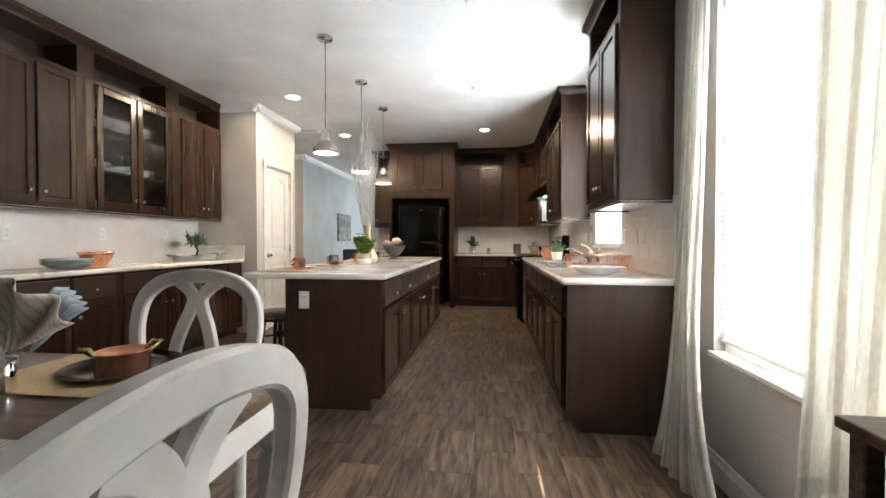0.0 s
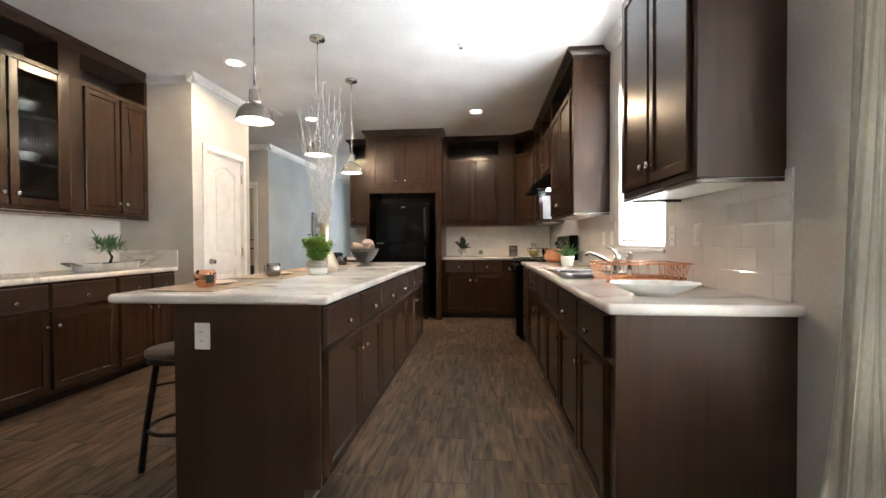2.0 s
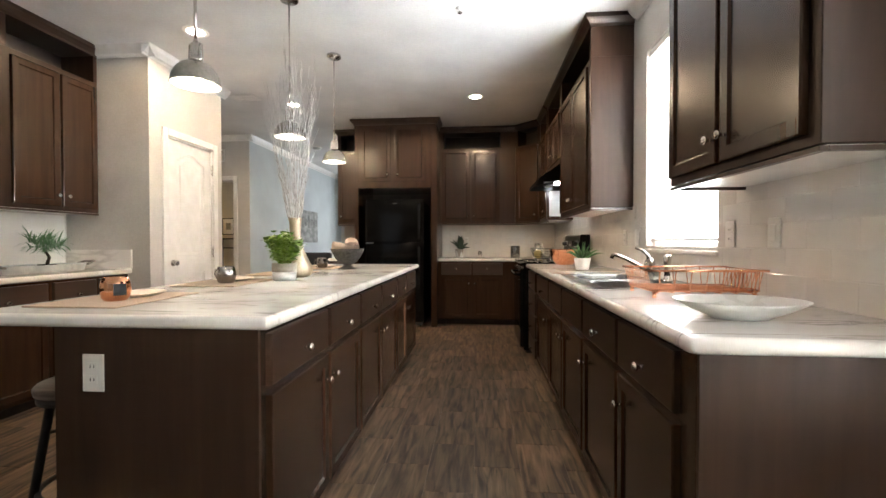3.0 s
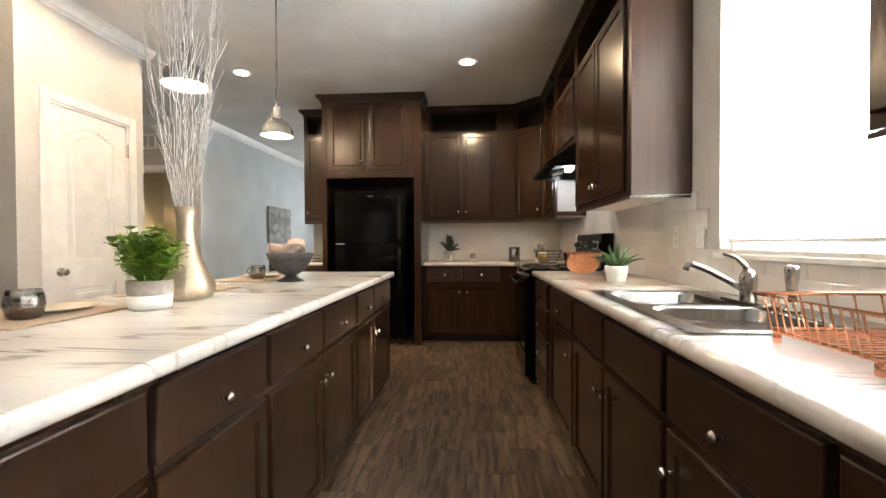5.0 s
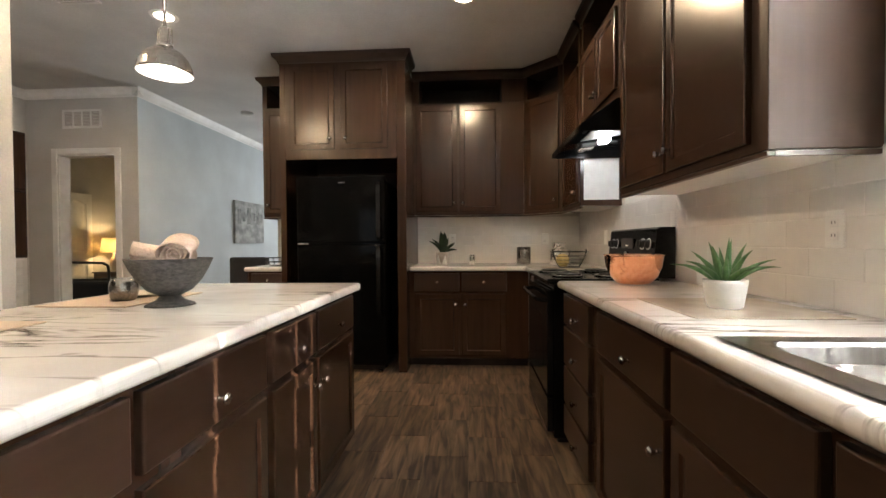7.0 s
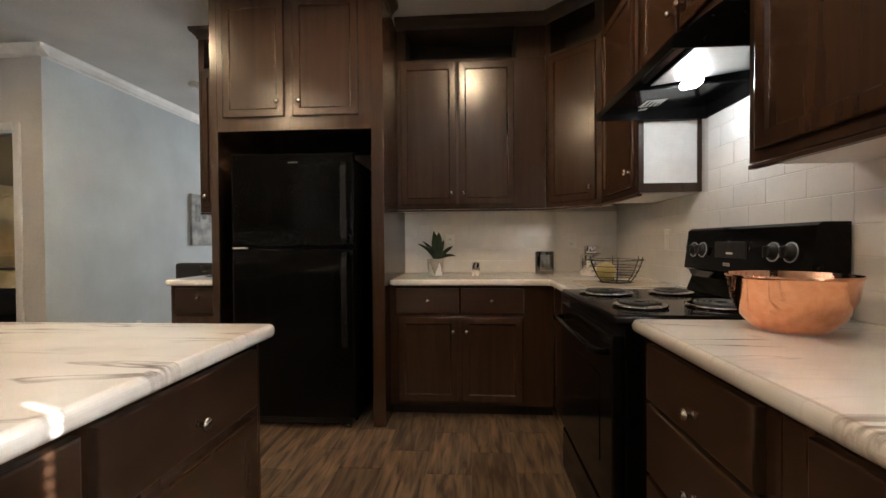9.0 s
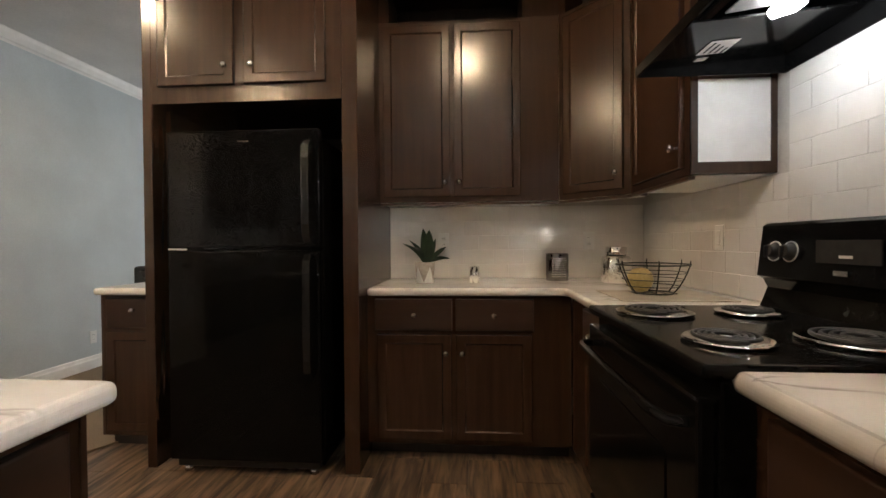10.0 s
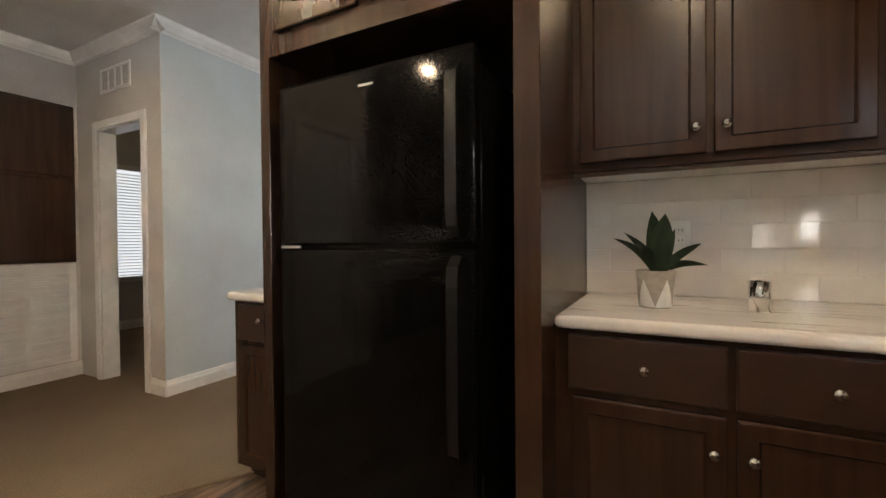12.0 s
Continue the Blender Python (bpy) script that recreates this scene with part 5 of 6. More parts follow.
lathe(bm, [(0.07, 0), (0.075, 0.004), (0.12, 0.022), (0.16, 0.043), (0.165, 0.047), (0.16, 0.046), (0.12, 0.028), (0.07, 0.010), (0.005, 0.009)], 40)
bmesh.ops.scale(bm, vec=(1.07, 0.80, 1.1), verts=bm.verts)
part("dish", bm, pot_white, pt)


# ---- plants and vessels ----
def leaf(bm, base, tip, width, bend=0.2, n=5, fold=0.15, up=Vector((0, 0, 1))):
    """A pointed leaf from base to tip, arched upwards."""
    base, tip = Vector(base), Vector(tip)
    d = tip - base
    side = d.cross(up)
    if side.length < 1e-4:
        side = Vector((1, 0, 0))
    side.normalize()
    lift = side.cross(d).normalized()
    prev = None
    for i in range(n + 1):
        u = i / n
        c = base + d * u + lift * (bend * d.length * math.sin(math.pi * u))
        w = width * (math.sin(math.pi * min(1, 0.12 + 0.88 * u)) ** 0.8) * 0.5 if i < n else 0.0004
        row = [bm.verts.new(c - side * w + lift * w * fold), bm.verts.new(c), bm.verts.new(c + side * w + lift * w * fold)]
        if prev:
            for k in range(2):
                bm.faces.new((prev[k], prev[k + 1], row[k + 1], row[k])).smooth = True
        prev = row


def thick_leaf(bm, base, tip, w, bend):
    base, tip = Vector(base), Vector(tip)
    pts = []
    n = 6
    d = tip - base
    for i in range(n + 1):
        u = i / n
        pts.append(base + d * u + Vector((0, 0, 1)) * (bend * d.length * math.sin(math.pi * u * 0.8)))
    tube(bm, pts, w, 6, taper=0.0006)


rnd = random.Random(11)
pl = thing("potted_plant", pose(-0.735, 4.34, TOPZ), "bushy green plant in a white and taupe pot", "plant")
part("pot", one(lathe, [(0.058, 0), (0.064, 0.006), (0.068, 0.05)], 32), pot_white, pl, "white lower half of ceramic pot")
part("pot_band", one(lathe, [(0.0682, 0.0502), (0.070, 0.10), (0.064, 0.10), (0.061, 0.06)], 32, cap=False), pot_taupe, pl, "taupe upper band of pot")
part("soil", one(lathe, [(0.0605, 0.07), (0.0605, 0.088), (0.03, 0.094), (0.003, 0.095)], 24), soil, pl)
bm = bmesh.new()
for i in range(60):
    a, r = rnd.uniform(0, 6.28), rnd.uniform(0.0, 1) ** 0.6
    top = Vector((0.125 * r * math.cos(a), 0.125 * r * math.sin(a), 0.12 + (0.15 * (1 - 0.55 * r * r) + rnd.uniform(-0.03, 0.03))))
    root = Vector((0.03 * math.cos(a), 0.03 * math.sin(a), 0.09))
    part("stem", one(tube, [root, (root + top) / 2 + Vector((0, 0, 0.015)), top], 0.0014, 4), leaf_mat, pl)
    for k in range(13):
        u = rnd.uniform(0.15, 1.0)
        p = root.lerp(top, u)
        b = rnd.uniform(0, 6.28)
        q = p + Vector((math.cos(b), math.sin(b), rnd.uniform(-0.25, 0.6))) * rnd.uniform(0.026, 0.046)
        leaf(bm, p, q, rnd.uniform(0.024, 0.036), 0.12, 4)
tagged(part("foliage", bm, leaf_mat, pl, "dense small bright green leaves"), kind="stuff")

vs_ = thing("vase", pose(-0.785, 4.60, TOPZ), "champagne metal bottle vase holding white twigs", "vase")
part("body", one(lathe, [(0.078, 0), (0.092, 0.008), (0.106, 0.035), (0.103, 0.065), (0.08, 0.11), (0.055, 0.165), (0.040, 0.22), (0.034, 0.28), (0.036, 0.33), (0.042, 0.375), (0.039, 0.375), (0.031, 0.30), (0.03, 0.25)], 40, cap=False), gold, vs_)
part("base", one(lathe, [(0.001, 0.0005), (0.0785, 0.0005), (0.0785, 0.003), (0.001, 0.003)], 32), gold, vs_)
tw = thing("twig_bundle", pose(-0.785, 4.60, TOPZ + 0.27), "tall bundle of white painted twigs in vase", "twigs")
for i in range(30):
    bm = bmesh.new()
    a = 1.05 * (i % 6) + rnd.uniform(-0.28, 0.28)
    spread = rnd.uniform(0.09, 0.175) if i % 4 else rnd.uniform(0.015, 0.06)
    h = rnd.uniform(0.75, 1.18)
    p = Vector((0.018 * math.cos(a), 0.018 * math.sin(a), 0))
    pts = [p.copy()]
    n = 16
    for k in range(1, n + 1):
        u = k / n
        p = Vector((math.cos(a), math.sin(a), 0)) * (0.015 + spread * u ** 0.85) + Vector((rnd.uniform(-0.008, 0.008), rnd.uniform(-0.008, 0.008), h * u))
        pts.append(p)
    tube(bm, pts, 0.0031, 5, taper=0.0012)
    stick = part("twig", bm, twig_mat, tw)
    for k in range(5):
        j = rnd.randint(4, n - 2)
        d = Vector((math.cos(a + rnd.uniform(-1.2, 1.2)), math.sin(a + rnd.uniform(-1.2, 1.2)), 3.0)).normalized() * rnd.uniform(0.08, 0.22)
        q = pts[j]
        part("shoot", one(tube, [q, q + d * 0.5 + Vector((rnd.uniform(-0.01, 0.01), rnd.uniform(-0.01, 0.01), 0)), q + d], 0.0016, 4, taper=0.0007), twig_mat, stick)


def mug(x, y, mat, label, tag):
    m = thing("mug", pose(x, y, TOPZ + 0.006), label, "mug", "place settings")
    part("cup", one(lathe, [(0.034, 0), (0.043, 0.012), (0.048, 0.04), (0.046, 0.065), (0.040, 0.085), (0.038, 0.085), (0.044, 0.062), (0.045, 0.04), (0.04, 0.014), (0.003, 0.006)], 28), mat, m)
    if tag:
        bm = bmesh.new()
        n = 8
        lo = [bm.verts.new((0.0492 * math.cos(a), 0.0492 * math.sin(a), 0.022)) for a in [radians(-55 + 6 * k) for k in range(n + 1)]]
        hi = [bm.verts.new((0.0482 * math.cos(a), 0.0482 * math.sin(a), 0.064)) for a in [radians(-55 + 6 * k) for k in range(n + 1)]]
        for k in range(n):
            bm.faces.new((lo[k], lo[k + 1], hi[k + 1], hi[k]))
        part("tag", bm, slate, m, "small chalkboard tag")
    hb = bmesh.new()
    tube(hb, [(-0.044, 0.01, 0.07), (-0.066, 0.015, 0.068), (-0.074, 0.016, 0.045), (-0.064, 0.014, 0.024), (-0.045, 0.01, 0.022)], 0.004, 7)
    part("handle", hb, mat, m)
    return m


for i, (y, mat, c, tag) in enumerate(((3.47, hammered_cu, "hammered copper mug with chalkboard tag on mat", True), (4.15, hammered, "hammered gunmetal mug on a woven mat", False), (4.83, hammered_cu, "hammered copper mug with chalkboard tag on mat", True), (5.52, hammered, "hammered gunmetal mug on a woven mat", False))):
    mt = thing("placemat", pose(-0.98, y + 0.02, TOPZ), "brown woven placemat on the island", "placemat", "place settings")
    part("weave", one(box, -0.17, 0.17, -0.21, 0.21, 0.0004, 0.0055, 0.002), mat_brown, mt)
    pp = thing("plate", pose(-0.99, y + 0.10, TOPZ + 0.0058), "round beige stoneware plate on the placemat", "plate", "place settings")
    part("dish", one(lathe, [(0.07, 0), (0.075, 0.003), (0.105, 0.011), (0.108, 0.014), (0.103, 0.013), (0.072, 0.006), (0.003, 0.005)], 36), plate_tan, pp)
    mug(-0.945, y - 0.04, mat, c, tag)

bo = thing("stone_bowl", pose(-0.70, 5.40, TOPZ), "dark carved stone footed bowl with rolled cloth", "bowl")
part("foot", one(lathe, [(0.080, 0), (0.076, 0.006), (0.045, 0.02), (0.032, 0.035)], 32), stone, bo)
part("bowl", one(lathe, [(0.032, 0.0352), (0.07, 0.055), (0.10, 0.09), (0.122, 0.13), (0.138, 0.168), (0.129, 0.168), (0.112, 0.13), (0.088, 0.09), (0.04, 0.06), (0.003, 0.055)], 40), stone, bo, "rough ribbed stone bowl")


def rolled_cloth(m, r, w, seed):
    """A loosely rolled towel seen end on."""
    rn = random.Random(seed)
    bm = bmesh.new()
    prev = None
    for i in range(90):
        a = i * 0.25
        rr = r * (0.15 + 0.85 * i / 89)
        jig = 1 + 0.06 * math.sin(a * 2.3 + seed)
        row = [bm.verts.new((x + 0.008 * math.sin(a + x * 30), rr * jig * math.cos(a), rr * jig * math.sin(a) * 0.85)) for x in (-w / 2, -w / 6, w / 6, w / 2)]
        if prev:
            for k in range(3):
                bm.faces.new((prev[k], prev[k + 1], row[k + 1], row[k])).smooth = True
        prev = row
    ob = part("roll", bm, towel_mat, ct, "", m)
    md = ob.modifiers.new("thickness", "SOLIDIFY")
    md.thickness = 0.004
    return ob


ct = thing("cloth_rolls", pose(-0.70, 5.40, TOPZ + 0.10), "loosely rolled beige cloths piled in the bowl", "cloth")
rolled_cloth(pose(-0.05, -0.015, 0.078, 0, 12, 25), 0.05, 0.13, 1)
rolled_cloth(pose(0.045, -0.015, 0.10, 0, 18, -68), 0.056, 0.12, 2)
rolled_cloth(pose(-0.01, 0.06, 0.075, 0, 5, 110), 0.05, 0.12, 3)

al = thing("aloe_plant", pose(1.185, 5.35, TOPZ), "green aloe in a small white ceramic pot", "plant")
part("pot", one(lathe, [(0.045, 0), (0.05, 0.006), (0.062, 0.08), (0.062, 0.09), (0.056, 0.09), (0.054, 0.07)], 28, cap=False), pot_white, al)
part("pot_base", one(lathe, [(0.001, 0.0005), (0.0448, 0.0005), (0.0448, 0.003), (0.001, 0.003)], 24), pot_white, al)
part("soil", one(lathe, [(0.053, 0.06), (0.0545, 0.08), (0.003, 0.083)], 20), soil, al)
for i in range(17):
    a = i * 2.4
    t = i / 17
    out_ = 0.145 * (1 - t) + 0.025
    bm = bmesh.new()
    thick_leaf(bm, (0.012 * math.cos(a), 0.012 * math.sin(a), 0.08), (out_ * math.cos(a), out_ * math.sin(a), 0.112 + 0.105 * t), 0.0135, 0.16)
    part("leaf", bm, aloe_mat, al)

cb = thing("copper_bowl", pose(1.215, 6.185, TOPZ), "polished hammered copper mixing bowl on counter", "bowl")
part("bowl", one(lathe, [(0.07, 0), (0.085, 0.006), (0.115, 0.04), (0.135, 0.09), (0.142, 0.14), (0.147, 0.148), (0.144, 0.15), (0.132, 0.10), (0.11, 0.045), (0.08, 0.012), (0.003, 0.01)], 44), hammered_cu, cb)
solid("cutting_board", one(box, 1.0, 1.42, 5.16, 5.58, TOPZ + 0.0003, TOPZ + 0.0045, 0.002), board_mat, "beige tempered glass cutting board on the counter", "cutting board")
bpy.data.objects["aloe_plant"].matrix_basis = pose(1.185, 5.35, TOPZ + 0.0046)
solid("cutting_board", one(box, 0.98, 1.42, 7.24, 7.62, TOPZ + 0.0003, TOPZ + 0.0045, 0.002), board_mat, "beige tempered glass cutting board beside the range", "cutting board")

bp_ = thing("potted_plant", pose(0.103, 8.03, TOPZ), "dark green plant in a white and taupe pot", "plant")
part("pot", one(lathe, [(0.046, 0), (0.05, 0.004), (0.062, 0.125), (0.056, 0.125), (0.05, 0.09)], 28, cap=False), pot_taupe, bp_, "taupe pot with white triangles")
part("pot_base", one(lathe, [(0.001, 0.0005), (0.0458, 0.0005), (0.0458, 0.003), (0.001, 0.003)], 24), pot_taupe, bp_)
part("soil", one(lathe, [(0.052, 0.10), (0.0555, 0.112), (0.003, 0.115)], 20), soil, bp_)
for s in range(5):
    bm = bmesh.new()
    a0, a1 = radians(72 * s - 126), radians(72 * s - 54)
    n = 8
    for k in range(n):
        def at(u, h):
            a = a0 + (a1 - a0) * u
            rr = 0.0505 + 0.012 * h + 0.0006
            return (rr * math.cos(a), rr * math.sin(a), 0.004 + 0.118 * h)
        u0, u1 = k / n, (k + 1) / n
        t0, t1 = abs(2 * u0 - 1), abs(2 * u1 - 1)
        vv = [bm.verts.new(at(u0, 0.0)), bm.verts.new(at(u1, 0.0)), bm.verts.new(at(u1, max(0.02, t1 * 0.8))), bm.verts.new(at(u0, max(0.02, t0 * 0.8)))]
        bm.faces.new(vv)
    part("white_triangle", bm, pot_white, bp_)
for dx, dy, z, w, bend in ((0.03, -0.02, 0.20, 0.06, 0.0), (-0.01, 0.0, 0.21, 0.05, 0.05), (-0.13, -0.02, 0.12, 0.022, 0.22), (0.15, -0.01, 0.03, 0.02, 0.35), (0.13, -0.05, 0.10, 0.022, 0.28), (-0.10, 0.04, 0.14, 0.025, 0.2), (-0.06, -0.08, 0.10, 0.024, 0.25), (0.06, 0.06, 0.15, 0.03, 0.15)):
    part("leaf", one(leaf, (0, 0, 0.11), (dx, dy, 0.115 + z), w * 1.3, bend, 8, 0.3, Vector((0.3, 1, 0.4))), dark_leaf, bp_)

cu = thing("metal_cup", pose(0.396, 8.06, TOPZ), "small polished metal tumbler on the counter", "cup")
part("cup", one(lathe, [(0.029, 0), (0.030, 0.095), (0.028, 0.095), (0.027, 0.006), (0.002, 0.005)], 24), chrome, cu)
cn = thing("canister", pose(0.908, 8.20, TOPZ), "grey perforated metal utensil canister", "canister")
part("body", one(lathe, [(0.066, 0), (0.068, 0.004), (0.068, 0.165), (0.065, 0.168), (0.064, 0.01), (0.003, 0.008)], 32), pewter, cn)
dot = mesh_of("perforation", one(lathe, [(0.0035, 0), (0.0033, 0.0006), (0.0006, 0.0006)], 6, pose(0, 0, 0, 90, 0, 0)), chrome)
for i in range(11):
    for j in range(9):
        a = radians(-125 + 7 * i)
        part("perforation", dot, None, cn, "", pose(0.0681 * math.cos(a), 0.0681 * math.sin(a), 0.03 + 0.0135 * j, 0, 0, math.degrees(a) + 90))
jr = thing("lidded_jar", pose(1.225, 8.08, TOPZ), "shiny hammered metal canister with round lid", "jar")
part("body", one(lathe, [(0.078, 0), (0.083, 0.006), (0.083, 0.14), (0.07, 0.155), (0.05, 0.158)], 32), surf("hammered_chrome", (0.72, 0.71, 0.69), (0.84, 0.83, 0.81), (70, 70, 70), (0.12, 0.22), 0.5, metal=1.0), jr)
part("lid", one(lathe, [(0.058, 0.1585), (0.06, 0.162), (0.06, 0.205), (0.056, 0.209), (0.003, 0.21)], 28), chrome, jr, "polished round lid")

bk = thing("wire_basket", pose(1.19, 7.49, TOPZ + 0.0048), "dark iron wire fruit basket on the board", "basket")
for r, z in ((0.085, 0.004), (0.11, 0.035), (0.127, 0.065), (0.14, 0.095), (0.152, 0.13)):
    part("ring", one(tube, [(r * math.cos(2 * math.pi * k / 32), r * math.sin(2 * math.pi * k / 32), z) for k in range(32)], 0.0035 if z > 0.12 or z < 0.01 else 0.002, 6, True), black_mt, bk)
for k in range(6):
    a = 2 * math.pi * k / 6 + 0.3
    part("rib", one(tube, [(r * math.cos(a), r * math.sin(a), z) for r, z in ((0.085, 0.004), (0.11, 0.035), (0.127, 0.065), (0.14, 0.095), (0.154, 0.132), (0.154, 0.15))], 0.003, 6), black_mt, bk)
for k in range(5):
    part("floor_wire", one(tube, [(-0.085 + 0.0425 * k, -0.05, 0.003), (-0.085 + 0.0425 * k, 0.05, 0.003)], 0.0018, 5), black_mt, bk)
lm = thing("fruit", pose(1.14, 7.50, TOPZ + 0.01), "yellow-brown round fruit in the wire basket", "fruit")
part("flesh", one(lathe, [(0.004, 0.0), (0.03, 0.006), (0.05, 0.03), (0.056, 0.055), (0.05, 0.085), (0.03, 0.104), (0.006, 0.11)], 24), lemon, lm)

# sideboard top
sb = thing("copper_bowl", pose(-2.84, 3.66, TOPZ), "hammered copper bowl on the sideboard", "bowl")
part("bowl", one(lathe, [(0.06, 0), (0.07, 0.01), (0.10, 0.06), (0.12, 0.10), (0.128, 0.125), (0.123, 0.125), (0.095, 0.06), (0.06, 0.014), (0.003, 0.01)], 36), hammered_cu, sb)
for i in range(3):
    p_ = thing("plate", pose(-2.79, 3.38, TOPZ + 0.016 * i), "grey-blue glazed shallow dish in a stack", "plate", "stacked dishes")
    part("dish", one(lathe, [(0.08, 0), (0.09, 0.004), (0.14, 0.03), (0.165, 0.046), (0.16, 0.047), (0.13, 0.031), (0.085, 0.010), (0.003, 0.009)], 36), plate_blue, p_)
ty = thing("tray", pose(-2.87, 4.89, TOPZ), "oval galvanised metal tray with wooden handles", "tray")
bm = bmesh.new()
lathe(bm, [(0.165, 0), (0.172, 0.004), (0.178, 0.052), (0.182, 0.056), (0.178, 0.058), (0.169, 0.01), (0.003, 0.008)], 48)
bmesh.ops.scale(bm, vec=(0.75, 1.75, 1), verts=bm.verts)
part("pan", bm, galv, ty)
for s in (-1, 1):
    part("handle", one(tube, [(-0.05, s * 0.30, 0.045), (-0.045, s * 0.37, 0.068), (0.045, s * 0.37, 0.068), (0.05, s * 0.30, 0.045)], 0.009, 8), stool_top, ty, "weathered wooden handle")
bn = thing("bonsai", pose(-2.87, 4.91, TOPZ + 0.009), "small spiky bonsai in a dark pot", "plant")
part("pot", one(lathe, [(0.04, 0), (0.05, 0.01), (0.055, 0.05), (0.048, 0.05), (0.003, 0.044)], 20), black_gl, bn)
part("trunk", one(tube, [(0, 0, 0.045), (0.01, 0.01, 0.10), (-0.005, -0.005, 0.15), (0.0, 0.0, 0.18)], 0.012, 7, taper=0.006), soil, bn)
bm = bmesh.new()
for i in range(230):
    a, e = rnd.uniform(0, 6.28), rnd.uniform(-0.55, 1.2)
    c = Vector((rnd.uniform(-0.05, 0.05), rnd.uniform(-0.09, 0.09), rnd.uniform(0.16, 0.22)))
    leaf(bm, c, c + Vector((math.cos(a) * math.cos(e), math.sin(a) * math.cos(e), math.sin(e))) * rnd.uniform(0.07, 0.15), 0.0105, 0.1, 3)
tagged(part("foliage", bm, aloe_mat, bn, "narrow spiky green leaves"), kind="stuff")
# dishes behind the reeded glass
for y in (3.85, 4.10, 4.32):
    for z in (0.021, 0.377, 0.717):
        g_ = thing("bowl", pose(-3.02, y, UZ + z), "pale stacked bowl behind reeded glass", "bowl", "dishes in the glass cabinet")
        part("dish", one(lathe, [(0.04, 0), (0.05, 0.005), (0.08, 0.05), (0.09, 0.08), (0.085, 0.08), (0.045, 0.012), (0.003, 0.01)], 20), plate_blue if z < 0.1 else pot_white, g_)


# ---- dining ----
tb = thing("dining_table", pose(0, 0, 0), "walnut-topped dining table with white turned legs", "dining table")
TX0, TX1, TY0, TY1 = -1.62, -0.072, 0.24, 1.708
bm = bmesh.new()
pts = [(TX0, TY0), (TX1 - 0.06, TY0), (TX1, TY0 + 0.06), (TX1, TY1 - 0.07), (TX1 - 0.05, TY1), (TX0, TY1)]
a = [bm.verts.new((x, y, 0.76)) for x, y in pts]
f = bm.faces.new(a)
r = bmesh.ops.extrude_face_region(bm, geom=[f])
for v in [q for q in r["geom"] if isinstance(q, bmesh.types.BMVert)]:
    v.co.z = 0.727
bm.normal_update()
es = [e for e in bm.edges if abs(e.verts[0].co.z - e.verts[1].co.z) < 1e-5]
bmesh.ops.bevel(bm, geom=es, offset=0.012, segments=3, profile=0.5, affect="EDGES")
part("tabletop", bm, table_wood, tb, "dark walnut tabletop with moulded edge")
for nm, b in (("apron", (TX0 + 0.1, TX1 - 0.12, TY1 - 0.075, TY1 - 0.05, 0.62, 0.7265)), ("apron", (TX0 + 0.1, TX1 - 0.12, TY0 + 0.05, TY0 + 0.075, 0.62, 0.7265)), ("apron", (TX1 - 0.075, TX1 - 0.05, TY0 + 0.12, TY1 - 0.12, 0.62, 0.7265)), ("apron", (TX0 + 0.05, TX0 + 0.075, TY0 + 0.1, TY1 - 0.1, 0.62, 0.7265))):
    part(nm, one(box, *b, 0.003), chair_paint, tb)
for x in (TX0 + 0.08, TX1 - 0.085):
    for y in (TY0 + 0.085, TY1 - 0.085):
        bm = bmesh.new()
        box(bm, x - 0.042, x + 0.042, y - 0.042, y + 0.042, 0.60, 0.7264, 0.005)
        lathe(bm, [(0.018, 0), (0.026, 0.02), (0.022, 0.06), (0.03, 0.12), (0.042, 0.35), (0.050, 0.47), (0.047, 0.515), (0.030, 0.53), (0.046, 0.55), (0.050, 0.57), (0.034, 0.59), (0.042, 0.60)], 24, pose(x, y, 0))
        part("leg", bm, chair_paint, tb, "white turned and carved leg")


def bar(bm, pts, w, t, b=0.004):
    """A flat bar with width w in x-z and thickness t in y, along points."""
    pts = [Vector(p) for p in pts]
    rings = []
    n = len(pts)
    for i, p in enumerate(pts):
        d = (pts[min(i + 1, n - 1)] - pts[max(i - 1, 0)]).normalized()
        s = Vector((d.z, 0, -d.x)).normalized()
        q = Vector((0, 1, 0))
        ring = []
        for u, v in ((-1, -1), (1, -1), (1, 1), (-1, 1)):
            for du, dv in (((0, 1), (1, 0)) if u * v > 0 else ((1, 0), (0, 1))):
                ring.append(bm.verts.new(p + s * (u * (w / 2 - b * du)) + q * (v * (t / 2 - b * dv))))
        rings.append(ring)
    for a, c in zip(rings, rings[1:]):
        for k in range(8):
            j = (k + 1) % 8
            bm.faces.new((a[k], a[j], c[j], c[k])).smooth = False
    bm.faces.new(rings[0])
    bm.faces.new(list(reversed(rings[-1])))


def smooth(pts, n=6):
    """Catmull-Rom through points."""
    pts = [Vector(p) for p in pts]
    out_ = []
    for i in range(len(pts) - 1):
        p0, p1, p2, p3 = pts[max(i - 1, 0)], pts[i], pts[i + 1], pts[min(i + 2, len(pts) - 1)]
        for k in range(n):
            t = k / n
            out_.append(0.5 * ((2 * p1) + (p2 - p0) * t + (2 * p0 - 5 * p1 + 4 * p2 - p3) * t * t + (3 * p1 - p0 - 3 * p2 + p3) * t ** 3))
    return out_ + [pts[-1]]


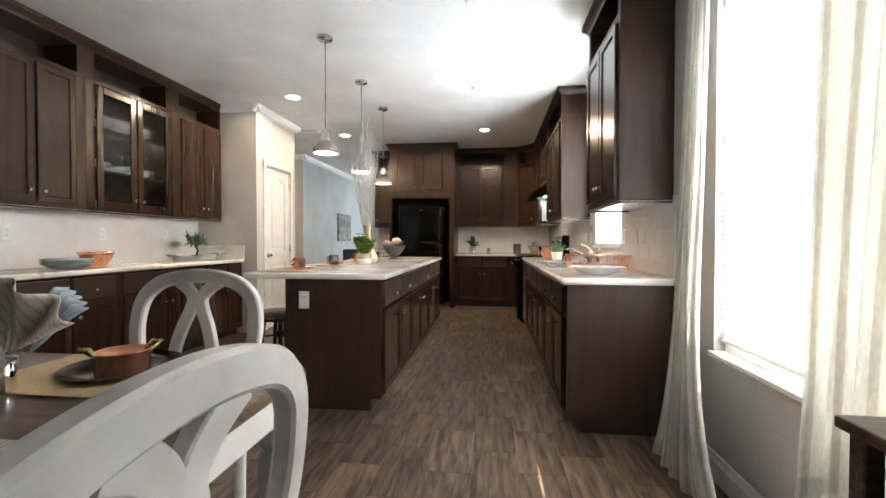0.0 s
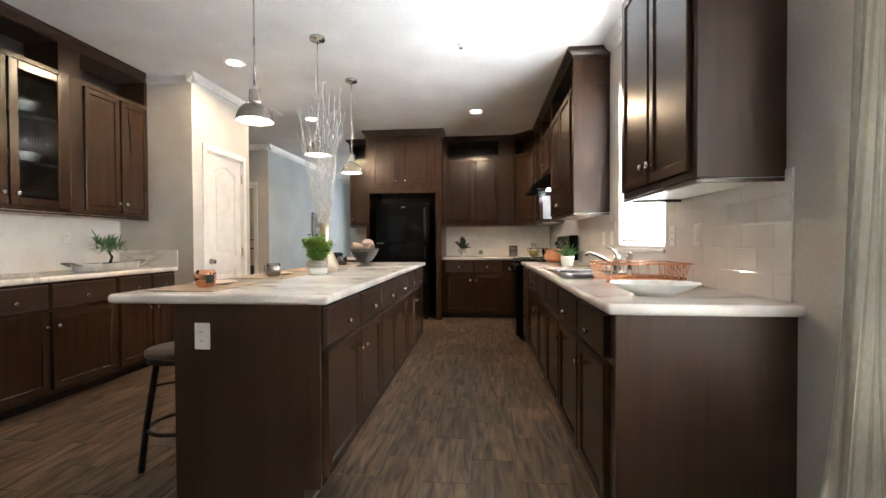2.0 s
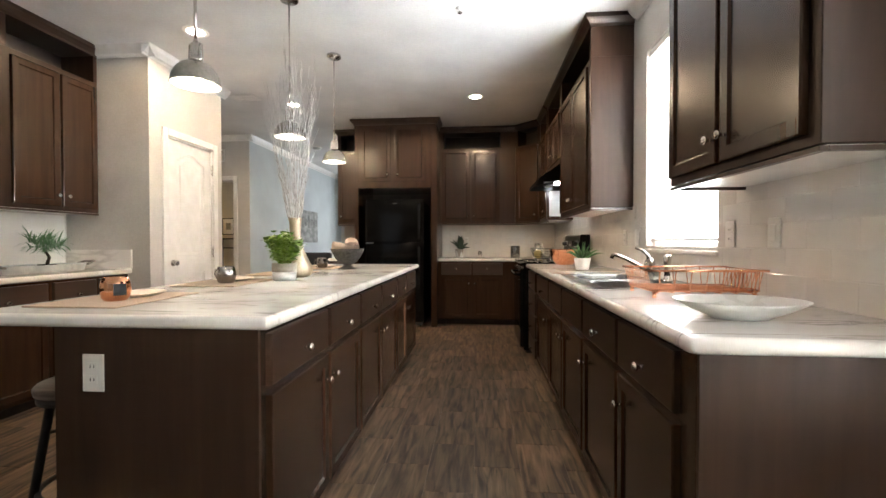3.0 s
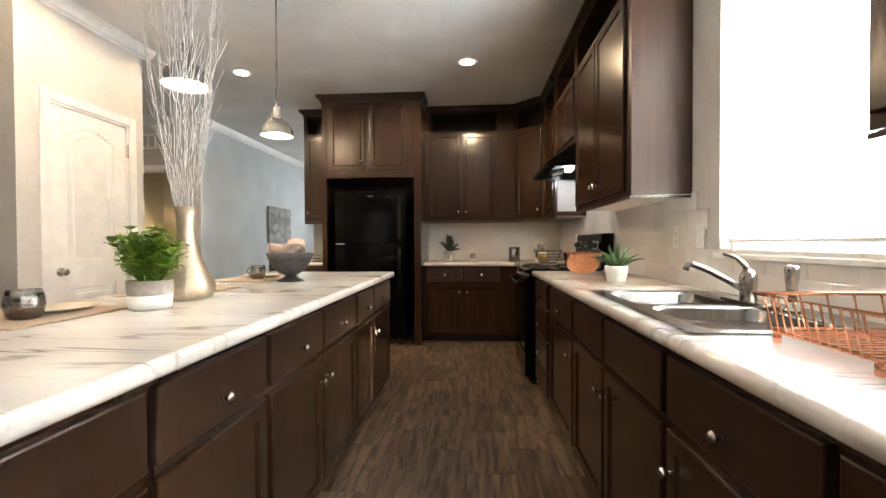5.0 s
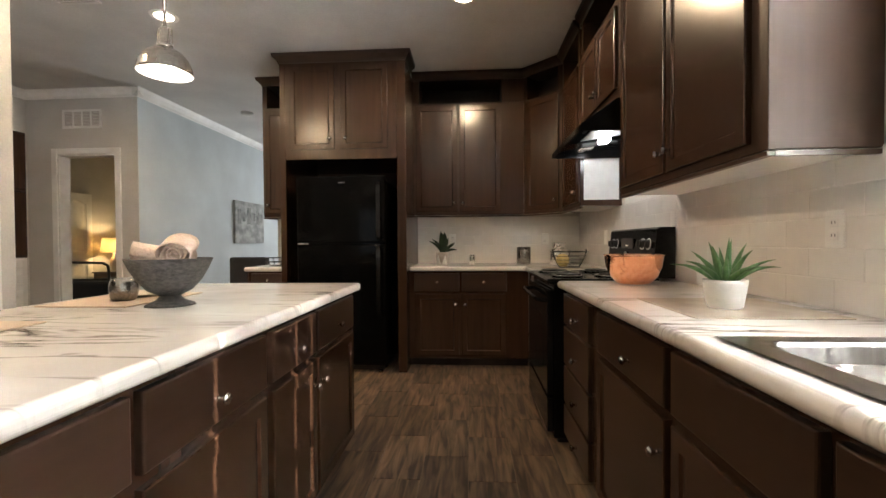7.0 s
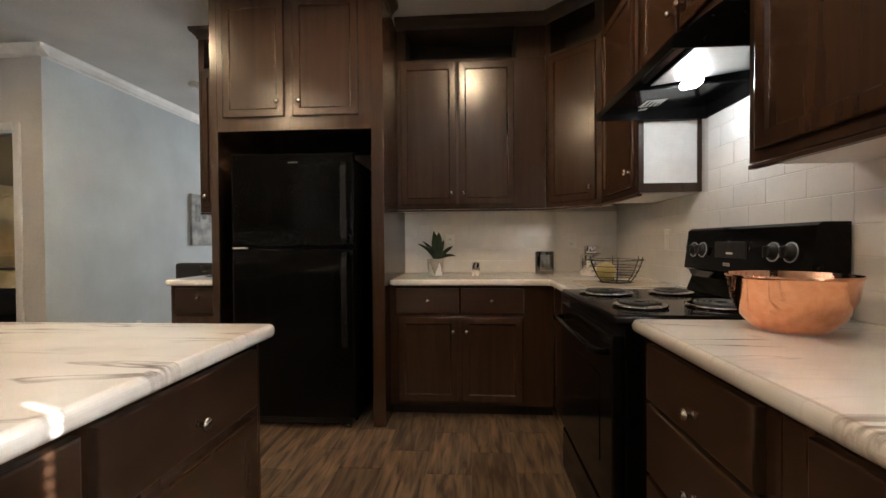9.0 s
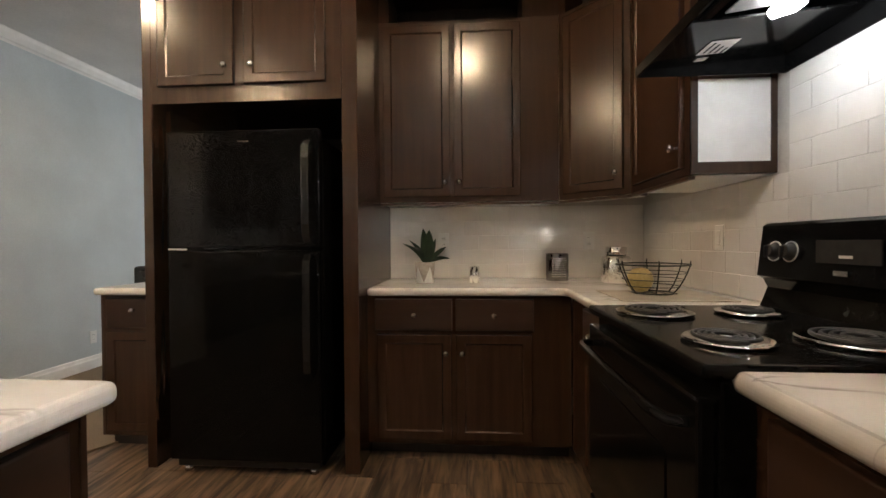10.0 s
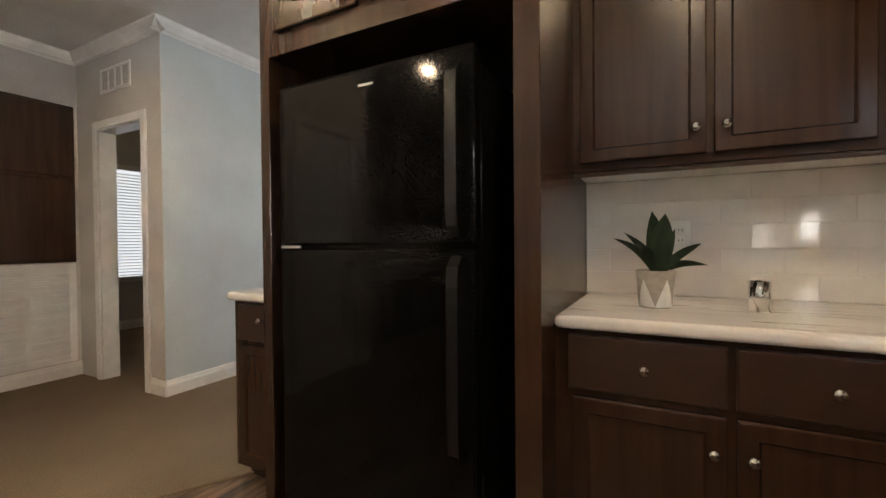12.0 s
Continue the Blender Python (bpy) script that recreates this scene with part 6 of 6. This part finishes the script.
def dining_chair(m, label):
    c = thing("dining_chair", m, label, "chair", "chairs round the table")
    def bk_(x, z):
        return (x, 0.14 * max(0, z - 0.46) ** 1.2, z)
    side = [(0.185, 0.47), (0.205, 0.58), (0.235, 0.72), (0.244, 0.81), (0.226, 0.90), (0.175, 0.955), (0.10, 0.982), (0.0, 0.992)]
    arch = [bk_(x, z) for x, z in side] + [bk_(-x, z) for x, z in reversed(side[:-1])]
    bm = bmesh.new()
    bar(bm, smooth(arch), 0.052, 0.034, 0.006)
    part("back_frame", bm, chair_paint, c, "arched white back frame with worn edges")
    for s in (-1, 1):
        bm = bmesh.new()
        bar(bm, smooth([bk_(s * x, z) for x, z in ((0.085, 0.968), (0.045, 0.943), (0.017, 0.905), (0.026, 0.86), (0.055, 0.79), (0.078, 0.70), (0.088, 0.58), (0.085, 0.47))]), 0.044, 0.022 + 0.004 * (s > 0), 0.003)
        part("splat", bm, chair_paint, c, "curved crossing back splat")
    bm = bmesh.new()
    box(bm, -0.22, 0.22, -0.44, 0.02, 0.435, 0.47, 0.015, 2)
    part("seat", bm, chair_paint, c)
    bm = bmesh.new()
    box(bm, -0.20, 0.20, -0.42, -0.02, 0.4705, 0.50, 0.014, 2)
    part("seat_pad", bm, cloth("seat_linen", (0.5, 0.47, 0.42), (0.6, 0.57, 0.52), 0.0) if "seat_linen" not in bpy.data.materials else bpy.data.materials["seat_linen"], c, "pale linen seat pad")
    for x, y in ((-0.2, 0.0), (0.2, 0.0), (-0.2, -0.42), (0.2, -0.42)):
        part("leg", one(lathe, [(0.014, 0), (0.018, 0.03), (0.022, 0.3), (0.026, 0.4348)], 14, pose(x, y, 0)), chair_paint, c)
    for a in ((-0.18, 0.18, -0.445, -0.425), (-0.18, 0.18, -0.01, 0.01)):
        part("rail", one(box, a[0], a[1], a[2], a[3], 0.375, 0.4348, 0.003), chair_paint, c)
    return c


dining_chair(pose(-0.668, 1.935, 0), "white painted dining chair with crossed splat back")
dining_chair(pose(0.12, 0.83, 0, 0, 0, -90), "white painted dining chair with worn edges")
pm = thing("placemat", pose(0, 0, 0.7605), "tan woven placemat on the dining table", "placemat")
part("weave", one(box, -0.86, -0.32, 1.35, 1.685, 0.0003, 0.004, 0.0015), tan_mat, pm)
ch = thing("charger_plate", pose(-0.565, 1.55, 0.765), "dark pewter charger plate with raised rim", "plate")
part("dish", one(lathe, [(0.085, 0), (0.095, 0.003), (0.135, 0.012), (0.147, 0.016), (0.143, 0.018), (0.10, 0.008), (0.003, 0.006)], 44), pewter, ch)
po = thing("copper_pot", pose(-0.535, 1.515, 0.7715), "small copper pot with brass handles on charger", "pot")
part("pan", one(lathe, [(0.060, 0), (0.063, 0.003), (0.063, 0.057), (0.066, 0.059), (0.061, 0.060), (0.060, 0.01), (0.003, 0.008)], 32), copper, po)
for s in (-1, 1):
    part("handle", one(tube, [(s * 0.056 * 0.7 + 0.018, s * 0.042 - 0.018, 0.050), (s * 0.075 * 0.7 + 0.014, s * 0.06, 0.074), (s * 0.075 * 0.7 - 0.014, s * 0.06, 0.074), (s * 0.056 * 0.7 - 0.018, s * 0.042 + 0.006, 0.050)], 0.005, 8), brass, po, "brass loop handle")


def ruffle(m, r0, r1, seed, mat, span=1.6):
    """A gathered fan of cloth."""
    rn = random.Random(seed)
    bm = bmesh.new()
    rows = []
    nu, nv = 40, 10
    for j in range(nv + 1):
        v = j / nv
        rr = r0 + (r1 - r0) * v
        row = []
        for i in range(nu + 1):
            u = i / nu - 0.5
            a = u * span
            rip = 0.05 * v * math.sin(i * 0.6 + seed)
            row.append(bm.verts.new((rr * math.sin(a), rip * 0.6 + 0.03 * math.sin(3 * v + seed), rr * math.cos(a))))
        rows.append(row)
    for a, b in zip(rows, rows[1:]):
        for i in range(nu):
            bm.faces.new((a[i], a[i + 1], b[i + 1], b[i])).smooth = True
    ob = part("fold", bm, mat, nk, "", m)
    md = ob.modifiers.new("thickness", "SOLIDIFY")
    md.thickness = 0.002
    return ob


nk = thing("napkin", pose(-0.715, 1.36, 0.7605), "striped napkins gathered through a chrome ring", "napkin")
part("ring", one(lathe, [(0.028, 0.0), (0.032, 0.012), (0.03, 0.04), (0.034, 0.085), (0.030, 0.085), (0.026, 0.04), (0.026, 0.004)], 24, cap=False), chrome, nk, "chrome napkin ring")
ruffle(pose(0, 0, 0.08, 12, 10, 20), 0.01, 0.21, 1, napkin_mat, 1.8)
ruffle(pose(0.01, 0.03, 0.08, -14, 42, 0), 0.01, 0.20, 2, blue_cloth, 0.4)
ruffle(pose(0.0, -0.01, 0.09, 30, 100, -25), 0.01, 0.17, 3, napkin_mat, 1.3)
ruffle(pose(0.0, 0.0, 0.08, 35, -30, 40), 0.01, 0.19, 4, napkin_mat, 1.4)
solid("table_runner", one(box, -0.78, -0.275, 1.085, 1.15, 0.7604, 0.7634, 0.001), napkin_mat, "beige striped cloth strip on the table", "napkin")
st = thing("side_table", pose(0, 0, 0), "dark wood side table beside the curtain", "side table")
part("top", one(box, 1.13, 1.29, 0.86, 1.395, 0.759, 0.784, 0.005, 2), table_wood, st)
for x in (1.155, 1.265):
    for y in (0.90, 1.35):
        part("leg", one(box, x - 0.018, x + 0.018, y - 0.018, y + 0.018, 0, 0.7588, 0.003), table_wood, st)
part("panel", one(box, 1.20, 1.22, 0.919, 1.331, 0.25, 0.7585, 0.003), table_wood, st)

sl = thing("bar_stool", pose(-1.14, 3.52, 0), "black iron stool with grey wooden seat", "stool")
part("seat", one(lathe, [(0.150, 0.565), (0.165, 0.571), (0.168, 0.59), (0.160, 0.60), (0.003, 0.601)], 36), stool_top, sl, "round weathered grey seat")
part("seat_band", one(lathe, [(0.156, 0.54), (0.158, 0.54), (0.158, 0.564), (0.156, 0.564)], 36, cap=False), black_mt, sl)
part("foot_ring", one(tube, [(0.155 * math.cos(2 * math.pi * k / 36), 0.155 * math.sin(2 * math.pi * k / 36), 0.20) for k in range(36)], 0.010, 8, True), black_mt, sl)
for k in range(4):
    a = radians(45 + 90 * k)
    part("leg", one(tube, [(0.11 * math.cos(a), 0.11 * math.sin(a), 0.563), (0.165 * math.cos(a), 0.165 * math.sin(a), 0.2), (0.185 * math.cos(a), 0.185 * math.sin(a), 0.0)], 0.015, 8), black_mt, sl)
part("screw", one(tube, [(0, 0, 0.30), (0, 0, 0.565)], 0.016, 10), black_mt, sl)
part("hub", one(lathe, [(0.03, 0.40), (0.035, 0.41), (0.035, 0.44), (0.03, 0.45)], 16), black_mt, sl)
for k in range(2):
    a = radians(45 + 90 * k)
    part("brace", one(tube, [(-0.135 * math.cos(a), -0.135 * math.sin(a), 0.42), (0.135 * math.cos(a), 0.135 * math.sin(a), 0.42)], 0.007, 6), black_mt, sl)

# ---- beyond the kitchen ----
pc = thing("wall_picture", pose(BX, 10.04, 1.14, 0, 0, 90), "grey abstract canvas print on the blue wall", "picture")
part("canvas", one(box, 0, 0.87, -0.035, -0.0005, 0, 0.65, 0.004), canvas, pc)
for k, (x, z, w, h) in enumerate(((0.06, 0.30, 0.10, 0.22), (0.2, 0.34, 0.08, 0.14), (0.33, 0.3, 0.12, 0.26), (0.5, 0.36, 0.09, 0.12), (0.62, 0.31, 0.1, 0.2), (0.75, 0.34, 0.07, 0.14))):
    part("painted_block", one(box, x, x + w, -0.0362, -0.0352, z, z + h), canvas_dark, pc)
ac = thing("armchair", pose(-2.42, 9.45, 0.012, 0, 0, 175), "dark charcoal upholstered chair in the living room", "armchair")
part("seat", one(box, -0.26, 0.26, -0.26, 0.26, 0.38, 0.50, 0.03, 3), charcoal, ac)
bm = bmesh.new()
box(bm, -0.26, 0.26, 0.22, 0.32, 0.45, 0.95, 0.04, 3)
part("backrest", bm, charcoal, ac)
for x in (-0.22, 0.22):
    for y in (-0.22, 0.26):
        part("leg", one(lathe, [(0.012, 0), (0.02, 0.3799)], 10, pose(x, y, 0)), table_wood, ac)
db = thing("wire_basket", pose(-1.52, 8.0, TOPZ), "dark wire basket on the desk counter", "basket")
for r, z in ((0.07, 0.004), (0.09, 0.04), (0.11, 0.08)):
    part("ring", one(tube, [(r * math.cos(2 * math.pi * k / 24), r * math.sin(2 * math.pi * k / 24), z) for k in range(24)], 0.003, 6, True), black_mt, db)
for k in range(8):
    a = 2 * math.pi * k / 8
    part("rib", one(tube, [(0.07 * math.cos(a), 0.07 * math.sin(a), 0.004), (0.09 * math.cos(a), 0.09 * math.sin(a), 0.04), (0.11 * math.cos(a), 0.11 * math.sin(a), 0.08)], 0.0022, 5), black_mt, db)

# bedroom seen through the doorway
bw = thing("window_3", pose(-6.30, 0, 0), "bright bedroom window with white blind", "window", kind="structure")
part("pane", one(box, 0.001, 0.004, 8.95, 9.95, 0.72, 2.15), glow("bedroom_daylight", (0.92, 0.96, 1.0), 0.11), bw, "daylight behind the slats")
bm = bmesh.new()
for q in ((8.88, 8.95, 0.65, 2.22), (9.95, 10.02, 0.65, 2.22), (8.95, 9.95, 0.65, 0.72), (8.95, 9.95, 2.15, 2.22)):
    box(bm, 0.001, 0.03, *q)
part("window_frame", bm, trim_mat, bw)
slb = mesh_of("slat", one(prism, [(0.0, 0.0), (0.022, 0.012), (0.022, 0.0135), (0.0, 0.0015)], 8.95, 9.95), white_pl)
for k in range(34):
    ob = part("slat", slb, None, bw, "", Matrix(((0, 1, 0, 0.008), (1, 0, 0, 0), (0, 0, 1, 0.735 + 0.041 * k), (0, 0, 0, 1))))
d3 = thing("door_3", pose(-6.30, 10.32, 0.012, 0, 0, 90), "cream moulded door in the bedroom wall", "door", kind="structure")
lf = door_leaf(d3, 0.66, 2.0, trim_mat)
lf.matrix_basis = pose(0, -0.036, 0)
bdm = thing("bed", pose(0, 0, 0.012), "bed with black iron frame and dark cover", "bed")
part("mattress", one(box, -5.72, -4.79, 9.75, 11.55, 0.28, 0.58, 0.06, 3), charcoal, bdm)
part("base", one(box, -5.69, -4.82, 9.78, 11.5, 0.12, 0.279, 0.01), black_mt, bdm)
part("footboard_rail", one(tube, smooth([(-5.74, 9.68, 0.02), (-5.74, 9.68, 0.75), (-5.66, 9.68, 0.86), (-4.95, 9.68, 0.86), (-4.86, 9.68, 0.84), (-4.80, 9.68, 0.74), (-4.80, 9.68, 0.02)], 5), 0.018, 8), black_mt, bdm, "black bent iron footboard")
part("cross_rail", one(tube, [(-5.74, 9.68, 0.62), (-4.80, 9.68, 0.62)], 0.012, 8), black_mt, bdm)
for z in (1.0, 1.22):
    part("headboard_rail", one(tube, [(-5.74, 11.62, z), (-4.80, 11.62, z)], 0.014, 8), black_mt, bdm, "black iron headboard rail")
for x in (-5.74, -4.80):
    part("headboard_post", one(tube, [(x, 11.62, 0.02), (x, 11.62, 1.22)], 0.018, 8), black_mt, bdm)
wp = thing("wall_picture", pose(-5.64, 11.699, 1.33), "small print in a thin black frame above bed", "picture")
bm = bmesh.new()
for a in ((-0.15, -0.13, 0, 0.40), (0.13, 0.15, 0, 0.40), (-0.13, 0.13, 0, 0.02), (-0.13, 0.13, 0.38, 0.40)):
    box(bm, a[0], a[1], -0.022, -0.0005, a[2], a[3], 0.002)
part("frame", bm, black_mt, wp, "thin black frame")
part("mount", one(box, -0.13, 0.13, -0.012, -0.001, 0.02, 0.38), pot_white, wp, "white mount")
part("print", one(box, -0.06, 0.06, -0.0135, -0.0122, 0.12, 0.28), canvas, wp, "faint grey print")
ns = thing("nightstand", pose(-6.01, 11.13, 0.012), "dark wood nightstand by the bedroom wall", "nightstand")
part("body", one(box, -0.2, 0.2, -0.2, 0.2, 0.04, 0.62, 0.006), table_wood, ns)
part("top", one(box, -0.22, 0.22, -0.22, 0.22, 0.6205, 0.645, 0.005), table_wood, ns)
for x in (-0.17, 0.17):
    for y in (-0.17, 0.17):
        part("leg", one(box, x - 0.02, x + 0.02, y - 0.02, y + 0.02, 0, 0.0395), table_wood, ns)
tl = thing("table_lamp", pose(-6.01, 11.13, 0.658), "lit table lamp with cream drum shade", "table lamp")
part("base", one(lathe, [(0.07, 0), (0.075, 0.01), (0.03, 0.03), (0.06, 0.12), (0.05, 0.2), (0.015, 0.27), (0.012, 0.36)], 20), gold, tl)
sh = part("shade", one(lathe, [(0.19, 0.34), (0.165, 0.60), (0.164, 0.60), (0.189, 0.34)], 28, cap=False), cloth("lamp_shade", (0.75, 0.62, 0.42), (0.8, 0.68, 0.48), 0.6), tl, "cream fabric drum shade")
lamp("table_lamp_light", "POINT", pose(-6.01, 11.13, 1.14), 4, (1.0, 0.72, 0.36), 0.04)


# ---- plank floor, piece by piece ----
PLANK = mesh_of("plank", plank_mesh(PWID, PLEN), plank_mat)
rest = []
for c in range(-17, 8):
    x = 0.36 + PWID * (c + 0.5)
    if x > W or x < L:
        continue
    for r in range(-8, 20):
        y = 5.71 + PLEN * (r - 9) + (0.5 * PLEN if c % 2 else 0) + (0.07 * PLEN if c % 4 == 1 else 0)
        if y < -2.4 or y > 8.3:
            continue
        aisle = -0.34 < x < 0.98 and 0.9 < y < 7.85
        side = -2.62 < x <= -0.34 and 2.1 < y < 7.0 and not (-0.98 < x < -0.34 and 3.4 < y < 6.1)
        if aisle or side:
            part("plank", PLANK, None, fl, "", pose(x, y, 0))
        else:
            rest.append((x, y))
bm = bmesh.new()
tmp = plank_mesh(PWID, PLEN)
tmp.verts.index_update()
base = [(v.co.copy()) for v in tmp.verts]
quads = [[v.index for v in f.verts] for f in tmp.faces]
tmp.free()
vs, fs = [], []
for x, y in rest:
    o = len(vs)
    vs += [(v.x + x, v.y + y, v.z) for v in base]
    fs += [[i + o for i in q] for q in quads]
bm.free()
me = bpy.data.meshes.new("planks")
me.from_pydata(vs, [], fs)
me.materials.append(plank_mat)
tagged(part("planks", me, None, fl), kind="stuff")
